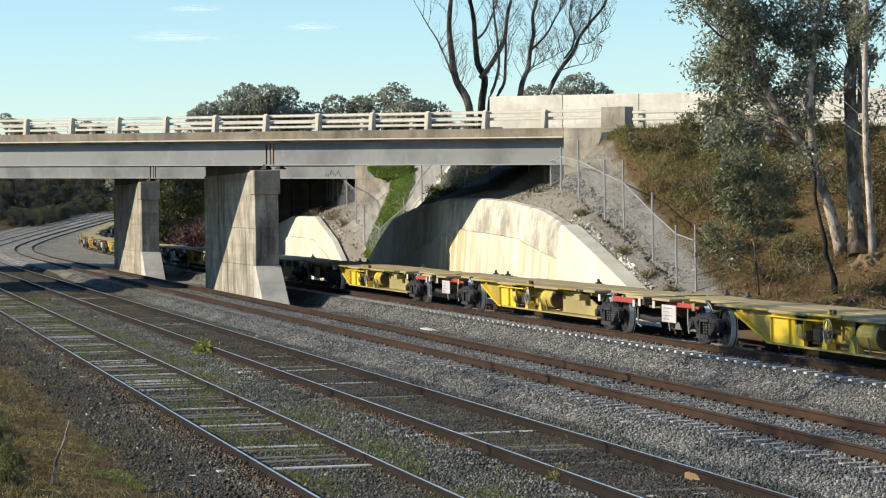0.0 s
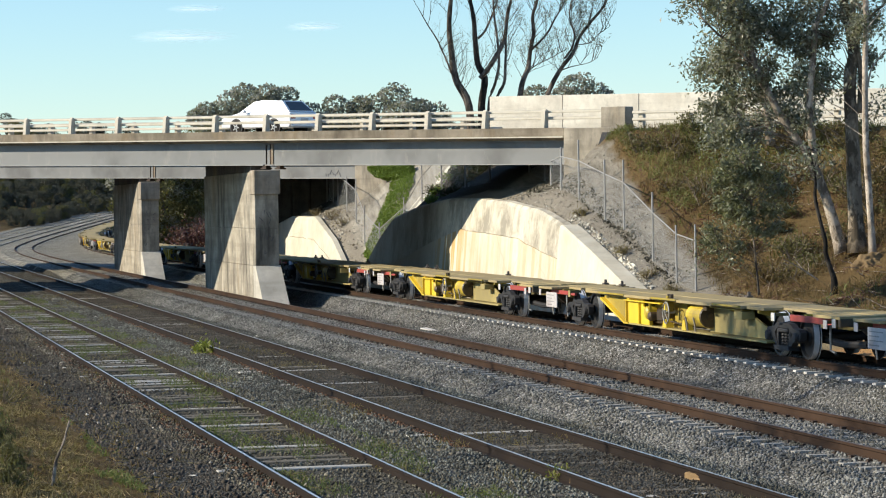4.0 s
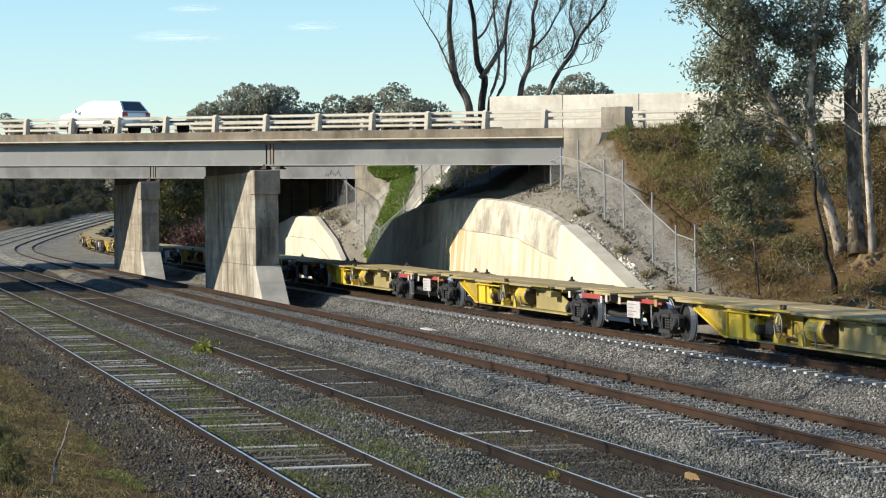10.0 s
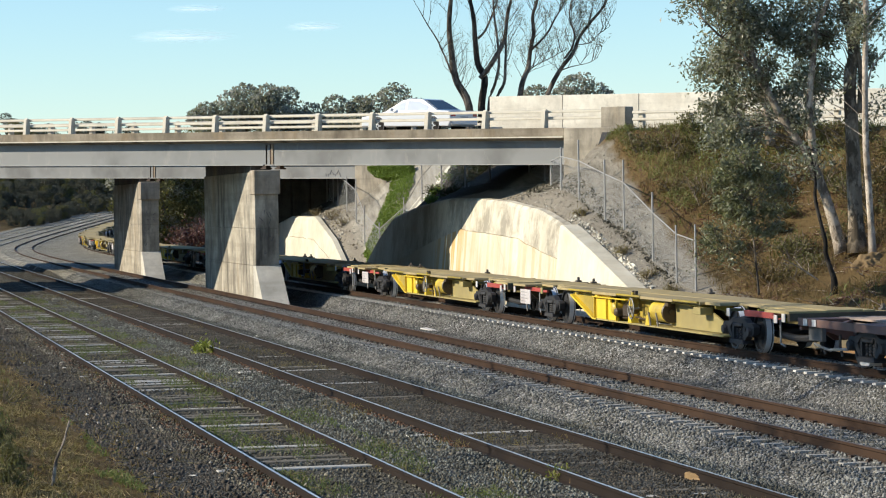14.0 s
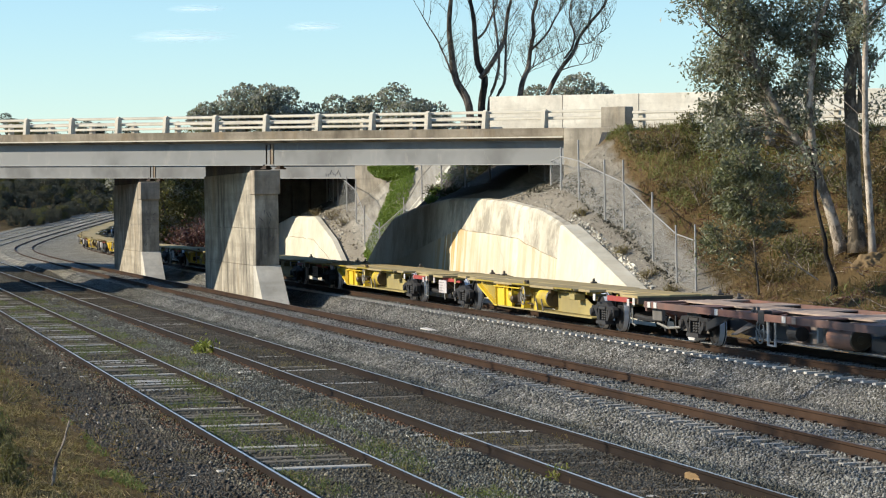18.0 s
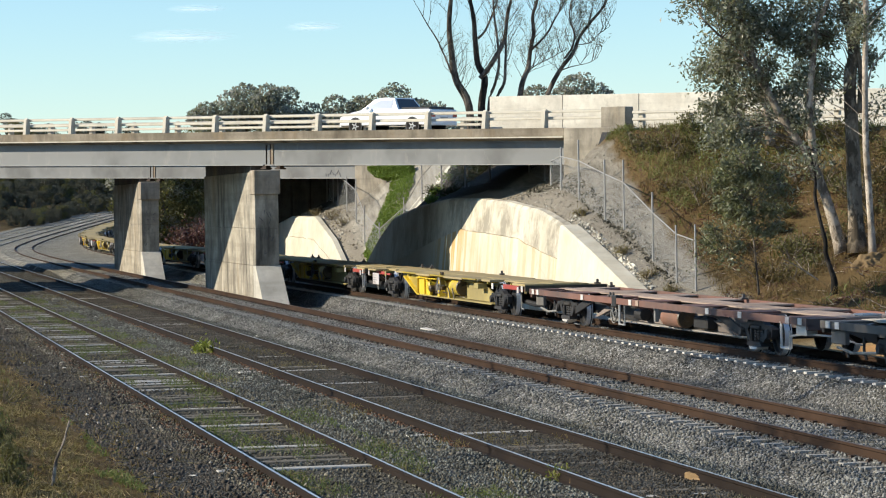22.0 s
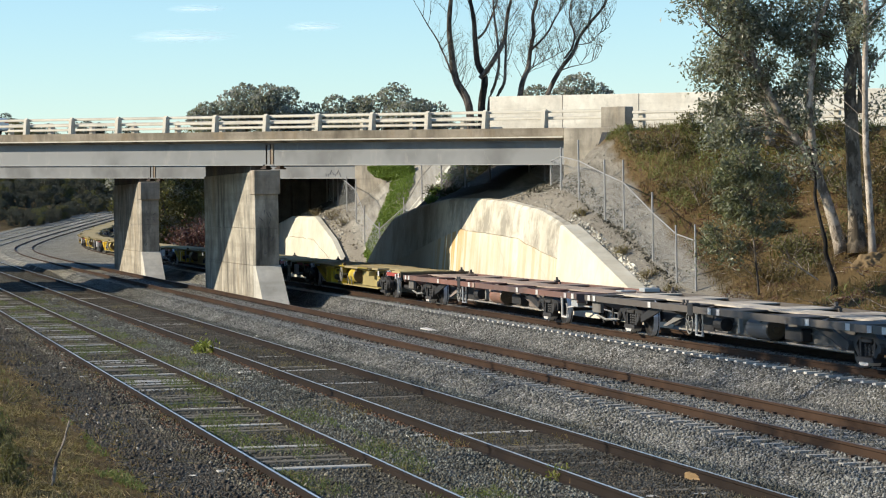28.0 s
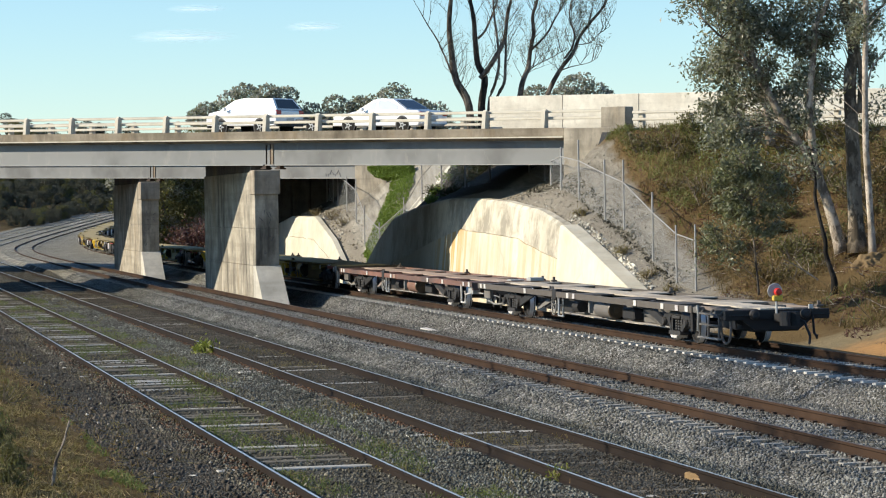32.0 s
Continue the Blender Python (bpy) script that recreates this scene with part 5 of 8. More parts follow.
def end_gear(w, xe):
    """Shunter's platform, lever frame and draw gear at the tail of the last wagon."""
    # narrow platform behind the last bogie, its lip and cross beams
    for y0, y1 in ((-1.0, -0.93), (0.93, 1.0)):
        block("platform_lip", xe - 2.29, xe - 0.02, y0, y1, 0.80, 0.885, "sill_grey", w, 0.006, "worn grey lip of the end platform")
    block("platform_beam", xe - 2.29, xe - 2.05, -1.2, 1.2, 0.74, 0.872, "sill_sooty", w, 0.01)
    block("platform_beam", xe - 0.62, xe - 0.14, -0.925, 0.925, 0.80, 0.872, "blackpaint", w, 0.01)
    block("draft_box", xe - 1.9, xe - 0.15, -0.55, 0.55, 0.38, 0.79, "bogie", w, 0.02, "black draft gear box under the platform")
    block("platform_web", xe - 1.1, xe - 0.14, -0.92, -0.88, 0.45, 0.795, "bogie", w, 0.01)
    # hanging step frame
    for x in (xe - 2.0, xe - 1.35, xe - 0.62):
        bm = bmesh.new()
        tube(bm, [(x, -1.02, 0.84), (x, -1.13, 0.70), (x, -1.14, 0.20)], 0.026, 6)
        part("step_stile", bm, M["sill_sooty"], w)
    for z, m in ((0.21, "sill_pale"), (0.50, "sill_sooty"), (0.74, "sill_sooty")):
        block("step_bar", xe - 2.03, xe - 0.59, -1.19, -1.09, z - 0.02, z + 0.02, m, w, 0.005)
    bm = bmesh.new()
    tube(bm, [(xe - 2.2, -1.14, 0.86), (xe - 1.95, -1.2, 0.90), (xe - 1.9, -1.2, 0.70), (xe - 1.93, -1.2, 0.34)], 0.03, 6)
    part("grab_iron", bm, M["galv_worn"], w, "bent grey grab iron")
    bm = bmesh.new()
    n = 20
    tube(bm, [(xe - 0.42 + 0.34 * math.cos(math.radians(75 - 300 * k / n)), -1.04, 0.46 + 0.34 * math.sin(math.radians(75 - 300 * k / n))) for k in range(n + 1)], 0.03, 6, True)
    part("cable_loop", bm, M["sill_grey"], w, "looped grey brake hose")
    for y in (-0.55, 0.62):
        bm = bmesh.new()
        lathe(bm, [(0.05, -0.02), (0.11, 0.0), (0.11, 0.10), (0.06, 0.13)], 16, Matrix.Translation((xe + 0.02, y, 0.76)) @ Matrix.Rotation(-math.pi / 2, 4, "Z"))
        part("end_pad", bm, M["frame_steel"], w, "round pad on the end beam")
    bm = bmesh.new()
    tube(bm, [(xe + 0.04, 0.75, 0.92), (xe + 0.10, 0.78, 0.62), (xe + 0.05, 0.82, 0.34), (xe + 0.16, 0.85, 0.22), (xe + 0.18, 0.85, 0.30)], 0.028, 6)
    part("brake_hose", bm, M["bogie"], w, "hanging black brake hose")
    bm = bmesh.new()
    box(bm, xe + 0.03, xe + 0.09, 0.70, 0.80, 0.86, 0.96, 0.01)
    part("hose_cock", bm, M["white"], w)
    for y in (-0.9, 0.95):
        bm = bmesh.new()
        tube(bm, [(xe + 0.03, y - 0.2, 0.75), (xe + 0.14, y - 0.2, 0.75), (xe + 0.14, y + 0.2, 0.75), (xe + 0.03, y + 0.2, 0.75)], 0.016, 5)
        part("grab_handle", bm, M["bogie"], w)
    bm = bmesh.new()
    box(bm, xe - 2.5, xe - 2.38, -1.2, -1.12, 0.30, 0.85, 0.02)
    part("equipment_box", bm, M["frame_steel"], w, "pale steel box beside the bogie")


M["disc"] = simple("pale_grey_disc", (0.45, 0.43, 0.40), 0.5, 0, 0.15, 9, (0.25, 0.2, 0.18), 0.4)
M["lamp_red"] = simple("red_lamp_lens", (0.60, 0.035, 0.025), 0.25, 0, 0.1, 9, (0.3, 0.03, 0.02), 0.2)

WAGONS = []  # wagon, place of its middle along the train, half its bogie spacing
first = spine_wagon("yellow skeletal container wagon, empty, with dusty deck", "wagons of the freight train")
WAGONS.append((first, -27.2, 8.0))
for i in range(1, 15):
    WAGONS.append((copy_thing(first, Matrix()), -27.2 - 23.9 * i, 8.0))
brown = flat_wagon("red", "rusty red-brown container wagon, empty, with open deck bays", 7.7, 3.35, 3.6, "wagons of the freight train")
WAGONS.append((brown, -3.85, 7.7))
black = flat_wagon("black", "sooty black container wagon at the train's end", 7.9, 3.6, 4.03, "wagons of the freight train")
WAGONS.append((black, 19.75, 7.9))
tail_marker(black, 7.9 + 4.03)
end_gear(black, 7.9 + 4.03)


def wagon_pose(u, half):
    xa, ya, _ = along(-(u - half), LINE_Y)
    xb, yb, _ = along(-(u + half), LINE_Y)
    z0, z1 = rise(-(u - half)), rise(-(u + half))
    a = math.atan2(yb - ya, xb - xa)
    tilt = math.atan2(z0 - z1, 2 * half)
    return Matrix.Translation(((xa + xb) / 2, (ya + yb) / 2, (z0 + z1) / 2)) @ Matrix.Rotation(a, 4, "Z") @ Matrix.Rotation(tilt, 4, "Y")


def move_train():
    for w, u, half in WAGONS:
        rows = []
        for t in (0.0, 1 / 30, *[float(k) for k in range(1, 32)], 32 - 1 / 30, 32.0):
            rows.append((t, wagon_pose(u - run(t), half)))
        walk(w, rows)
    # the wheels turn as they roll; only near wagons need it
    near = {WAGONS[i][0] for i in (0, 1, 2, 15, 16)}
    for w, u, half in WAGONS:
        if w not in near:
            continue
        for b in w.children:
            for c in b.children:
                if c.name.startswith("wheelset"):
                    base = c.matrix_basis.translation.copy()
                    rows = []
                    k = 0
                    while k * 0.25 <= 32.0001:
                        t = k * 0.25
                        rows.append((t, Matrix.Translation(base) @ Matrix.Rotation(-run(t) / 0.46, 4, "Y")))
                        k += 1
                    walk(c, rows)


# ---- cars on the bridge ----
def car_paint(name, c, rough=0.3):
    k = Mat(name, rough)
    k.color(k.mix(k.noise(3.0, 4), tuple(v * 0.93 for v in c), c))
    k.b.inputs["Coat Weight"].default_value = 0.5
    return k.m


PAINTS = {
    "white": car_paint("white_car_paint", (0.86, 0.86, 0.85)),
    "silver": car_paint("silver_car_paint", (0.62, 0.63, 0.64)),
    "grey": car_paint("blue_grey_car_paint", (0.16, 0.19, 0.25)),
    "red": car_paint("red_car_paint", (0.50, 0.035, 0.03)),
    "maroon": car_paint("maroon_car_paint", (0.20, 0.03, 0.03)),
}
M["glass"] = Mat("dark_car_window", 0.06).color((0.05, 0.056, 0.062)).m
# pale half-metal base: the sky's reflection is put into the glass colour
_sg = Mat("sky_toned_side_glass", 0.07, 0.55)
_sg.color(_sg.mix(_sg.noise(2.0, 3), (0.62, 0.62, 0.60), (0.80, 0.80, 0.78)))
M["side_glass"] = _sg.m
M["tyre"] = simple("black_tyre_rubber", (0.02, 0.02, 0.02), 0.9)
M["rim"] = simple("silver_wheel_rim", (0.55, 0.55, 0.54), 0.35, 0.6)
M["tail"] = simple("red_tail_light", (0.45, 0.02, 0.02), 0.3)
M["head"] = simple("clear_headlight", (0.75, 0.76, 0.76), 0.15)
M["trim"] = simple("black_plastic_trim", (0.025, 0.025, 0.026), 0.6)

# side outlines, nose at -x: lower body, then the glasshouse; x and z in metres
SHAPES = {}
SHAPES["sedan"] = ([(-2.42, 0.30), (-2.45, 0.55), (-2.30, 0.72), (-1.15, 0.92), (1.55, 0.96), (2.30, 0.92), (2.42, 0.80), (2.42, 0.45), (2.30, 0.28)], [(-1.20, 0.90), (-0.35, 1.38), (0.10, 1.45), (0.75, 1.41), (1.62, 0.96)], 0.42, 1.0)
SHAPES["wagon"] = ([(-2.42, 0.32), (-2.45, 0.58), (-2.30, 0.78), (-1.25, 0.98), (2.25, 1.02), (2.42, 0.95), (2.42, 0.48), (2.30, 0.30)], [(-1.30, 0.96), (-0.45, 1.42), (0.2, 1.49), (1.85, 1.46), (2.32, 1.00)], 0.44, 0.9)
SHAPES["suv"] = ([(-2.35, 0.42), (-2.38, 0.75), (-2.25, 0.95), (-1.30, 1.08), (2.20, 1.12), (2.35, 1.05), (2.35, 0.55), (2.25, 0.40)], [(-1.35, 1.06), (-0.65, 1.60), (0.1, 1.68), (1.95, 1.65), (2.28, 1.10)], 0.44, 0.9)
SHAPES["van"] = ([(-2.40, 0.38), (-2.45, 0.70), (-2.25, 0.95), (-1.55, 1.05), (2.28, 1.08), (2.45, 1.0), (2.45, 0.5), (2.30, 0.36)], [(-1.60, 1.02), (-0.65, 1.50), (0.0, 1.58), (1.95, 1.55), (2.40, 1.06)], 0.42, 0.9)
SHAPES["hatch"] = ([(-2.05, 0.30), (-2.08, 0.58), (-1.95, 0.75), (-1.05, 0.95), (1.80, 1.0), (2.02, 0.95), (2.05, 0.5), (1.95, 0.30)], [(-1.10, 0.93), (-0.30, 1.44), (0.2, 1.50), (1.35, 1.46), (1.90, 0.99)], 0.42, 0.9)
SHAPES["ute"] = ([(-2.5, 0.35), (-2.53, 0.62), (-2.35, 0.82), (-1.35, 1.0), (2.35, 1.02), (2.5, 0.98), (2.5, 0.5), (2.40, 0.36)], [(-1.40, 0.98), (-0.70, 1.46), (-0.2, 1.52), (0.35, 1.50), (0.70, 1.00)], 0.42, 0.85)
_tyre_bm = bmesh.new()
lathe(_tyre_bm, [(0.20, -0.10), (0.29, -0.11), (0.325, -0.085), (0.325, 0.085), (0.29, 0.11), (0.20, 0.10)], 22)
TYRE = mesh_of("tyre", _tyre_bm, M["tyre"], True)
_rim_bm = bmesh.new()
lathe(_rim_bm, [(0.03, -0.09), (0.06, -0.105), (0.19, -0.085), (0.21, -0.10), (0.21, 0.02), (0.05, 0.03)], 22)
for _k in range(5):
    _a = 2 * math.pi * _k / 5
    box(_rim_bm, 0.04, 0.19, -0.112, -0.08, -0.022, 0.022, 0, Matrix.Rotation(_a, 4, "Y"))
RIM = mesh_of("rim", _rim_bm, M["rim"])


def taper_body(bm, low, glass, half, tuck):
    """The lower body and roof as one skin: cross-sections narrow towards the roof."""
    def ring(y, pts, inset):
        return [bm.verts.new((x, y * inset, z)) for x, z in pts]
    n = len(low)
    cols = []
    for y in (-1, -0.94, 0.94, 1):
        k = half if abs(y) < 1 else half - 0.03
        rows = [bm.verts.new((x * (1.0 if abs(y) < 1 else 0.985), (y / abs(y)) * (half if abs(y) < 1 else half + 0.0) * abs(y), z if abs(y) < 1 else z + (0.02 if z < 0.5 else -0.03))) for x, z in low]
        cols.append(rows)
    for a, b in zip(cols, cols[1:]):
        for i in range(n):
            bm.faces.new((a[i], b[i], b[(i + 1) % n], a[(i + 1) % n]))
    bm.faces.new(cols[0][::-1])
    bm.faces.new(cols[-1])
    m = len(glass)
    top = max(z for x, z in glass)
    gl = []
    for y in (-1, 1):
        gl.append([bm.verts.new((x, y * (half - 0.06 - 0.20 * (z - glass[0][1]) / (top - glass[0][1])), z)) for x, z in glass])
    for i in range(m - 1):
        bm.faces.new((gl[0][i], gl[0][i + 1], gl[1][i + 1], gl[1][i]))
    bm.faces.new(gl[0])
    bm.faces.new(gl[1][::-1])
    bmesh.ops.recalc_face_normals(bm, faces=bm.faces[:])


def car(kind, paint, label, category="car", tow=False):
    low, glass, _, _ = SHAPES[kind]
    if kind == "van":
        low, glass = [(x * 0.86, z) for x, z in low], [(x * 0.86, z) for x, z in glass]
    half = 0.90
    c = thing(category, label, category, None, "traffic on the bridge")
    bm = bmesh.new()
    taper_body(bm, low, glass, half, 1)
    bmesh.ops.bevel(bm, geom=[e for e in bm.edges if e.calc_face_angle(0) > 0.35], offset=0.035, segments=2, affect="EDGES", profile=0.6)
    body = part("body", bm, PAINTS[paint], c, smooth=False)
    top, base = max(z for x, z in glass), glass[0][1]

    def inset(x, z):
        return half - 0.06 - 0.20 * (z - base) / (top - base)
    # side windows: two a side between the pillars
    def roof(x):
        return lerp_table(glass, x)
    gx0, gx1 = glass[0][0], glass[-1][0]
    mid = -0.05 if kind != "ute" else 0.3
    spans = [(gx0 + 0.42, mid - 0.04), (mid + 0.04, gx1 - 0.45)] if kind in ("sedan", "hatch", "ute") else [(gx0 + 0.42, mid - 0.04), (mid + 0.04, mid + 0.98), (mid + 1.06, gx1 - 0.28)]
    if kind == "ute":
        spans = [(gx0 + 0.42, 0.34)]
    for s in (-1, 1):
        for a, b in spans:
            bm = bmesh.new()
            pts = []
            for x in (a, (a + b) / 2, b):
                pts.append((x, min(roof(x) - 0.09, top - 0.10)))
            poly = [(a, base + 0.06), *[(x, max(z, base + 0.08)) for x, z in pts], (b, base + 0.06)]
            lo = [bm.verts.new((x, s * (inset(x, z) + 0.006), z)) for x, z in poly]
            hi = [bm.verts.new((x, s * (inset(x, z) - 0.02), z)) for x, z in poly]
            bm.faces.new(lo)
            bm.faces.new(hi[::-1])
            for i in range(len(poly)):
                bm.faces.new((lo[i], hi[i], hi[(i + 1) % len(poly)], lo[(i + 1) % len(poly)]))
            bmesh.ops.recalc_face_normals(bm, faces=bm.faces[:])
            part("side_window", bm, M["side_glass"], c)
    for (xa, za), (xb, zb), name in ((glass[0], glass[1], "windscreen"), (glass[-1], glass[-2], "rear_window")):
        bm = bmesh.new()
        q = []
        for f, e in ((0.10, 0.10), (0.90, 0.12)):
            x, z = xa + (xb - xa) * f, za + (zb - za) * f
            q.append((x, z, inset(x, z) - e))
        nx = -0.012 if name == "windscreen" else 0.012
        vs = [bm.verts.new((x + nx, y, z + 0.010)) for x, z, h in q for y in (-h, h)]
        vd = [bm.verts.new((v.co.x - nx * 3, v.co.y, v.co.z - 0.03)) for v in vs]
        o = (0, 1, 3, 2)
        bm.faces.new([vs[i] for i in o])
        bm.faces.new([vd[i] for i in o[::-1]])
        for i in range(4):
            bm.faces.new((vs[o[i]], vd[o[i]], vd[o[(i + 1) % 4]], vs[o[(i + 1) % 4]]))
        bmesh.ops.recalc_face_normals(bm, faces=bm.faces[:])
        part(name, bm, M["glass"], c)
    x_nose, x_tail = low[1][0], low[-2][0]
    tz = 0.78 if kind in ("sedan", "hatch", "ute") else 0.95
    for s in (-1, 1):
        bm = bmesh.new()
        box(bm, x_tail - 0.16, x_tail + 0.012, s * 0.72 - 0.15, s * 0.72 + 0.15, tz - 0.10, tz + 0.08, 0.02)
        part("tail_light", bm, M["tail"], c)
        bm = bmesh.new()
        box(bm, x_nose + 0.02, x_nose + 0.30, s * 0.70 - 0.17, s * 0.70 + 0.17, 0.60, 0.72, 0.02)
        part("headlight", bm, M["head"], c)
        bm = bmesh.new()
        box(bm, gx0 + 0.45, gx0 + 0.58, s * 1.0 - 0.08, s * 1.0 + 0.08, base + 0.02, base + 0.15, 0.02)
        part("mirror", bm, PAINTS[paint], c)
    bm = bmesh.new()
    box(bm, x_tail - 0.10, x_tail + 0.05, -0.84, 0.84, 0.34, 0.50, 0.03)
    box(bm, x_nose - 0.03, x_nose + 0.12, -0.84, 0.84, 0.30, 0.48, 0.03)
    part("bumper", bm, M["trim"] if kind in ("suv", "van") else PAINTS[paint], c)
    bm = bmesh.new()
    box(bm, x_tail + 0.002, x_tail + 0.016, -0.24, 0.24, 0.58, 0.70)
    part("number_plate", bm, M["white"], c)
    wheels = []
    for x in (x_nose + 0.92, x_tail - 0.98):
        for s in (-1, 1):
            bm = bmesh.new()
            lathe(bm, [(0.02, -0.02), (0.37, -0.02), (0.37, 0.02), (0.02, 0.02)], 20, Matrix.Translation((x, s * 0.885, 0.34)))
            part("wheel_arch", bm, M["trim"], c)
            t = part("tyre", TYRE, None, c, "", Matrix.Translation((x, s * 0.81, 0.325)) @ Matrix.Rotation(0 if s < 0 else math.pi, 4, "Z"))
            part("rim", RIM, None, t)
            wheels.append(t)
    if kind == "ute":
        bm = bmesh.new()
        box(bm, 0.85, 2.4, -0.82, 0.82, 0.99, 1.10, 0.03)
        part("tray_cover", bm, M["trim"], c)
    return c


def flatbed():
    """A red utility with a loaded tray, towing a trailer of strapped crates."""
    c = car("ute", "red", "red flatbed utility with crates, towing a loaded trailer", "truck")
    M["crate_red"] = simple("dark_red_crates", (0.20, 0.035, 0.03), 0.7, 0, 0.3, 3)
    M["crate_dark"] = simple("dark_brown_crates", (0.035, 0.022, 0.018), 0.8, 0, 0.3, 3)
    M["strap_blue"] = simple("blue_strap", (0.05, 0.12, 0.45), 0.6)
    M["strap_yellow"] = simple("yellow_strap", (0.75, 0.55, 0.05), 0.6)
    for x0, x1, z0, z1, m, n in ((-0.2, 2.6, 1.05, 1.12, "trim", "tray"), (0.15, 2.05, 1.13, 1.68, "crate_dark", "crate"), (0.2, 1.95, 1.69, 2.26, "crate_red", "crate"),
                              (3.2, 7.9, 0.62, 0.74, "trim", "trailer_bed"), (3.35, 4.8, 0.75, 1.72, "crate_red", "crate"), (4.85, 7.7, 0.75, 1.48, "crate_dark", "crate"), (4.85, 6.2, 1.49, 1.98, "crate_red", "crate"), (6.25, 7.7, 1.49, 1.98, "crate_dark", "crate")):
        bm = bmesh.new()
        box(bm, x0, x1, -0.95, 0.95, z0, z1, 0.02)
        part(n, bm, M[m], c)
    for x, z, m in ((0.5, 2.27, "strap_blue"), (1.6, 2.27, "strap_blue"), (3.9, 1.73, "strap_blue"), (6.5, 1.99, "strap_yellow"), (7.1, 1.99, "strap_yellow")):
        bm = bmesh.new()
        box(bm, x, x + 0.08, -0.97, 0.97, 0.8, z, 0)
        part("strap", bm, M[m], c)
    for z in (1.72,):
        bm = bmesh.new()
        box(bm, 3.4, 7.2, -1.0, -0.96, z, z + 0.07, 0.01)
        part("load_bar", bm, M["strap_yellow"], c, "yellow bar across the load")
    bm = bmesh.new()
    box(bm, 2.5, 3.45, -0.06, 0.06, 0.55, 0.66)
    part("drawbar", bm, M["trim"], c)
    for x in (5.4, 6.2):
        for s in (-1, 1):
            t = part("tyre", TYRE, None, c, "", Matrix.Translation((x, s * 0.9, 0.325)) @ Matrix.Rotation(0 if s < 0 else math.pi, 4, "Z"))
            part("rim", RIM, None, t)
    return c


def van_with_trailer(label):
    c = car("van", "white", label)
    bm = bmesh.new()
    box(bm, 3.1, 5.0, -0.8, 0.8, 0.50, 0.62, 0.02)
    part("trailer_bed", bm, M["trim"], c)
    bm = bmesh.new()
    box(bm, 2.3, 3.15, -0.05, 0.05, 0.45, 0.53)
    part("drawbar", bm, M["trim"], c)
    for s in (-1, 1):
        t = part("tyre", TYRE, None, c, "", Matrix.Translation((4.2, s * 0.86, 0.325)) @ Matrix.Rotation(0 if s < 0 else math.pi, 4, "Z"))
        part("rim", RIM, None, t)
    return c


# vehicle, seconds at which it passes the pier, metres a second
TRAFFIC = [
    (flatbed(), 1.265, 23.7),
    (car("hatch", "white", "white hatchback driving over the bridge"), 3.90, 25.0),
    (car("sedan", "grey", "blue-grey sedan driving over the bridge"), 6.85, 23.4),
    (car("suv", "maroon", "dark red four-wheel drive on the bridge", "car"), 7.63, 22.2),
    (van_with_trailer("white family wagon towing a low trailer"), 9.57, 27.2),
    (car("sedan", "white", "white sedan driving over the bridge"), 11.65, 25.2),
    (car("sedan", "silver", "silver-white sedan driving over the bridge"), 14.20, 25.7),
    (car("ute", "white", "white utility with a dark tray cover"), 22.16, 25.6),
    (car("sedan", "white", "white sedan followed by a station wagon"), 23.66, 26.6),
    (car("wagon", "white", "white station wagon with dark rear window"), 23.86, 26.0),
    (car("sedan", "red", "bright red sedan driving over the bridge"), 24.89, 25.4),
    (car("sedan", "silver", "small pale silver sedan glinting on the bridge"), 27.26, 27.1, True),
    (car("sedan", "white", "white sedan passing the bridge railing"), 29.45, 26.0),
    (car("sedan", "silver", "silver sedan driving over the bridge"), 30.33, 24.1),
    (van_with_trailer("white station wagon with a low trailer ahead of a sedan"), 31.88, 27.0),
    (car("sedan", "white", "white sedan behind a station wagon"), 32.14, 26.6),
]
LANE = 4.2


def road_pose(s, n, z=6.10):
    tilt = math.atan(FALL) if abs(s) < 60 else 0.0
    return Matrix.Translation(at_road(s, n, z)) @ Matrix.Rotation(RA, 4, "Z") @ Matrix.Rotation(tilt, 4, "Y")


def move_cars():
    for c, t0, v, *small in TRAFFIC:
        c.scale = (0.73, 0.86, 0.87) if small else (0.90, 0.94, 0.93)
        rows = []
        times = {0.0, 1 / 30, 32 - 1 / 30, 32.0}
        for s in (62.0, 58.0, -58.0, -62.0):
            t = t0 - 0.045 - s / v
            if 0 < t < 32:
                times.add(round(t * 30) / 30)
        for t in sorted(times):
            s = max(-690.0, min(690.0, (t0 - 0.045 - t) * v))
            rows.append((t, road_pose(s, LANE)))
        walk(c, rows)


# ---- barrier wall, guard rails and fences ----
M["barrier"] = concrete_mat("pale_cream_barrier_concrete", (0.74, 0.69, 0.58), (0.56, 0.51, 0.42), 0.25, (0.40, 0.32, 0.2), 0.2)


def barrier():
    root = thing("barrier_wall", "pale concrete barrier wall along the road edge", "wall", BRIDGE_AT, kind="structure")
    x = 3.2
    while x < 40:
        bm = bmesh.new()
        box(bm, x, x + 3.58, WIDTH + 0.25, WIDTH + 0.55, 5.6, 7.62, 0.015)
        part("wall_panel", bm, M["barrier"], root)
        x += 3.6


barrier()


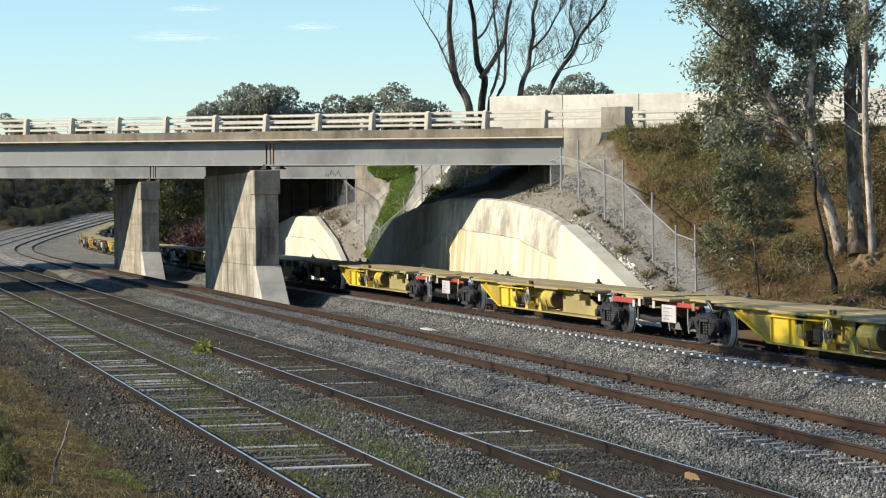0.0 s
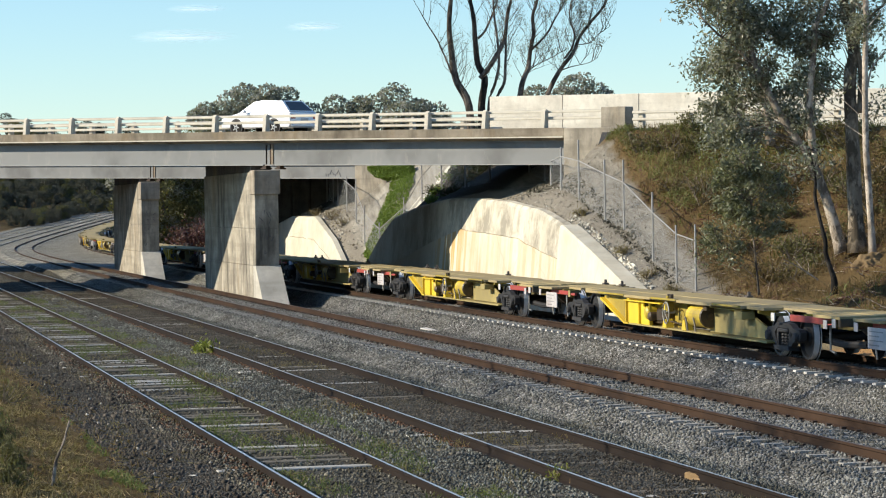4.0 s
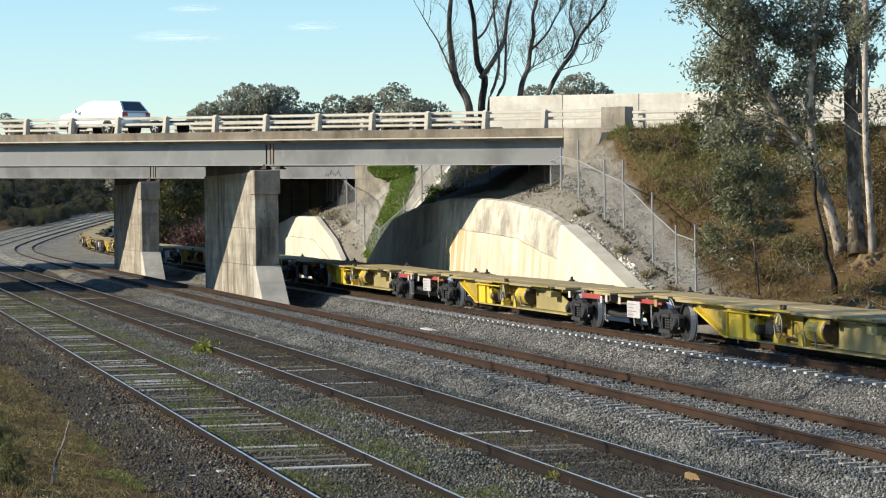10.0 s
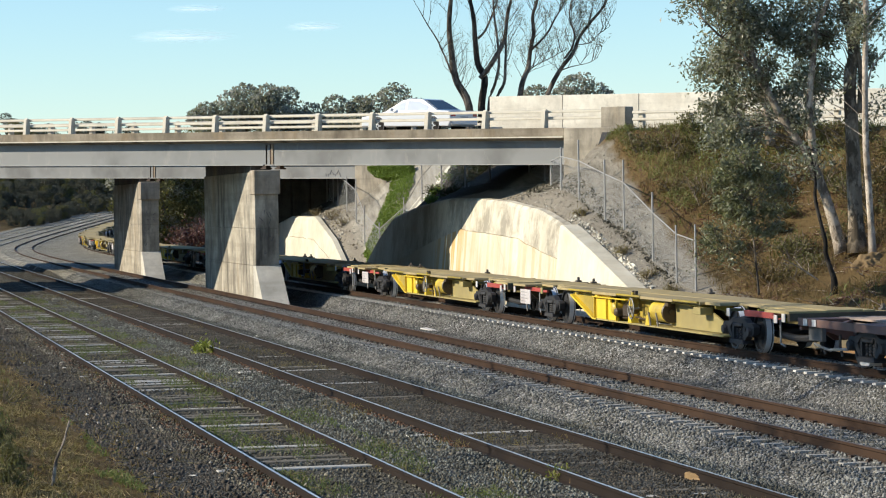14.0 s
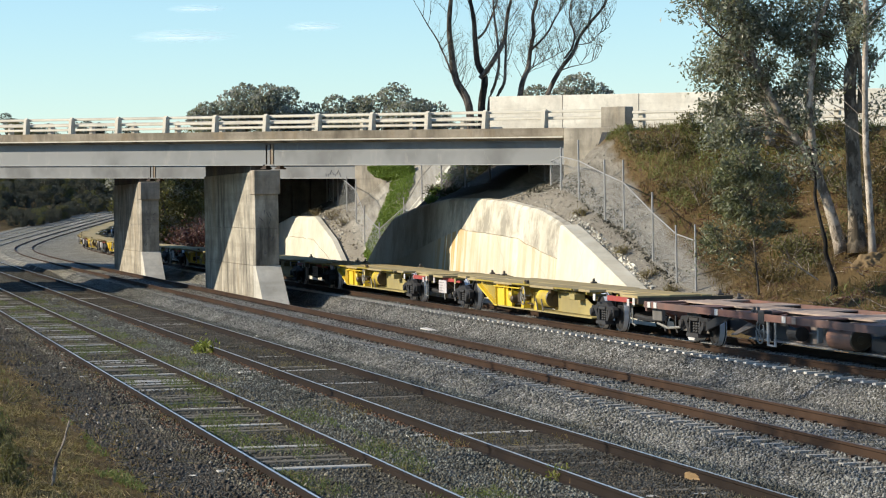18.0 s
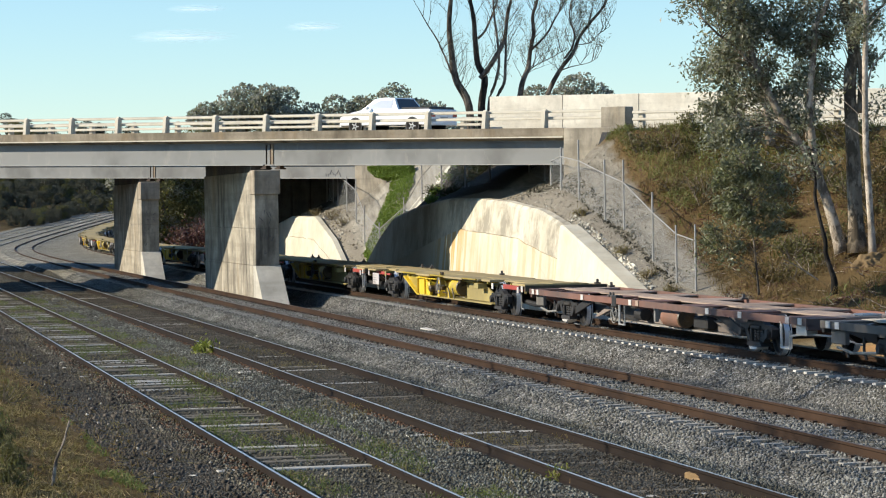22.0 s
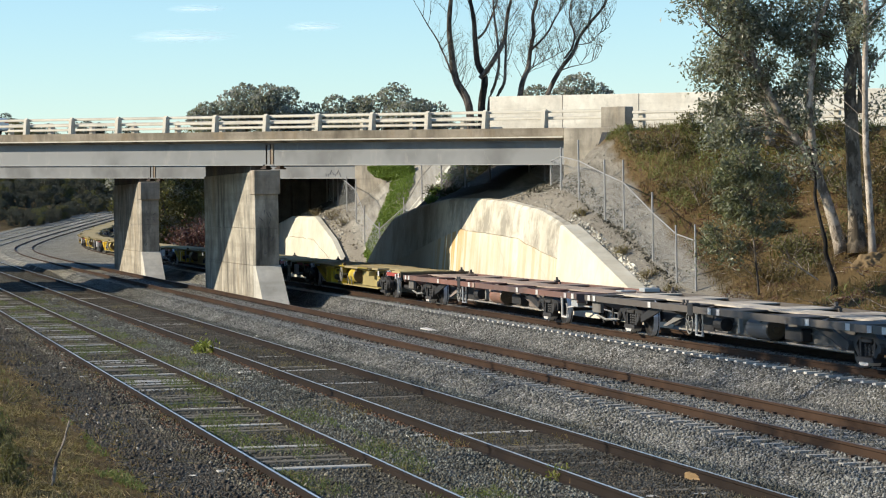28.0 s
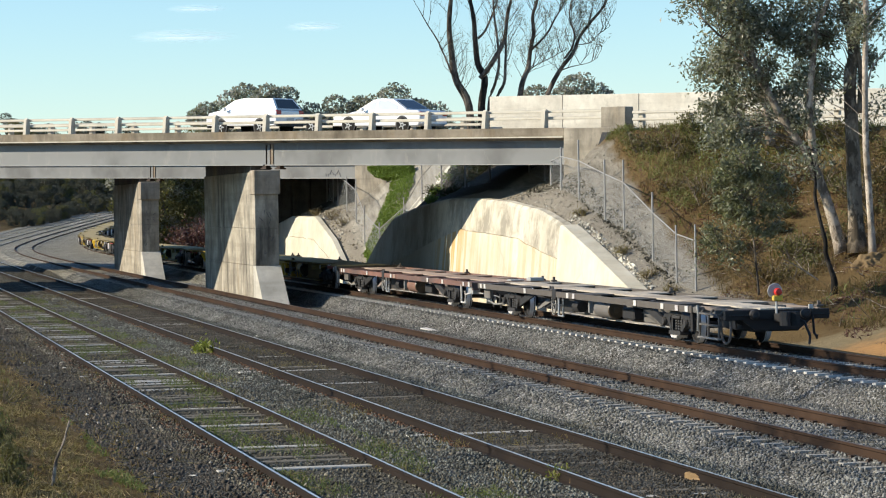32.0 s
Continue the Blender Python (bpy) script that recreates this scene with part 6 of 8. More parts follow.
def guard_rail(s0, s1, n, shift=0.0):
    root = thing("guard_rail", "weathered cream guard rail on square posts", "guard rail", Matrix.Translation((shift, 0, 0)) @ BRIDGE_AT, "road guard rails")
    s = s0
    while s <= s1:
        bm = bmesh.new()
        box(bm, s - 0.09, s + 0.09, n - 0.09, n + 0.09, 5.2, 6.72, 0.01)
        part("railing_post", bm, M["railing"], root)
        s += 1.92
    for z in (6.36, 6.60):
        bm = bmesh.new()
        prism(bm, [(n - 0.17, z), (n - 0.19, z + 0.03), (n - 0.17, z + 0.09), (n - 0.10, z + 0.10), (n - 0.09, z + 0.02)], s0 - 0.3, s1 + 0.3, "x")
        part("rail_beam", bm, M["railing"], root)


guard_rail(16.75, 50.0, 0.25)
guard_rail(-60.0, LEFT - 1.8, 0.25)



def mesh_wire_mat():
    """Chain link: a see-through sheet with a fine lattice of wires."""
    k = Mat("chain_link_wire", 0.6)
    k.color((0.33, 0.33, 0.32))
    tr = k.t.nodes.new("ShaderNodeBsdfTransparent")
    mx = k.t.nodes.new("ShaderNodeMixShader")
    xs, zs = k.axis(0), k.axis(2)
    a = k.math("FRACT", k.math("MULTIPLY", k.math("ADD", xs, zs), 16.0), 0)
    b = k.math("FRACT", k.math("MULTIPLY", k.math("SUBTRACT", xs, zs), 16.0), 0)
    hit = k.math("MAXIMUM", k.math("LESS_THAN", a, 0.09), k.math("LESS_THAN", b, 0.09))
    out = k.t.nodes["Material Output"]
    k.t.links.new(hit, mx.inputs[0])
    k.t.links.new(tr.outputs[0], mx.inputs[1])
    k.t.links.new(k.b.outputs[0], mx.inputs[2])
    k.t.links.new(mx.outputs[0], out.inputs["Surface"])
    return k.m


M["wire"] = mesh_wire_mat()


def fence(points, height, label):
    """Posts on the slope, a top pipe from post to post and wire between them."""
    root = thing("wire_fence", label, "fence", None, "wire fences at the bridge")
    points = [p if len(p) == 4 else (*p, height) for p in points]
    for x, y, z, h in points:
        bm = bmesh.new()
        tube(bm, [(x, y, z - 0.4), (x, y, z + h * (1.0 + 0.12 * math.sin(x * 7)))], 0.032, 8)
        part("fence_post", bm, M["galv_dull"], root)
    for (x0, y0, z0, h0), (x1, y1, z1, h1) in zip(points, points[1:]):
        bm = bmesh.new()
        tube(bm, [(x0, y0, z0 + h0 - 0.5), (x1, y1, z1 + h1 - 0.5)], 0.019, 6)
        part("top_pipe", bm, M["galv_dull"], root)
        bm = bmesh.new()
        vs = [bm.verts.new(c) for c in ((x0, y0, z0), (x1, y1, z1), (x1, y1, z1 + h1 - 0.5), (x0, y0, z0 + h0 - 0.5))]
        bm.faces.new(vs)
        part("wire_mesh", bm, M["wire"], root, "chain-link wire")
    return root


def hz(x, y):
    return max(hill(x, y), -0.5)


FENCE_A = [(-100.9, 25.6), (-98.2, 25.5), (-95.0, 24.9), (-91.7, 24.4), (-89.6, 24.45), (-86.6, 24.5), (-85.1, 24.7), (-81.6, 24.6), (-79.2, 24.6), (-78.1, 24.85)]
fence([(x, y, hz(x, y), min(2.0, 1.2 + max(0.0, (x + 97.0) * 0.085))) for x, y in FENCE_A], 2.0, "chain-link fence climbing the slope to the bridge")
FENCE_B = [(-143.5, 25.4), (-140.5, 25.2), (-137.5, 24.9), (-134.0, 24.7), (-131.0, 24.6), (-128.4, 24.5), (-125.8, 24.7), (-122.5, 25.2), (-118.5, 25.2), (-114.5, 25.2), (-110.0, 25.2), (-106.0, 25.3)]
fence([(x, y, hz(x, y)) for x, y in FENCE_B], 2.0, "galvanised wire fence below the far bridge")


# ---- plants ----
def leaf_mat(name, lo, hi, rough=0.55):
    k = Mat(name, rough)
    k.color(k.mix(k.island(), lo, hi))
    k.b.inputs["Specular IOR Level"].default_value = 0.35
    tl = k.t.nodes.new("ShaderNodeBsdfTranslucent")
    tl.inputs["Color"].default_value = (hi[0] * 1.2, hi[1] * 1.3, hi[2] * 0.8, 1)
    mx = k.t.nodes.new("ShaderNodeMixShader")
    mx.inputs[0].default_value = 0.25
    k.t.links.new(k.b.outputs[0], mx.inputs[1])
    k.t.links.new(tl.outputs[0], mx.inputs[2])
    k.t.links.new(mx.outputs[0], k.t.nodes["Material Output"].inputs["Surface"])
    return k.m


def bark_mat(name, lo, hi, grain=0.15):
    k = Mat(name, 0.9)
    c = k.mix(k.noise(5.0, 7, 0.7, k.scaled(1, 1, grain)), lo, hi)
    p = k.ramp(k.noise(2.2, 5, 0.65, k.scaled(1, 1, 0.6)), [(0.44, 0.0), (0.54, 1.0)])
    flake = k.ramp(k.noise(2.6, 6, 0.75, k.scaled(1, 1, 0.5)), [(0.52, 0.0), (0.60, 1.0)])
    k.color(k.mix(k.math("MULTIPLY", flake, 0.7), k.mix(k.math("MULTIPLY", p, 0.75), c, tuple(v * 0.45 for v in lo)), tuple(min(0.8, v * 1.25) for v in hi)))
    k.bump(k.noise(9.0, 6, 0.7, k.scaled(1, 1, grain)), 0.8, 0.04)
    return k.m


M["leaf_grey"] = leaf_mat("grey_green_gum_leaf", (0.034, 0.037, 0.024), (0.345, 0.34, 0.26), 0.36)
M["leaf_young"] = leaf_mat("dull_green_young_leaf", (0.035, 0.037, 0.017), (0.27, 0.268, 0.165), 0.36)
# paler, greyer leaf: distance haze is put into the colour
M["leaf_far"] = leaf_mat("hazed_gum_foliage", (0.16, 0.16, 0.138), (0.33, 0.32, 0.275), 0.7)
M["leaf_olive"] = leaf_mat("olive_scrub_leaf", (0.055, 0.052, 0.02), (0.165, 0.15, 0.055))
M["leaf_green"] = leaf_mat("fresh_green_creeper_leaf", (0.06, 0.098, 0.014), (0.25, 0.33, 0.065))
# leaf colour with the shade under the bridge painted in
M["leaf_shade"] = leaf_mat("shade_painted_leaf", (0.022, 0.026, 0.012), (0.06, 0.066, 0.028), 0.9)
M["leaf_weed"] = leaf_mat("yellow_green_weed", (0.11, 0.13, 0.02), (0.30, 0.31, 0.06))
M["leaf_wood"] = leaf_mat("dark_forest_foliage", (0.052, 0.052, 0.044), (0.108, 0.106, 0.088), 0.8)
M["grass_dry"] = leaf_mat("dry_grass_blade", (0.09, 0.072, 0.03), (0.24, 0.19, 0.085), 0.8)
M["grass_brown"] = leaf_mat("brown_bank_grass", (0.058, 0.041, 0.018), (0.185, 0.130, 0.058), 0.8)
M["grass_green"] = leaf_mat("green_grass_blade", (0.06, 0.078, 0.02), (0.16, 0.18, 0.055), 0.7)
M["grass_fresh"] = leaf_mat("fresh_bank_grass", (0.085, 0.095, 0.028), (0.23, 0.235, 0.085), 0.7)
M["grass_straw"] = leaf_mat("bleached_straw", (0.17, 0.122, 0.06), (0.40, 0.305, 0.16), 0.85)
M["grass_olive"] = leaf_mat("dull_olive_weed", (0.06, 0.056, 0.024), (0.17, 0.15, 0.065), 0.8)
M["shrub_red"] = leaf_mat("russet_shrub", (0.065, 0.030, 0.026), (0.13, 0.058, 0.048))
M["bark_pale"] = bark_mat("pale_gum_bark", (0.165, 0.122, 0.085), (0.50, 0.415, 0.32))
M["bark_white"] = bark_mat("smooth_white_gum_bark", (0.24, 0.185, 0.135), (0.60, 0.51, 0.41), 0.5)
M["bark_grey"] = bark_mat("grey_brown_bark", (0.105, 0.082, 0.056), (0.34, 0.275, 0.20))
M["bark_bare"] = bark_mat("weathered_dead_bark", (0.08, 0.064, 0.050), (0.23, 0.19, 0.15))
M["bark_dark"] = bark_mat("dull_forest_bark", (0.07, 0.058, 0.048), (0.17, 0.145, 0.12))
M["bark_burnt"] = bark_mat("charred_bark", (0.02, 0.018, 0.016), (0.07, 0.06, 0.05))


def blades(spots, size, ratio, droop, rng, bend=0.0):
    """Many small leaves: a quad each, about the spots, hanging by droop (0 flat all ways, 1 down)."""
    n = len(spots)
    c = np.array(spots)
    d = rng.normal(size=(n, 3))
    d[:, 2] = d[:, 2] * (1 - droop) - droop * 1.3
    d /= np.linalg.norm(d, axis=1)[:, None]
    e = np.cross(d, rng.normal(size=(n, 3)))
    e /= np.linalg.norm(e, axis=1)[:, None]
    L = size * rng.uniform(0.6, 1.3, n)[:, None]
    W = L * ratio
    a = c - d * L * 0.5
    b = c + d * L * 0.5
    m = c + np.cross(d, e) * L * 0.12
    v = np.stack([a, m - e * W * 0.5, b, m + e * W * 0.5], 1).reshape(-1, 3)
    return v


def leaf_mesh(name, verts, material):
    n = len(verts) // 4
    me = bpy.data.meshes.new(name)
    me.vertices.add(len(verts))
    me.vertices.foreach_set("co", np.asarray(verts, dtype=np.float32).ravel())
    me.loops.add(n * 4)
    me.loops.foreach_set("vertex_index", np.arange(n * 4, dtype=np.int32))
    me.polygons.add(n)
    me.polygons.foreach_set("loop_start", np.arange(0, n * 4, 4, dtype=np.int32))
    me.polygons.foreach_set("loop_total", np.full(n, 4, dtype=np.int32))
    me.update(calc_edges=True)
    me.materials.append(material)
    return me


def twig_out(bm, p, d, length, r, depth, rng, tips, up=0.15, split=3, thin=0.6, keep=0.5):
    """One limb with its side shoots; collects the places of its tips."""
    pts, q = [Vector(p)], Vector(d).normalized()
    n = 4
    for i in range(n):
        q = (q + Vector(rng.normal(size=3)) * 0.16 + Vector((0, 0, up * 0.35))).normalized()
        pts.append(pts[-1] + q * length / n)
    tube(bm, pts, [r * (1 - (1 - thin) * i / n) for i in range(n + 1)], 5 if r < 0.05 else 7, False)
    if depth == 0:
        tips.extend(pts[1:])
        return
    for k in range(split):
        at = pts[1 + int(rng.integers(1, n))] if k < split - 1 else pts[-1]
        ang = rng.normal(size=3)
        nd = (q * 0.9 + Vector(ang) * 0.55 + Vector((0, 0, up))).normalized()
        twig_out(bm, at, nd, length * rng.uniform(0.55, 0.8), r * thin * rng.uniform(0.6, 0.9), depth - 1, rng, tips, up, split, thin)


def clumps(tips, count, spread, rng):
    t = np.array([tuple(p) for p in tips])
    pick = rng.integers(0, len(t), count)
    return t[pick] + rng.normal(size=(count, 3)) * spread


def limb(bm, pts, r0, r1, sides=9):
    n = len(pts)
    # smooth the given line a little
    fine, rad = [], []
    for i in range(n - 1):
        p0, p1 = Vector(pts[i]), Vector(pts[i + 1])
        a = Vector(pts[i - 1]) if i else p0
        b = Vector(pts[i + 2]) if i + 2 < n else p1
        for k in range(4):
            t = k / 4
            h = p0 * (2 * t**3 - 3 * t**2 + 1) + p1 * (3 * t**2 - 2 * t**3) + (p1 - a) * 0.5 * (t**3 - 2 * t**2 + t) + (b - p0) * 0.5 * (t**3 - t**2)
            fine.append(h)
            rad.append(r0 + (r1 - r0) * (i + t) / (n - 1))
    fine.append(Vector(pts[-1]))
    rad.append(r1)
    tube(bm, fine, rad, sides)
    return fine


def hung_crown(root, line, boxes, per, bark, leaf, rng, size=0.15, ratio=0.38, droop=0.55, clump=1.0, twig=0.030):
    """Leaf clumps held on thin boughs that leave the trunk below them. boxes: (low corner, high corner, clumps)."""
    spots = []
    for lo, hi, n in boxes:
        for k in range(n):
            c = Vector([rng.uniform(a, b) for a, b in zip(lo, hi)])
            lower = [p for p in line if p.z < c.z - 0.3] or line[:1]
            start = min(lower, key=lambda p: (p - c).length + 0.6 * abs(p.z - c.z + 1.2))
            bm = bmesh.new()
            mid = start.lerp(c, 0.5) + Vector((rng.uniform(-0.35, 0.35), rng.uniform(-0.35, 0.35), rng.uniform(-0.1, 0.4)))
            limb(bm, [start, mid, c], twig, twig * 0.35, 5)
            # two or three side shoots, each with its own hanging spray
            reach = rng.uniform(0.30, 0.60) * clump
            for j in range(3):
                tip = c + Vector(rng.normal(size=3)).normalized() * reach * rng.uniform(0.5, 1.1)
                tube(bm, [mid.lerp(c, 0.6), c.lerp(tip, 0.4) + Vector((0, 0, 0.06)), tip], [0.012, 0.009, 0.005], 4, False)
                m = int(per * rng.uniform(0.5, 1.2))
                p = rng.normal(size=(m, 3)) * reach * np.array([0.42, 0.42, 0.36])
                p[:, 2] -= np.abs(rng.normal(size=m)) * reach * 0.30
                spots.append(np.array(tip) + p)
            part("bough", bm, M[bark], root)
    v = blades(np.concatenate(spots), size, ratio, droop, rng)
    part("crown", leaf_mesh("crown", v, M[leaf]), None, root, "drooping grey-green leaves")


def gum_tree(label, trunk, r0, r1, bark, leaf_count, seed, boxes, stems=(), leaf="leaf_grey", size=0.15, clump=1.0):
    """A gum: a tapered, slightly uneven trunk, further stems that fork from it, and sprays of leaves on boughs."""
    rng = np.random.default_rng(seed)
    root = thing("gum_tree", label, "tree", None, "gum trees on the bank")
    bm = bmesh.new()
    line = limb(bm, trunk, r0, r1, 12)
    for v in bm.verts:
        k = 1.0 + 0.14 * noise.noise(v.co * 1.7) + 0.06 * noise.noise(v.co * 6.0)
        c = min(line, key=lambda p: (p - v.co).length)
        v.co = c + (v.co - c) * k * (1.0 + 0.35 * max(0.0, 1.0 - (v.co.z - line[0].z) / 0.8))
    part("trunk", bm, M[bark], root, smooth=True)
    for pts, a, b in stems:
        bm = bmesh.new()
        line = line + limb(bm, pts, a, b, 9)
        part("stem", bm, M[bark], root, smooth=True)
    hung_crown(root, line, boxes, leaf_count, bark, leaf, rng, size, clump=clump, twig=0.017 if r0 > 0.06 else 0.009)
    return root


gum_tree("leaning pale-barked gum tree with drooping foliage", [(-75.60, 28.49, 1.68), (-75.68, 28.14, 3.03), (-75.76, 27.85, 3.85), (-75.84, 27.57, 4.53), (-75.92, 27.27, 4.97), (-76.00, 26.61, 6.05), (-76.08, 26.09, 7.13), (-76.16, 25.94, 7.97), (-76.24, 25.64, 8.92), (-76.32, 25.46, 9.86)], 0.17, 0.07, "bark_pale", 96, seed=3, boxes=[((-78.1, 24.1, 8.7), (-75.6, 25.8, 10.0), 12), ((-78.0, 25.1, 7.2), (-75.7, 26.2, 8.6), 11), ((-78.0, 25.1, 6.3), (-75.7, 26.2, 7.4), 9), ((-78.1, 25.3, 8.4), (-75.6, 27.6, 10.0), 13), ((-77.9, 25.4, 7.1), (-75.4, 27.5, 8.4), 13), ((-77.7, 25.7, 5.9), (-75.6, 27.4, 7.0), 6), ((-77.3, 24.9, 5.1), (-75.6, 26.1, 6.2), 9), ((-76.9, 24.9, 4.6), (-75.6, 26.1, 5.5), 6)],
         stems=[([(-75.40, 27.59, 4.09), (-75.40, 27.54, 5.18), (-75.40, 27.50, 6.13), (-75.40, 27.64, 7.49), (-75.40, 27.70, 8.21), (-75.40, 28.04, 8.78), (-75.40, 28.36, 9.62)], 0.12, 0.06), ([(-76.10, 26.10, 7.13), (-76.10, 25.86, 7.30), (-76.10, 25.52, 7.66), (-76.10, 24.98, 8.05), (-76.10, 24.48, 8.54)], 0.06, 0.025)])
gum_tree("tall straight gum tree with grey bark", [(-75.40, 28.88, 1.67), (-75.40, 28.81, 3.59), (-75.40, 28.79, 4.81), (-75.40, 28.73, 6.61), (-75.40, 28.85, 7.42), (-75.40, 28.69, 8.39), (-75.40, 28.53, 9.22), (-75.40, 28.37, 10.11)], 0.24, 0.10, "bark_grey", 88, seed=5, boxes=[((-77.6, 27.0, 8.5), (-75.3, 28.8, 10.0), 9), ((-77.5, 27.2, 7.2), (-75.4, 28.7, 8.5), 8), ((-77.3, 27.0, 6.1), (-75.6, 28.6, 7.2), 5), ((-76.7, 26.8, 5.3), (-75.4, 28.1, 6.2), 3), ((-76.6, 28.0, 8.3), (-74.2, 30.2, 10.2), 7), ((-76.4, 28.2, 6.9), (-74.2, 30.0, 8.2), 4)],
         stems=[([(-75.30, 28.97, 5.70), (-75.30, 29.04, 6.72), (-75.30, 28.95, 7.48), (-75.30, 28.84, 8.38), (-75.30, 28.80, 9.29)], 0.09, 0.07), ([(-75.40, 28.89, 7.99), (-75.40, 29.10, 8.29), (-75.40, 29.47, 8.56), (-75.40, 29.91, 8.89)], 0.045, 0.015)])
gum_tree("slender pale gum tree with smooth bark", [(-74.40, 28.97, 1.51), (-74.40, 28.87, 3.58), (-74.40, 28.80, 4.96), (-74.40, 28.82, 7.14), (-74.40, 28.87, 8.32), (-74.40, 28.84, 9.38), (-74.40, 28.78, 10.35)], 0.10, 0.07, "bark_white", 70, seed=8, boxes=[((-76.2, 28.1, 8.9), (-74.7, 29.8, 10.0), 6), ((-75.9, 28.9, 5.8), (-75.0, 29.5, 6.8), 2), ((-76.1, 27.7, 5.9), (-75.2, 28.4, 6.5), 2)], stems=[([(-74.40, 28.86, 6.32), (-74.40, 28.99, 6.88), (-74.40, 29.18, 7.16), (-74.40, 29.46, 7.48)], 0.035, 0.012)])
gum_tree("thin charred sapling on the bank", [(-72.00, 26.85, 0.50), (-72.00, 26.90, 0.95), (-72.00, 26.80, 1.30), (-72.00, 26.66, 1.72), (-72.00, 26.66, 2.05), (-72.00, 26.56, 2.47), (-72.00, 26.38, 3.23), (-72.00, 26.38, 3.82), (-72.00, 26.21, 4.65)], 0.085, 0.036, "bark_burnt", 60, seed=9, boxes=[((-72.3, 26.0, 4.2), (-71.7, 26.5, 4.8), 2)])
gum_tree("bushy young gum tree on the bank", [(-70.40, 24.16, 0.70), (-70.40, 24.09, 1.55), (-70.40, 24.02, 2.29), (-70.40, 23.99, 3.01), (-70.40, 23.93, 3.76), (-70.40, 23.88, 4.37)], 0.026, 0.014, "bark_bare", 52, seed=12, boxes=[((-71.0, 22.9, 3.6), (-69.8, 24.0, 4.6), 11), ((-71.0, 23.5, 3.5), (-69.8, 24.8, 4.5), 12), ((-71.0, 22.9, 2.6), (-69.8, 24.0, 3.8), 12), ((-71.0, 23.7, 2.5), (-69.8, 24.9, 3.6), 11), ((-70.8, 22.5, 1.8), (-70.0, 23.5, 2.6), 6), ((-70.8, 24.0, 2.2), (-70.0, 24.8, 2.6), 3)], leaf="leaf_young", clump=0.62, size=0.125)
gum_tree("gum tree with forked stems behind the guard rail", [(-84.40, 29.42, 4.97), (-84.40, 29.39, 5.57), (-84.40, 29.30, 6.10), (-84.40, 29.20, 6.66), (-84.40, 29.05, 7.30)], 0.13, 0.06, "bark_pale", 60, seed=15, boxes=[((-85.6, 28.8, 6.4), (-83.2, 30.6, 7.9), 8), ((-85.2, 29.0, 5.6), (-83.6, 30.9, 6.3), 4)], stems=[([(-84.40, 30.78, 4.88), (-84.40, 30.67, 5.56), (-84.40, 30.76, 6.19), (-84.40, 30.54, 6.92)], 0.10, 0.05)])

# gums on the near bank, behind the camera's view, whose crowns shade the line
gum_tree("tall gum tree on the near bank shading the line", [(-54.5, -4.6, 0.9), (-54.2, -4.4, 4.0), (-53.6, -4.2, 8.0), (-53.4, -4.0, 11.5), (-53.2, -4.0, 14.0)], 0.13, 0.06, "bark_grey", 120, seed=17, boxes=[((-62.6, -4.8, 11.9), (-56.2, -3.4, 13.0), 13), ((-56.4, -4.8, 11.9), (-50.0, -3.4, 13.2), 21)])
gum_tree("broad gum tree on the near bank", [(-58.0, -9.0, 1.4), (-58.3, -9.2, 5.0), (-58.8, -9.0, 9.0), (-59.0, -9.0, 13.0)], 0.12, 0.04, "bark_grey", 26, seed=18, boxes=[((-63.5, -9.0, 12.6), (-55.5, -6.5, 14.8), 24), ((-60.5, -13.0, 10.0), (-54.5, -10.0, 12.4), 8)], clump=2.2)
gum_tree("gum tree with an open crown on the near bank", [(-42.0, -11.5, 1.6), (-42.2, -11.6, 5.0), (-42.0, -11.4, 9.0), (-41.8, -11.5, 12.6)], 0.11, 0.04, "bark_grey", 22, seed=19, boxes=[((-43.0, -12.5, 10.8), (-34.5, -9.6, 13.6), 15)], clump=2.2)


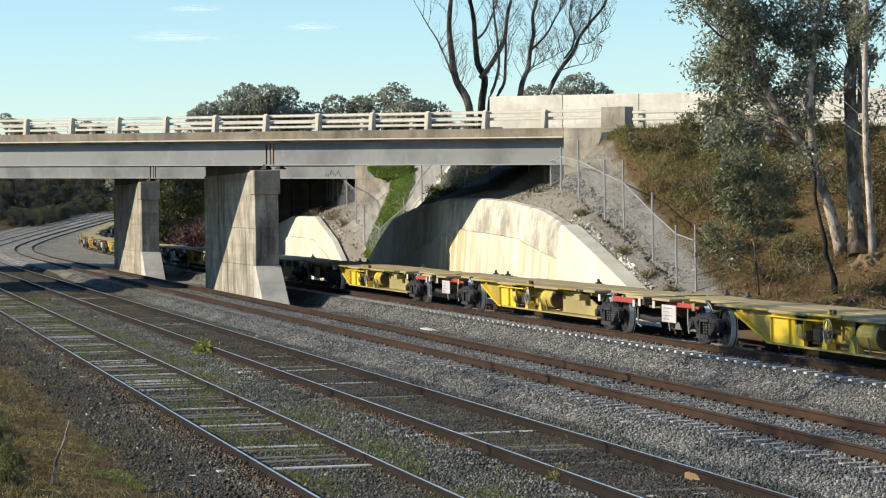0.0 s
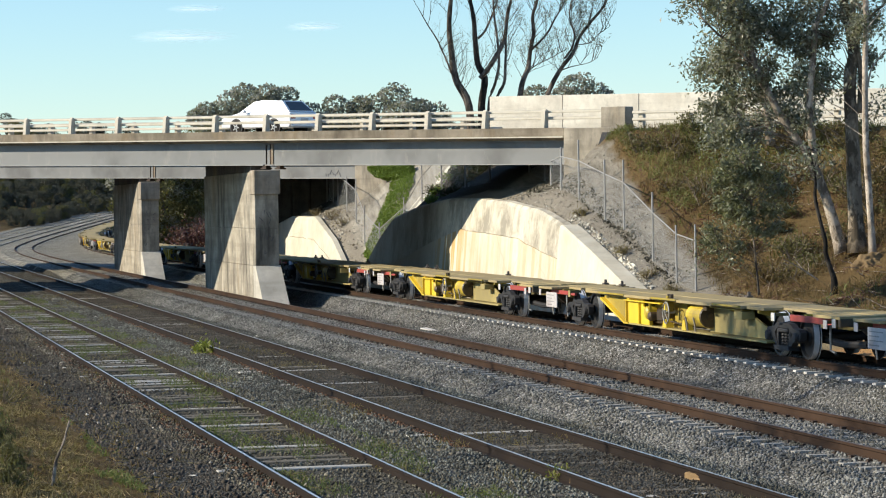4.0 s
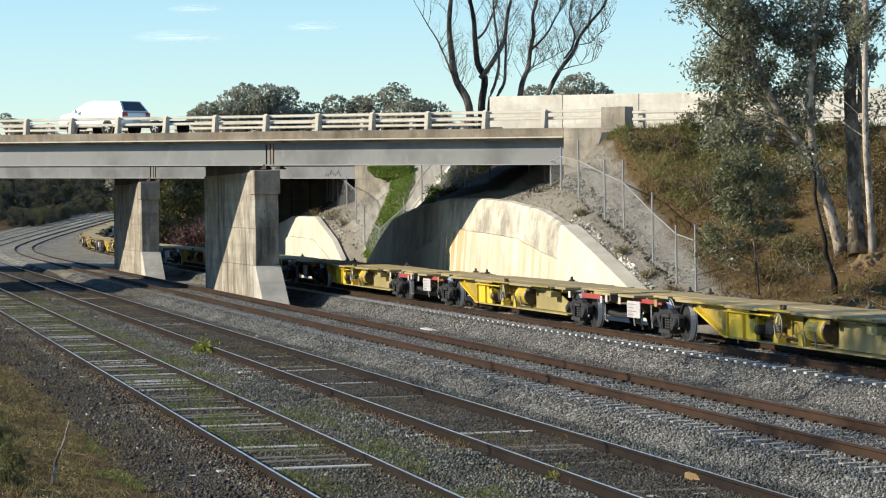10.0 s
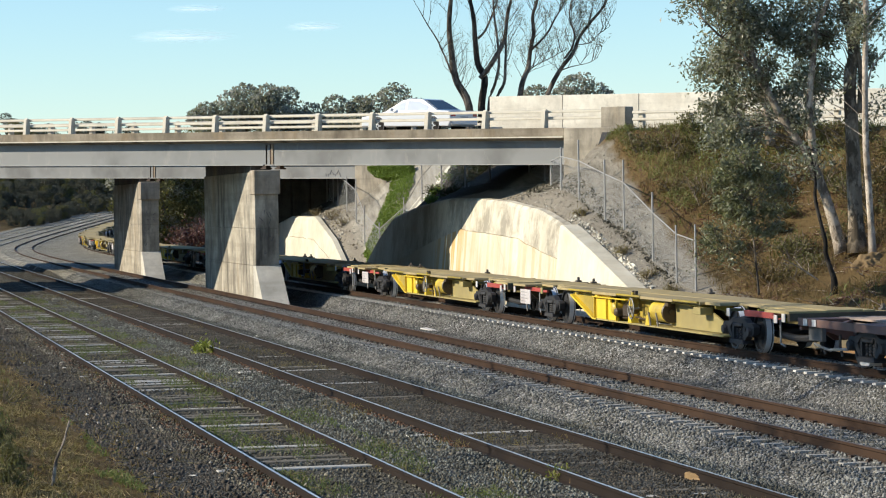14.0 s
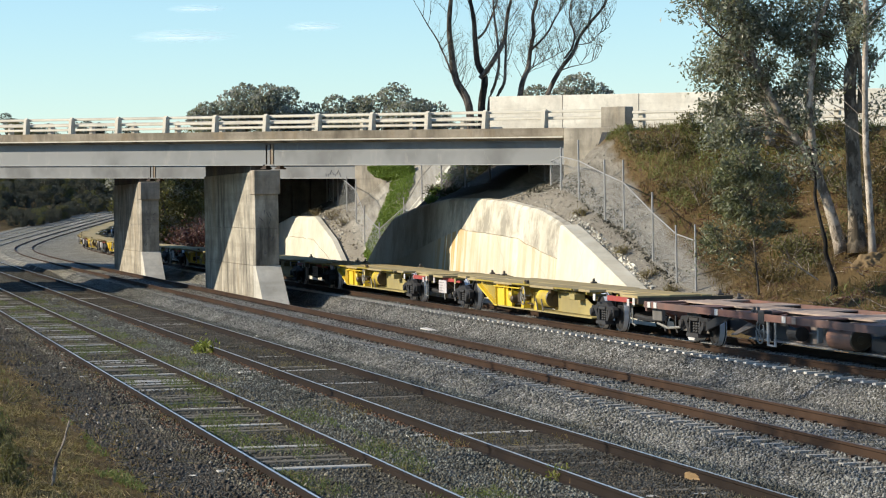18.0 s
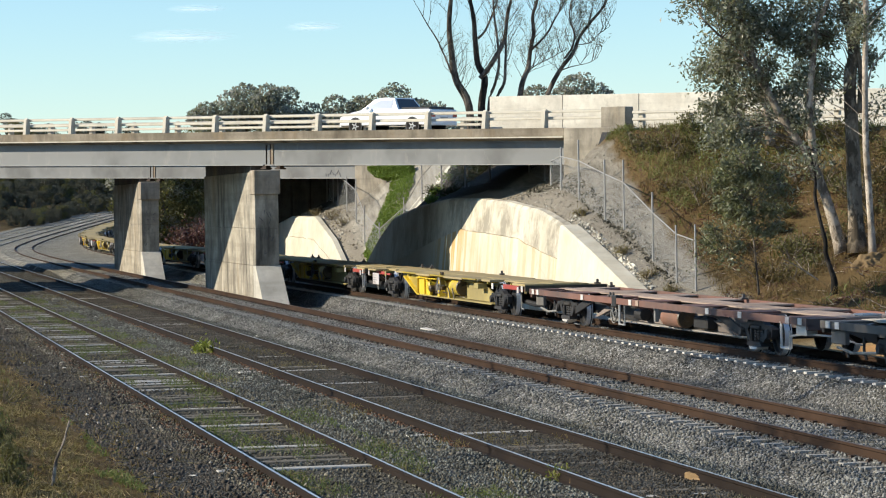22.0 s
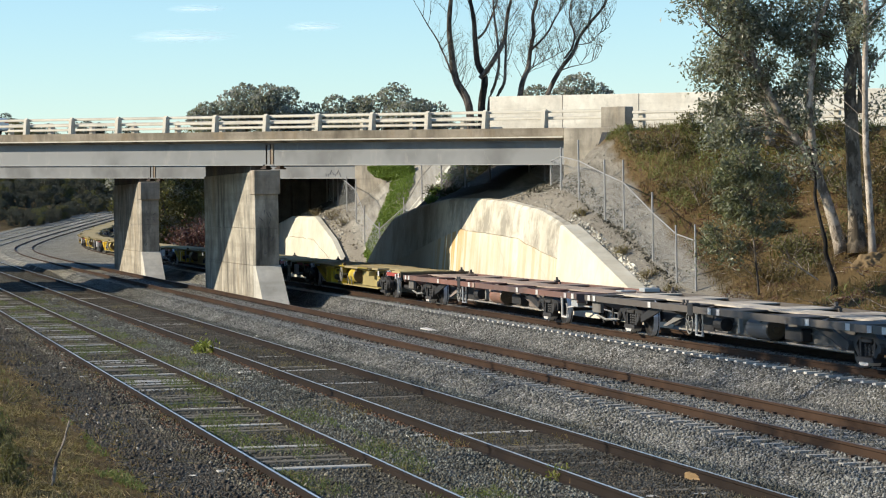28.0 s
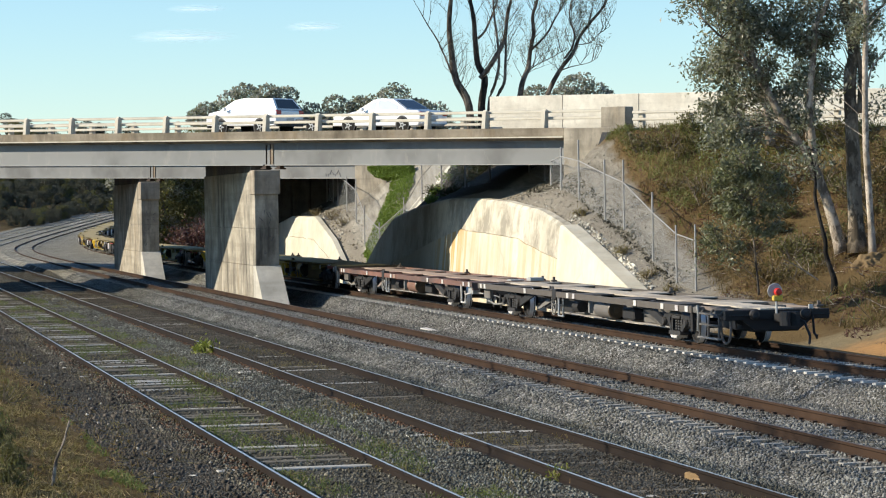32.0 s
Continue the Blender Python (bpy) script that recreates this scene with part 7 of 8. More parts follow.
# the bare, half-dead tree beyond the road
def bare_tree():
    rng = np.random.default_rng(21)
    root = thing("bare_tree", "nearly leafless many-stemmed gum tree beyond the road", "tree")
    twigs = bmesh.new()
    tips = []

    def stem(line, a, b, twig_count, dark=False):
        pts = [(-131.5 + 0.25 * math.sin(1.7 * y + z), y + rng.normal() * 0.055, z) for y, z in line]
        bm = bmesh.new()
        fine = limb(bm, pts, a, b, 8)
        part("stem", bm, M["bark_burnt" if dark else "bark_bare"], root, "charred black stem" if dark else "")
        for j in range(int(twig_count * 2.4)):
            i = int(len(fine) * rng.uniform(0.25, 1.0))
            lean = 1 if rng.uniform() < 0.7 else -1
            twig_out(twigs, fine[min(i, len(fine) - 1)], (rng.uniform(-0.4, 0.4), lean * rng.uniform(0.2, 0.8), 0.9), rng.uniform(0.6, 1.25), 0.017, 2, rng, tips, 0.34, 3, 0.55)

    stem([(30.5, 4.6), (30.3, 8.0), (29.9, 9.3), (29.5, 10.8), (29.5, 12.1), (29.6, 13.5), (29.7, 14.9)], 0.21, 0.08, 7)
    stem([(30.4, 6.0), (30.3, 8.0), (29.7, 9.1), (29.4, 9.7), (29.0, 11.1), (28.5, 12.0), (28.0, 12.7)], 0.07, 0.02, 8)
    stem([(31.02, 6.21), (31.07, 8.05), (31.12, 9.34), (30.85, 10.08), (30.68, 11.18), (30.65, 12.29), (30.48, 13.21), (30.38, 14.03)], 0.21, 0.07, 6, True)
    stem([(31.12, 9.39), (31.56, 9.98), (31.95, 10.81), (32.20, 11.45), (32.45, 12.47), (32.56, 13.21), (32.72, 14.03)], 0.14, 0.06, 9)
    stem([(30.8, 11.3), (31.1, 11.6), (31.5, 12.1), (31.9, 12.9), (32.1, 13.8)], 0.07, 0.03, 6)
    stem([(31.3, 4.6), (31.4, 8.0), (31.7, 9.1), (31.8, 10.0), (31.8, 11.0), (31.7, 12.1), (31.8, 13.2), (31.9, 14.0)], 0.09, 0.04, 7)
    stem([(31.7, 4.6), (31.8, 8.0), (32.1, 9.1), (32.2, 9.9), (32.2, 10.8), (32.4, 11.5), (32.5, 12.1)], 0.10, 0.04, 7)
    stem([(32.3, 4.6), (32.8, 8.4), (33.1, 9.3), (33.4, 9.9), (33.6, 10.7), (33.7, 11.6), (33.7, 12.4), (33.8, 13.2), (33.9, 14.3)], 0.15, 0.06, 9)
    stem([(33.6, 10.7), (34.2, 11.5), (34.7, 12.2), (35.3, 13.0), (35.6, 13.8)], 0.06, 0.025, 8)
    stem([(33.1, 9.3), (33.7, 9.9), (34.6, 10.4), (35.3, 10.8)], 0.035, 0.012, 6)
    stem([(33.3, 5.5), (34.3, 8.4), (34.9, 9.7), (35.6, 10.6), (36.1, 11.3), (36.6, 12.0), (37.3, 12.9), (38.0, 14.3)], 0.13, 0.05, 12)
    stem([(35.3, 10.3), (35.6, 10.8), (35.7, 11.5), (35.6, 12.4), (35.7, 13.5)], 0.06, 0.025, 9)
    stem([(34.9, 9.7), (35.6, 9.9), (36.4, 10.1), (37.0, 10.4)], 0.03, 0.01, 4)
    stem([(35.9, 11.0), (36.6, 11.1), (37.0, 11.5), (37.6, 11.9)], 0.03, 0.01, 4)
    tagged(part("twigwork", twigs, M["bark_bare"], root), kind="stuff")
    v = blades(clumps([p for p in tips if p.y > 33.0 or rng.uniform() < 0.25], 5200, 0.07, rng), 0.12, 0.25, 0.0, rng)
    tagged(part("leaves", leaf_mesh("leaves", v, M["leaf_grey"]), None, root), kind="stuff")


bare_tree()


# ---- woods in the distance ----
def far_tree_proto(label, height, width, leaves, leaf, seed, size=0.50, low_part=0.32):
    rng = np.random.default_rng(seed)
    root = thing("forest_tree", label, "tree", None, "distant gum trees")
    bm = bmesh.new()
    limb(bm, [(0, 0, -0.5), (0.15, 0.1, height * 0.3), (-0.1, 0.1, height * 0.6), (0.1, 0, height * 0.85)], 0.22, 0.07, 7)
    part("trunk", bm, M["bark_dark"], root)
    centres = []
    for k in range(16):
        a = rng.uniform(0, 2 * math.pi)
        h = rng.uniform(low_part, 1.0)
        r = width * 0.5 * math.sqrt(max(0.05, 1 - ((h - 0.62) / 0.45) ** 2)) * rng.uniform(0.3, 1.0)
        centres.append((r * math.cos(a), r * math.sin(a), height * h * 0.96))
    c = np.array(centres)
    pick = rng.integers(0, len(c), leaves)
    off = rng.normal(size=(leaves, 3))
    off /= np.linalg.norm(off, axis=1)[:, None]
    rad = (width * 0.20 * rng.uniform(0.5, 1.0, leaves) ** 0.5)[:, None]
    spots = c[pick] + off * rad * np.array([1, 1, 0.75])
    part("crown", leaf_mesh("crown", blades(spots, size, 0.6, 0.2, rng), M[leaf]), None, root)
    return root


def wood(protos, places, rng):
    for k, (x, y, scale, z) in enumerate(places):
        p = protos[k % len(protos)]
        m = Matrix.Translation((x, y, z)) @ Matrix.Rotation(rng.uniform(0, 6.28), 4, "Z")
        t = copy_thing(p, m)
        t.scale = (scale * rng.uniform(0.9, 1.15), scale * rng.uniform(0.9, 1.15), scale)


_rng = np.random.default_rng(77)
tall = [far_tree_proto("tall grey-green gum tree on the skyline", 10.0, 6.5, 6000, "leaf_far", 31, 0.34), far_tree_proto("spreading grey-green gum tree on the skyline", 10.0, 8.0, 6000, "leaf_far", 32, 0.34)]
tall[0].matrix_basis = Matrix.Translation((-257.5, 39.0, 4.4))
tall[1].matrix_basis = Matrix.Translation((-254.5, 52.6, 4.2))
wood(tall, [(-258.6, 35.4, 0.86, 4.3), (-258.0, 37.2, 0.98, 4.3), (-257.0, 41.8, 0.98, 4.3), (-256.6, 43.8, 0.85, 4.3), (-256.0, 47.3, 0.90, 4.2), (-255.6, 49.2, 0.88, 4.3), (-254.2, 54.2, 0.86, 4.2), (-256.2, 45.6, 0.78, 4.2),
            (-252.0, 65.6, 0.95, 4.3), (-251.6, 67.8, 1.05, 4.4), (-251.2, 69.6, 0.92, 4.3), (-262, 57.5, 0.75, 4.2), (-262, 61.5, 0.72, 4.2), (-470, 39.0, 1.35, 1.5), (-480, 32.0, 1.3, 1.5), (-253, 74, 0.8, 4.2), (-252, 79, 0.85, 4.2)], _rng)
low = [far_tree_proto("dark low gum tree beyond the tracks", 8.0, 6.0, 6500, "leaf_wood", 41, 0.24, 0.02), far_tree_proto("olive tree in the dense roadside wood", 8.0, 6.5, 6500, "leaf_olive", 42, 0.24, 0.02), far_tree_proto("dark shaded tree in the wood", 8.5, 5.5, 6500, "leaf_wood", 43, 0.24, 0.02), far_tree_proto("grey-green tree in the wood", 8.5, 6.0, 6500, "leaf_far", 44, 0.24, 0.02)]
for _k, _p in enumerate(low):
    _p.matrix_basis = Matrix.Translation((-440.0 - 14 * _k, 27.0 + 3.2 * _k, 0.8))
_places = []
for _w0, _w1, _n, _lo, _hi, _s0, _s1 in ((-1.0, 3.2, 70, 0.18, 0.34, 345, 470), (-7.0, -1.0, 80, 0.32, 0.55, 355, 490), (-22.0, -7.0, 60, 0.5, 0.9, 385, 520), (-60.0, -22.0, 40, 0.9, 1.35, 420, 560)):
    for _i in range(_n):
        _s = _rng.uniform(_s0, _s1)
        _w = _rng.uniform(_w0, _w1)
        _wx, _wy, _turn = along(_s, _w)
        _places.append((_wx, _wy, _rng.uniform(_lo, _hi), ground_z(_s, _w) - 0.2))
for _i in range(64):
    _d = _rng.uniform(0, 58)
    _places.append((-347.0 - _d, 20.7 + 0.264 * _d + _rng.uniform(0.2, 3.5), _rng.uniform(0.15, 0.27), 1.0 + 0.037 * _d))
wood([low[0], low[2], low[1], low[2], low[0]], _places, _rng)
_places = []
for _i in range(30):
    _d = _rng.uniform(196, 245)
    _f = _rng.uniform(0.122, 0.20)
    _places.append((-_d, _d * _f + 1.5, _rng.uniform(0.75, 1.0), 0.2))
for _i in range(16):
    _d = _rng.uniform(200, 240)
    _places.append((-_d, _d * _rng.uniform(0.102, 0.126) + 1.5, _rng.uniform(0.75, 1.05), 0.1))
wood([low[3], low[3], low[1], low[3], low[3]], _places, _rng)


def bush(name, label, category, centre, radius, count, leaf, size, seed, ratio=0.5, droop=0.1, squash=0.8, group=""):
    """A shrub: several stems and a ragged mound of leaves."""
    rng = np.random.default_rng(seed)
    root = thing(name, label, category, Matrix.Translation(centre), group)
    bm = bmesh.new()
    tips = []
    for k in range(6):
        a = rng.uniform(0, 2 * math.pi)
        twig_out(bm, (0, 0, -0.1), (math.cos(a) * 0.6, math.sin(a) * 0.6, 0.8), radius * 0.75, 0.018 * (1 + radius), 1, rng, tips, 0.2, 3)
    tagged(part("branchwork", bm, M["bark_grey"], root), kind="stuff")
    part("foliage", leaf_mesh("foliage", blades(clumps(tips, count, radius * 0.22, rng) * np.array([1, 1, squash]), size, ratio, droop, rng), M[leaf]), None, root)
    return root


for _k, (_x, _y, _r) in enumerate([(-190, 24.4, 2.2), (-192, 25.6, 2.4), (-194, 26.8, 2.2), (-188, 25.6, 2.0), (-189, 23.6, 1.8)]):
    bush("shrub", "russet-leaved shrub beside the line", "shrub", (_x, _y, 0.0), _r, 900, "shrub_red", 0.22, 50 + _k, group="russet shrubs")


# ---- thin clouds, far off ----
def cloud_mat():
    k = Mat("thin_white_cloud", 1.0)
    k.color((0.9, 0.9, 0.9))
    # a slight glow stands in for sunlight on the cloud
    k.b.inputs["Emission Color"].default_value = (0.85, 0.93, 1.0, 1)
    k.b.inputs["Emission Strength"].default_value = 0.55
    tr = k.t.nodes.new("ShaderNodeBsdfTransparent")
    mx = k.t.nodes.new("ShaderNodeMixShader")
    g = k.t.nodes.new("ShaderNodeTexGradient")
    g.gradient_type = "SPHERICAL"
    k.t.links.new(k.co, g.inputs[0])
    n = k.noise(2.2, 6, 0.6, k.scaled(0.6, 1, 2.0))
    a = k.math("MULTIPLY", k.ramp(g.outputs["Fac"], [(0.02, 0.0), (0.9, 1.0)]), k.ramp(n, [(0.36, 0.0), (0.70, 0.9)]))
    k.t.links.new(a, mx.inputs[0])
    k.t.links.new(tr.outputs[0], mx.inputs[1])
    k.t.links.new(k.b.outputs[0], mx.inputs[2])
    k.t.links.new(mx.outputs[0], k.t.nodes["Material Output"].inputs["Surface"])
    return k.m


M["cloud"] = cloud_mat()


def cloud(place, wide, high, label):
    bm = bmesh.new()
    n = 8
    for i in range(n):
        for j in range(4):
            vs = []
            for a, b in ((i, j), (i + 1, j), (i + 1, j + 1), (i, j + 1)):
                u, v = a / n * 2 - 1, b / 4 * 2 - 1
                vs.append(bm.verts.new((u, 0.15 * (1 - u * u), v)))
            bm.faces.new(vs)
    bmesh.ops.remove_doubles(bm, verts=bm.verts[:], dist=1e-4)
    ob = new("cloud", mesh_of("cloud", bm, M["cloud"], True))
    ob.matrix_basis = Matrix.Translation(place) @ Matrix.Rotation(math.atan2(-0.976, -0.215), 4, "Z")
    ob.scale = (wide, wide, high)
    ob.visible_shadow = False
    tagged(ob, label, "cloud", kind="structure")


cloud((-2494, 312, 158), 51, 7, "thin white wisp of cloud in the pale sky")
cloud((-2469, 428, 165), 28, 5, "thin white wisp of cloud in the pale sky")
cloud((-2492, 325, 183), 30, 4, "thin white wisp of cloud in the pale sky")


# ---- scrub on the banks ----
def scatter(name, label, category, n, pick, height_of, size, ratio, up, leaf, seed):
    """Grass or low scrub as one mass of blades."""
    rng = np.random.default_rng(seed)
    spots = []
    tries = 0
    while len(spots) < n and tries < n * 12:
        tries += 1
        p = pick(rng)
        if p is not None:
            spots.append(p)
    v = blades(np.array(spots), size, ratio, up, rng)
    return tagged(new(name, leaf_mesh(name, v, M[leaf])), label, category, kind="stuff")


def on_hill(x0, x1, y0, y1, patch, cut, lift, grey=False):
    def pick(rng):
        x, y = rng.uniform(x0, x1), rng.uniform(y0, y1)
        s, n = road_sn(x, y)
        if n > -0.5:
            return None
        if (x < -92 or (x < -78 and y < 26.1 - 0.055 * (x + 92))) != grey:
            return None
        if noise.noise((x * patch, y * patch, cut * 7)) < cut:
            return None
        return (x, y, max(hill(x, y), lerp_table(PROFILE, y)) + lift * rng.uniform(0.1, 1.0))
    return pick


def verge_pick(rng):
    s = rng.uniform(15.4, 36)
    n = -0.3 - min(3.0, 0.9 * (s - 15.0)) * rng.uniform() ** 1.5
    p = at_road(s, n, 0)
    if noise.noise((s * 0.5, n * 0.5, 2)) < -0.15:
        return None
    return (p.x, p.y, hill(p.x, p.y) + rng.uniform(0.0, 0.06))


scatter("dry_grass", "dry straw-coloured grass on the railway bank", "grass", 34000, on_hill(-93, -55, 25.2, 36, 0.5, -0.35, 0.2), None, 0.28, 0.07, -0.7, "grass_brown", 61)
scatter("green_grass", "patchy green grass on the railway bank", "grass", 2600, on_hill(-93, -55, 25.6, 36, 0.4, 0.05, 0.2), None, 0.30, 0.08, -0.7, "grass_green", 62)
scatter("green_grass", "fresh green and straw grass below the road end", "grass", 7000, on_hill(-93, -83.5, 26.2, 34, 0.6, -0.2, 0.2), None, 0.26, 0.08, -0.7, "grass_fresh", 162)
scatter("verge_grass", "green grass along the top of the bank", "grass", 6000, verge_pick, None, 0.20, 0.07, -0.7, "grass_green", 69)
scatter("leaf_litter", "brown leaf litter and dead twigs on the bank", "leaf litter", 16000, on_hill(-90, -55, 24.6, 34, 0.7, -0.1, 0.05), None, 0.16, 0.16, 0.0, "shrub_red", 63)
_rng = np.random.default_rng(88)
_n = 0
while _n < 120:
    _x, _y = _rng.uniform(-91, -62), _rng.uniform(26.3, 36)
    _s, _nn = road_sn(_x, _y)
    if _nn > -0.7 or (_x > -75.5 and _y < 29.6) or (_x < -78 and _y < 26.6 - 0.055 * (_x + 92)):
        continue
    bush("scrub_bush", "olive scrub bush on the dry bank" if _n % 6 in (1, 2, 3) else "dry brown scrub bush on the bank", "bush", (_x, _y, hill(_x, _y)), _rng.uniform(0.4, 0.95), 420, ("grass_brown", "leaf_olive", "grass_olive", "leaf_olive", "grass_dry", "grass_brown")[_n % 6], 0.11, 100 + _n, 0.35, 0.0, 0.8, "bushes on the bank")
    _n += 1
for _k, (_x, _y, _r) in enumerate([(-88.2, 24.15, 0.35), (-83.2, 24.1, 0.35), (-80.4, 24.1, 0.40), (-78.7, 24.3, 0.35), (-139.0, 24.0, 0.5), (-134.5, 24.0, 0.6), (-132.0, 24.1, 0.5)]):
    bush("tuft", "dry grass tuft on the wall top", "grass tuft", (_x, _y, hz(_x, _y)), _r, 260, "grass_dry", 0.14, 200 + _k, 0.12, -0.5, 0.7, "dry tufts on the walls")


def ivy_pick(rng):
    if rng.uniform() < 0.42:
        # hanging over the end of the abutment
        u, z = rng.uniform(0.0, 3.4), rng.uniform(3.3, 5.15)
        if z < 4.2 or u < 0.30 + (5.15 - z) * 1.9 + 0.45 * noise.noise((u * 2.0, z * 2.0, 4)):
            return None
        out = rng.uniform(0.0, 0.2) + 0.75 * max(0.0, min(1.0, (z - 4.2) / 0.4)) * min(1.0, u / 0.8)
        return (-133.12 + 0.766 * u + 0.643 * out, 25.62 + 0.643 * u - 0.766 * out, z)
    x, y = rng.uniform(-135.0, -125.8), rng.uniform(24.3, 28.2)
    ragged = 0.55 * noise.noise((x * 0.9, y * 0.9, 1)) + 0.25 * noise.noise((x * 2.6, y * 2.6, 5))
    if x < -128.1 - 1.5 * (y - 24.49) + ragged or x > min(-128.7 - 1.8 * (y - 26.59), -126.5 - 0.9 * (y - 24.4)) + ragged:
        return None
    return (x, y, hill(x, y) + rng.uniform(0.0, 0.16))


scatter("creeper", "bright green creeper covering the slope between bridges", "creeper", 26000, ivy_pick, None, 0.10, 0.5, 0.0, "leaf_green", 64)


for _k, (_x, _y, _r) in enumerate([(-114.9, 25.55, 0.5), (-114.6, 25.0, 0.4), (-113.9, 24.6, 0.35), (-112.9, 24.5, 0.3), (-115.3, 26.2, 0.5)]):
    bush("shade_weed", "dark green weed at the edge of the shade under the bridge", "weed", (_x, _y, hz(_x, _y)), _r, 260, "leaf_green", 0.13, 240 + _k, 0.4, 0.0, 0.8, "weeds under the bridge")


# bushes added to blacken this ground; their leaf colour carries the shade
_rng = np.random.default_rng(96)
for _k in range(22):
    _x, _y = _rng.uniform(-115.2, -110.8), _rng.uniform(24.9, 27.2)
    bush("shade_bush", "dark bush added to deepen the shade under the bridge", "bush", (_x, _y, hz(_x, _y) - 0.05), _rng.uniform(0.35, 0.6), 340, "leaf_shade", 0.11, 260 + _k, 0.45, 0.0, 0.6, "weeds under the bridge")


def bank_pick(w0, w1, s0, s1, cut, lift):
    def pick(rng):
        s = s0 + (s1 - s0) * rng.uniform() ** 1.6
        w = rng.uniform(w0, w1)
        if w > 3.5 + 0.5 * noise.noise((s * 0.5, 0, 0)) and rng.uniform() < 0.8:
            return None
        if noise.noise((s * 0.35, w * 0.9, cut * 5)) < cut:
            return None
        return (-s, w, ground_z(s, w) + lift * rng.uniform(0.1, 1))
    return pick


scatter("bank_litter", "brown dead grass and leaf litter on the near bank", "leaf litter", 34000, bank_pick(0.1, 4.6, 24, 120, -0.6, 0.04), None, 0.12, 0.16, 0.0, "grass_brown", 58)
scatter("bank_straw", "pale dead straw on the near bank", "grass", 30000, bank_pick(0.1, 4.1, 24, 120, -0.25, 0.06), None, 0.18, 0.05, 0.0, "grass_straw", 59)
scatter("bank_grass", "dry tangled grass on the near bank", "grass", 9000, bank_pick(0.2, 4.2, 24, 120, -0.25, 0.09), None, 0.16, 0.06, -0.6, "grass_dry", 65)
scatter("bank_green", "green weeds among dry grass on the near bank", "grass", 1100, bank_pick(2.6, 4.2, 24, 120, 0.12, 0.10), None, 0.15, 0.08, -0.6, "grass_green", 66)

scatter("clover_patch", "fresh green clover along the foot of the near bank", "grass", 600, bank_pick(3.45, 3.95, 36, 50, 0.12, 0.08), None, 0.11, 0.16, -0.4, "grass_green", 71)
for _k, (_x, _y, _r) in enumerate([(-46.5, 2.35, 0.36), (-43.2, 2.15, 0.38), (-40.4, 2.2, 0.32), (-38.0, 2.1, 0.30), (-35.4, 1.98, 0.32), (-33.4, 1.9, 0.3)]):
    bush("green_weed", "dull green leafy weed clump on the near bank", "weed", (_x, _y, ground_z(-_x, _y)), _r, 520, "grass_green" if _x < -43 else "grass_olive", 0.15, 360 + _k, 0.12, -0.6, 1.1, "green weeds on the near bank")


def track_pick(w0, w1, s0, s1, cut, seed_z):
    def pick(rng):
        s = s0 + (s1 - s0) * rng.uniform() ** 1.4
        w = rng.uniform(w0, w1)
        if noise.noise((s * 0.28, w * 1.2, seed_z)) < cut:
            return None
        return (-s, w, lerp_table(PROFILE, w) + 0.07 * rng.uniform(0.2, 1))
    return pick


scatter("siding_grass", "thin green grass between the siding's sleepers", "grass", 14000, track_pick(5.9, 8.3, 24, 120, 0.06, 3.0), None, 0.13, 0.08, -0.7, "grass_green", 67)
scatter("siding_dry_grass", "sparse dry grass along the old tracks", "grass", 5000, track_pick(4.4, 11.0, 24, 120, 0.22, 8.0), None, 0.13, 0.08, -0.7, "grass_dry", 68)
for _k, (_x, _y, _z, _r) in enumerate([(-51.4, 2.9, -0.34, 0.5), (-44.0, 2.2, -0.15, 0.45), (-58.0, 2.6, -0.25, 0.6), (-68.0, 2.7, -0.3, 0.7)]):
    bush("bank_weed", "dull olive weed clump on the near bank", "weed", (_x, _y, _z), _r, 420, "grass_olive", 0.10, 330 + _k, 0.12, -0.5, 0.9, "weeds on the near bank")
bush("weed", "yellow-green weed growing beside the old track", "weed", (-68.6, 8.97, -0.42), 0.40, 420, "leaf_weed", 0.12, 301, 0.4, 0.0, 0.9)
bush("weed", "small weed by the near rail", "weed", (-34.9, 9.25, -0.42), 0.28, 160, "leaf_weed", 0.07, 302, 0.3, -0.3, 0.9)


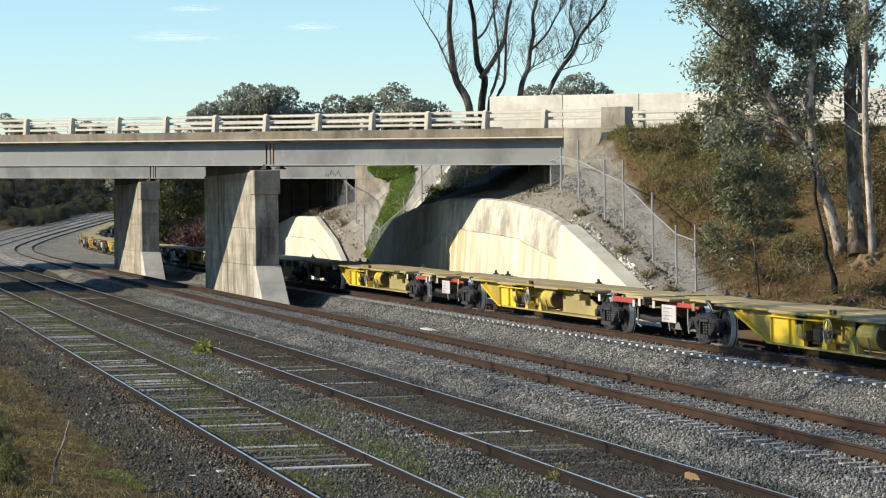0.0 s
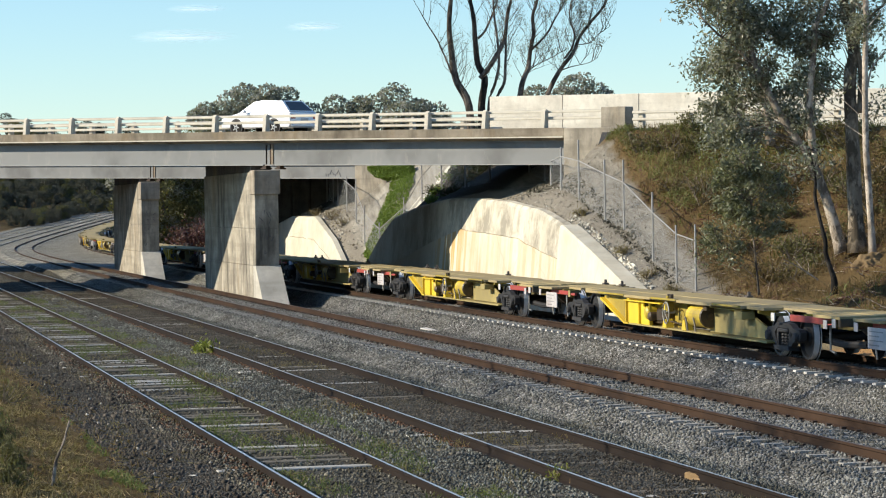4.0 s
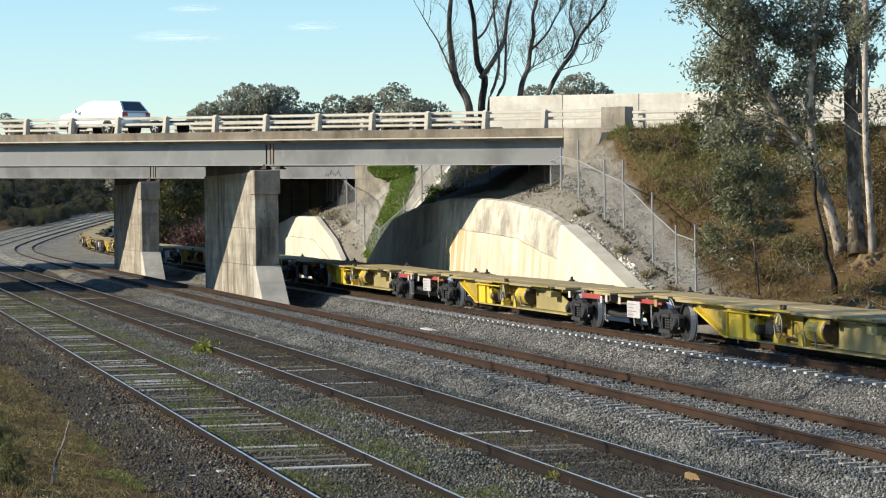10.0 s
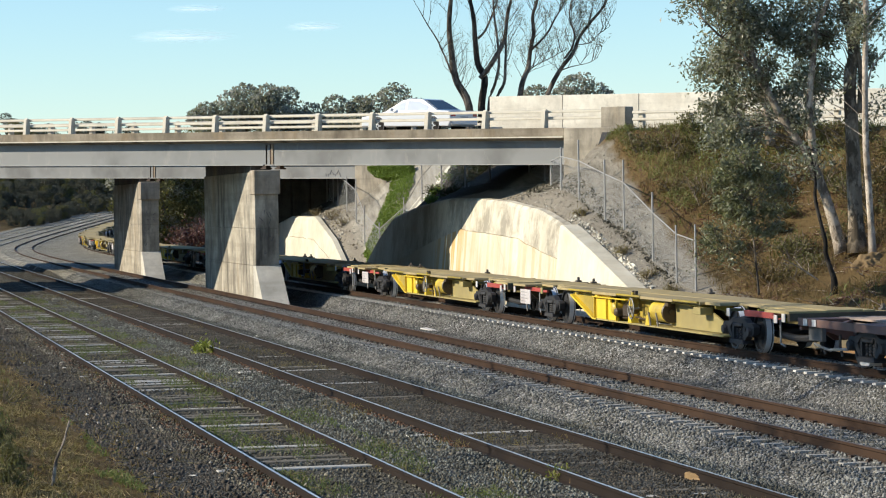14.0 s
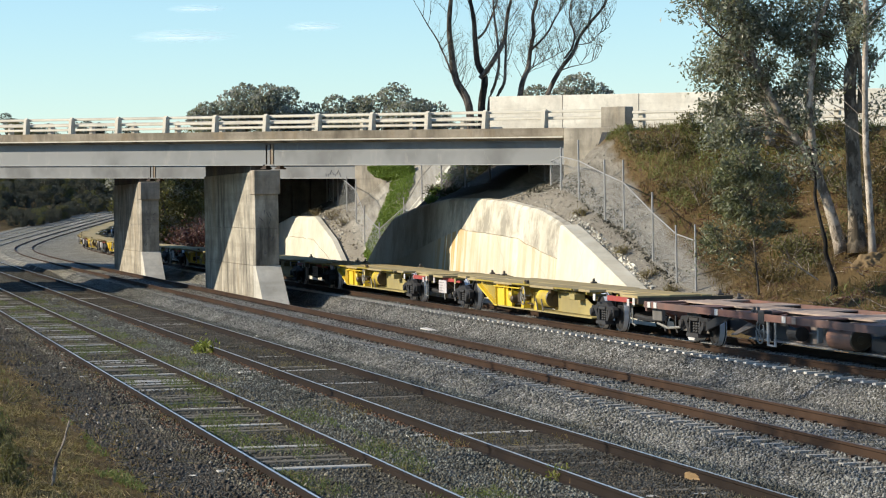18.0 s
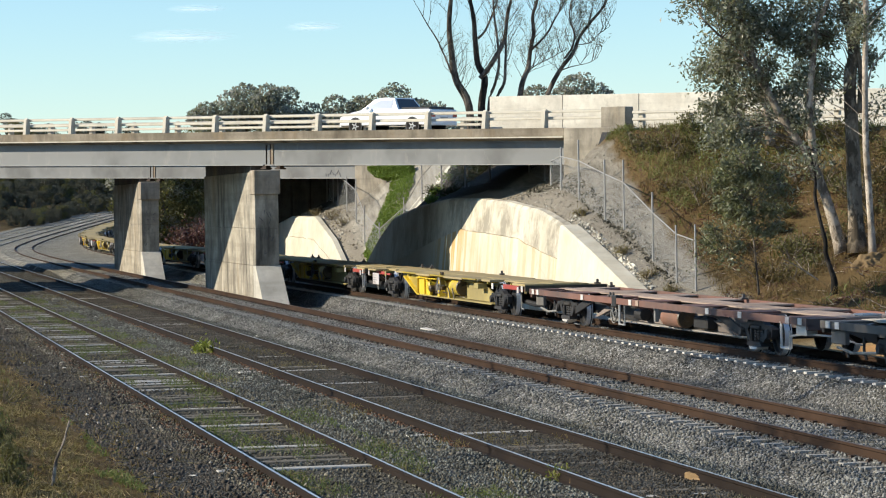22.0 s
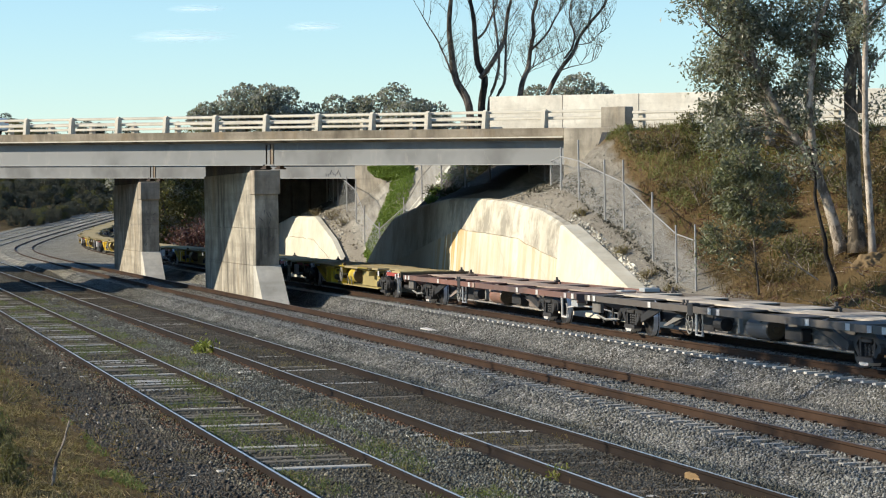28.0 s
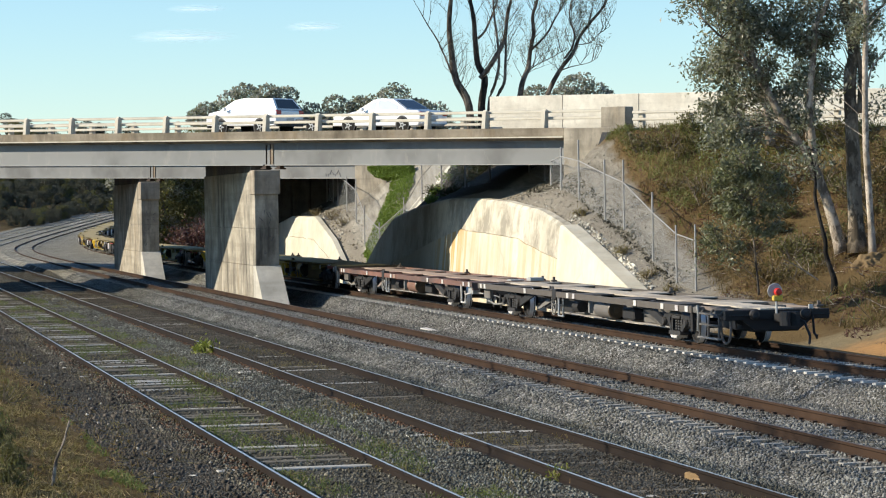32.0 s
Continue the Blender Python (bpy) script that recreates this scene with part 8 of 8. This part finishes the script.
# ---- loose ballast stones ----
def stones(name, label, n, w0, w1, s0, s1, size, colours, seed, power=1.5):
    rng = np.random.default_rng(seed)
    s = s0 + (s1 - s0) * rng.uniform(size=n) ** power
    w = rng.uniform(w0, w1, n)
    keep = ~((np.abs(w - 6.59) < 0.9) & (rng.uniform(size=n) < 0.45))
    keep &= ~((w > 18.6) & (w < 19.06) & (rng.uniform(size=n) < 0.97)) & ~((w > 12.6) & (w < 13.1) & (rng.uniform(size=n) < 0.72)) & ~((w > 13.3) & (w < 14.7) & (rng.uniform(size=n) < 0.15))
    s, w = s[keep], w[keep]
    n = len(s)
    tab = np.array(PROFILE)
    z = np.interp(w, tab[:, 0], tab[:, 1])
    base = np.array([(1, 0, 0), (-1, 0, 0), (0, 1, 0), (0, -1, 0), (0, 0, 1), (0, 0, -1)], dtype=float)
    tri = np.array([(0, 2, 4), (2, 1, 4), (1, 3, 4), (3, 0, 4), (2, 0, 5), (1, 2, 5), (3, 1, 5), (0, 3, 5)])
    q = rng.normal(size=(n, 4))
    q /= np.linalg.norm(q, axis=1)[:, None]
    a, b, c, d = q.T
    R = np.stack([np.stack([1 - 2 * (c * c + d * d), 2 * (b * c - a * d), 2 * (b * d + a * c)], 1), np.stack([2 * (b * c + a * d), 1 - 2 * (b * b + d * d), 2 * (c * d - a * b)], 1), np.stack([2 * (b * d - a * c), 2 * (c * d + a * b), 1 - 2 * (b * b + c * c)], 1)], 1)
    dims = size * rng.uniform(0.6, 1.35, (n, 1, 1)) * rng.uniform(0.6, 1.1, (n, 1, 3))
    v = (base[None] * dims) @ R.transpose(0, 2, 1) + np.stack([-s, w, z + size * 0.25], 1)[:, None, :]
    f = (tri[None] + 6 * np.arange(n)[:, None, None]).reshape(-1, 3)
    me = bpy.data.meshes.new(name)
    me.vertices.add(n * 6)
    me.vertices.foreach_set("co", v.astype(np.float32).ravel())
    me.loops.add(len(f) * 3)
    me.loops.foreach_set("vertex_index", f.astype(np.int32).ravel())
    me.polygons.add(len(f))
    me.polygons.foreach_set("loop_start", np.arange(0, len(f) * 3, 3, dtype=np.int32))
    me.polygons.foreach_set("loop_total", np.full(len(f), 3, dtype=np.int32))
    me.update(calc_edges=True)
    me.materials.append(colours)
    return tagged(new(name, me), label, "ballast", kind="stuff")


def stone_mat(name, lo, hi):
    k = Mat(name, 0.85).world_co()
    r = k.island()
    c = k.ramp(r, [(0.0, lo), (0.6, tuple((a + b) / 2 for a, b in zip(lo, hi))), (0.92, hi), (1.0, tuple(v * 1.15 for v in hi))])
    c = k.mix(1.0, c, k.ramp(k.noise(0.7, 7, 0.75, k.scaled(0.6, 1.6, 1.0)), [(0.36, 0.5), (0.64, 1.35)]), "MULTIPLY")
    c = k.mix(k.ramp(k.noise(0.33, 6, 0.7), [(0.52, 0.0), (0.66, 0.45)]), c, (0.075, 0.066, 0.036))
    k.color(c)
    return k.m


M["stone_white"] = stone_mat("white_crumbled_render", (0.42, 0.37, 0.29), (0.78, 0.72, 0.60))
M["stone_pale"] = stone_mat("pale_crumbled_stone", (0.17, 0.145, 0.115), (0.50, 0.46, 0.385))
M["stone_blue"] = stone_mat("blue_grey_stone", (0.068, 0.067, 0.060), (0.255, 0.247, 0.220))
M["stone_brown"] = stone_mat("brown_grey_stone", (0.058, 0.052, 0.037), (0.21, 0.19, 0.143))
stones("ballast", "blue-grey crushed stone ballast round the concrete sleepers", 150000, 11.9, 18.7, 30, 150, 0.030, M["stone_blue"], 71)
stones("ballast", "grey crushed stone beside the running rails", 30000, 19.05, 22.6, 40, 125, 0.030, M["stone_blue"], 72)
M["stone_rust"] = stone_mat("rust_stained_stone", (0.06, 0.038, 0.026), (0.19, 0.11, 0.07))
stones("rusty_ballast", "rust-stained stones along the siding rail", 1500, 5.42, 5.74, 24, 80, 0.028, M["stone_rust"], 74)
stones("rusty_ballast", "rust-stained stones beside the old rail", 1500, 9.0, 9.18, 40, 95, 0.028, M["stone_rust"], 75)
stones("old_ballast", "dirty brown-grey ballast of the siding", 34000, 5.2, 8.2, 22, 115, 0.027, M["stone_brown"], 73)
M["stone_cess"] = stone_mat("muddy_purple_brown_stone", (0.055, 0.046, 0.037), (0.135, 0.113, 0.088))
stones("cess_ballast", "muddy small stones between bank and siding", 12000, 3.85, 5.4, 22, 115, 0.024, M["stone_cess"], 91)
stones("cess_lumps", "larger muddy lumps of broken ballast beside the siding", 600, 4.0, 5.5, 24, 100, 0.052, M["stone_cess"], 92)
stones("pale_chips", "pale chips strewn beside the siding", 150, 4.3, 5.6, 24, 90, 0.034, M["stone_pale"], 93)
M["stone_green"] = stone_mat("grey_green_stone", (0.062, 0.063, 0.053), (0.225, 0.224, 0.19))
stones("grey_ballast", "grey-green ballast between the two old tracks", 18000, 7.6, 9.1, 24, 120, 0.027, M["stone_green"], 76)
stones("grey_ballast", "grey-green ballast beside the old track", 14000, 10.95, 12.1, 24, 120, 0.027, M["stone_green"], 77)
M["stone_soil"] = stone_mat("soil_coated_stone", (0.048, 0.040, 0.030), (0.145, 0.122, 0.092))
stones("soiled_ballast", "soil-coated ballast between the old rails", 15000, 9.2, 10.9, 28, 120, 0.022, M["stone_soil"], 78)

def rubble(name, label, n, x0, x1, y0, y1, size, material, seed):
    """Loose broken stone lying on the slope."""
    rng = np.random.default_rng(seed)
    bm = bmesh.new()
    for k in range(n):
        x, y = rng.uniform(x0, x1), y0 + (y1 - y0) * rng.uniform() ** 1.5
        r = size * rng.uniform(0.5, 1.5)
        c = Vector((x, y, hill(x, y) + r * 0.2))
        vs = [bm.verts.new(c + Vector(rng.normal(size=3)).normalized() * r * rng.uniform(0.7, 1.1)) for q in range(4)]
        for a, b, d in ((0, 1, 2), (0, 2, 3), (0, 3, 1), (1, 3, 2)):
            bm.faces.new((vs[a], vs[b], vs[d]))
    bmesh.ops.recalc_face_normals(bm, faces=bm.faces[:])
    return tagged(new(name, mesh_of(name, bm, material)), label, "rubble", kind="stuff")


rubble("rubble", "crumbled white render behind the wall top", 1100, -88.5, -79.5, 23.75, 24.02, 0.075, M["stone_white"], 80)
rubble("rubble", "crumbled pale and brown rubble behind the wall top", 1600, -98, -77.5, 23.75, 24.5, 0.035, M["stone_pale"], 81)
rubble("rubble", "dark broken stone along the foot of the slope", 1500, -97, -79.0, 24.45, 24.95, 0.06, M["stone_brown"], 84)
rubble("rubble", "loose rubble behind the far wall", 900, -151, -126, 23.75, 24.8, 0.07, M["stone_pale"], 82)
rubble("rubble", "scattered stones on the grey slope", 1500, -98, -77.5, 24.2, 27.5, 0.035, M["stone_brown"], 83)


def chute():
    """A shallow concrete gutter laid down the slope between the bridges."""
    bm = bmesh.new()
    rings = []
    for k in range(13):
        f = k / 12
        c = Vector((-127.95 - 0.75 * f, 26.55 + 2.75 * f, 0))
        c.z = hill(c.x, c.y) + 0.02
        across = Vector((0.30, 0.10, 0.0))
        rings.append([bm.verts.new(c + across * u + Vector((0, 0, h))) for u, h in ((-1.15, -0.3), (-1.15, 0.16), (-0.85, 0.16), (-0.7, 0.05), (0.7, 0.05), (0.85, 0.16), (1.15, 0.16), (1.15, -0.3))])
    for p, q in zip(rings, rings[1:]):
        for k in range(8):
            bm.faces.new((p[k], q[k], q[(k + 1) % 8], p[(k + 1) % 8]))
    bm.faces.new(rings[0][::-1])
    bm.faces.new(rings[-1])
    bmesh.ops.recalc_face_normals(bm, faces=bm.faces[:])
    tagged(new("drain_chute", mesh_of("drain_chute", bm, M["wall_end"])), "white concrete drain chute down the slope", "drain", kind="structure")


chute()

# ---- sleepers ----
CS = mesh_of("sleeper", prism(bmesh.new(), [(-0.11, -0.20), (0.11, -0.20), (0.085, 0.0), (-0.085, 0.0)], -1.25, 1.25, "y"), M["sleeper_concrete"])
CD = CS.copy()
CD.materials[0] = M["sleeper_dusty"]
TS = mesh_of("sleeper", box(bmesh.new(), -0.115, 0.115, -1.32, 1.32, -0.14, 0.0, 0.012), M["sleeper_timber"])
_rng = np.random.default_rng(5)


def lay(key, spacing, s0, count, mesh, drop, jitter, turn):
    y, z, half = TRACKS[key]
    clips = bmesh.new()
    for i in range(count):
        s = s0 + i * spacing + (_rng.uniform(-1, 1) * jitter * 2)
        x, yy, th = along(s, y)
        o = new("sleeper", mesh)
        o.parent = LINES[key]
        o.matrix_basis = Matrix.Translation((x, yy + _rng.uniform(-1, 1) * jitter * 2, z + rise(s) - drop + _rng.uniform(-1, 1) * jitter * 0.5 - (0.05 if jitter and _rng.uniform() < 0.25 else 0.0))) @ Matrix.Rotation(-th + _rng.uniform(-1, 1) * turn, 4, "Z")
        if mesh is not TS and s < 110:
            for side in (-half, half):
                for e in (-1, 1):
                    box(clips, x - 0.035, x + 0.035, yy + side + e * 0.10 - 0.035, yy + side + e * 0.10 + 0.035, z - drop, z - drop + 0.035)
    if mesh is not TS:
        tagged(part("rail_clips", clips, M["clip"], LINES[key]), kind="stuff")
    else:
        clips.free()


lay("d", 0.62, 44.55, 290, CS, 0.172, 0.0, 0.0)
lay("c", 0.62, 29.0, 300, CD, 0.172, 0.0, 0.0)
lay("a", 0.62, 22.0, 180, TS, 0.138, 0.045, 0.03)
lay("b", 0.66, 28.0, 170, TS, 0.167, 0.05, 0.03)


# ---- clutter ----
M["timber_chip"] = simple("split_ochre_timber", (0.30, 0.20, 0.10), 0.9, 0, 0.6, 9, (0.12, 0.08, 0.045), 0.8)


def chunk(name, label, category, at, size, material, seed):
    rng = np.random.default_rng(seed)
    bm = bmesh.new()
    box(bm, -size[0] / 2, size[0] / 2, -size[1] / 2, size[1] / 2, 0, size[2], min(size) * 0.2)
    for v in bm.verts:
        v.co += Vector(rng.normal(size=3)) * min(size) * 0.12
    ob = new(name, mesh_of(name, bm, material))
    ob.matrix_basis = at
    return tagged(ob, label, category)


chunk("timber_block", "split ochre timber block against the rail", "timber", pose(-34.3, 10.93, -0.40, 0, 0, 12), (0.5, 0.22, 0.14), M["timber_chip"], 1)
chunk("timber_block", "weathered timber block between the rails", "timber", pose(-34.2, 9.35, -0.42, 0, 0, 30), (0.42, 0.2, 0.14), M["timber_chip"], 2)
chunk("white_board", "white board lying on the ballast", "board", pose(-82.5, 17.7, -0.58, 0, 2, 6), (1.1, 0.22, 0.04), M["white"], 3)
chunk("white_rag", "crumpled white scrap on the ballast", "litter", pose(-77.5, 11.7, -0.41, 0, 10, 40), (0.26, 0.05, 0.03), M["white"], 4)
for _k in range(7):
    chunk("pale_stone", "pale loose stone on the cess", "stone", pose(-34 - 4.5 * _k + _rng.uniform(-2, 2), _rng.uniform(4.6, 5.5), -0.50, 0, 0, 50 * _k), (0.13, 0.09, 0.05), M["sleeper_concrete"], 10 + _k)


def stick(label, pts, r, mat):
    bm = bmesh.new()
    limb(bm, pts, r, r * 0.4, 6)
    tagged(new("dead_branch", mesh_of("dead_branch", bm, M[mat])), label, "branch")


stick("bare bent stick in the near grass", [(-35.2, 2.61, -0.40), (-35.2, 2.68, 0.10), (-35.2, 2.78, 0.34), (-35.2, 2.86, 0.62)], 0.028, "bark_pale")


def fallen_branch(label, limbs, mat):
    """A dead branch with its side shoots, lying on the ground."""
    bm = bmesh.new()
    for pts, r in limbs:
        limb(bm, pts, r, r * 0.4, 6)
    tagged(new("dead_branch", mesh_of("dead_branch", bm, M[mat])), label, "branch")


FALLEN = [([(-73.6, 27.01, 0.96), (-73.6, 26.58, 1.25), (-73.6, 26.22, 1.45), (-73.6, 25.96, 1.58)], 0.024),
          ([(-73.6, 26.58, 1.25), (-73.7, 26.40, 1.50), (-73.6, 26.12, 1.69)], 0.015), ([(-73.6, 26.22, 1.45), (-73.5, 26.10, 1.42), (-73.5, 25.80, 1.50)], 0.010), ([(-73.6, 26.72, 1.16), (-73.6, 26.74, 1.40), (-73.7, 26.66, 1.62)], 0.010)]
fallen_branch("pale forked dead branch lying on the bank", FALLEN, "bark_white")


def brushwood(n, seed):
    """Dead twigs strewn over the dry bank."""
    rng = np.random.default_rng(seed)
    bm = bmesh.new()
    while n > 0:
        x, y = rng.uniform(-84, -66), rng.uniform(25.3, 31)
        if road_sn(x, y)[1] > -0.8 or (x < -78 and y < 26.6 - 0.055 * (x + 92)):
            continue
        a, l = rng.uniform(0, 6.28), rng.uniform(0.25, 1.1)
        p = Vector((x, y, hz(x, y) + 0.03))
        d = Vector((math.cos(a), math.sin(a), rng.uniform(-0.1, 0.9) ** 2)) * l
        q = p + d * 0.5 + Vector(rng.normal(size=3)) * 0.05 * l
        tube(bm, [p, q, p + d], [0.011, 0.008, 0.004], 4)
        tube(bm, [q, q + Vector((d.y, -d.x, abs(d.z) + 0.1 * l)) * rng.uniform(-0.4, 0.4)], [0.006, 0.003], 4)
        n -= 1
    tagged(new("brushwood", mesh_of("brushwood", bm, M["bark_pale"])), "dead pale twigs strewn over the dry bank", "twigs", kind="stuff")


brushwood(220, 95)


def soil_mound(label, at, size, seed):
    bm = bmesh.new()
    bmesh.ops.create_icosphere(bm, subdivisions=5, radius=1.0)
    for v in bm.verts:
        k = 1 + 0.30 * noise.noise(v.co * 1.6 + Vector((seed, 0, 0))) + 0.16 * noise.noise(v.co * 5.0) + 0.10 * noise.noise(v.co * 12.0)
        v.co = Vector((v.co.x * size[0], v.co.y * size[1], v.co.z * size[2])) * k
    ob = new("soil_mound", mesh_of("soil_mound", bm, M["mound"], True))
    ob.location = at
    tagged(ob, label, "mound")


M["mound"] = simple("tan_crumbling_soil", (0.26, 0.18, 0.092), 0.95, 0, 0.7, 5.0, (0.11, 0.075, 0.045), 0.9)
soil_mound("tan mound of soil and roots round the gum trunks", (-74.2, 28.85, 1.22), (0.42, 0.55, 0.40), 1)
chunk("timber_offcut", "dark timber offcut lying on the old ballast", "timber", pose(-43.9, 9.0, -0.44, 0, 0, -35), (1.0, 0.14, 0.10), M["sleeper_timber"], 31)


def motions():
    move_train()
    move_cars()


motions()
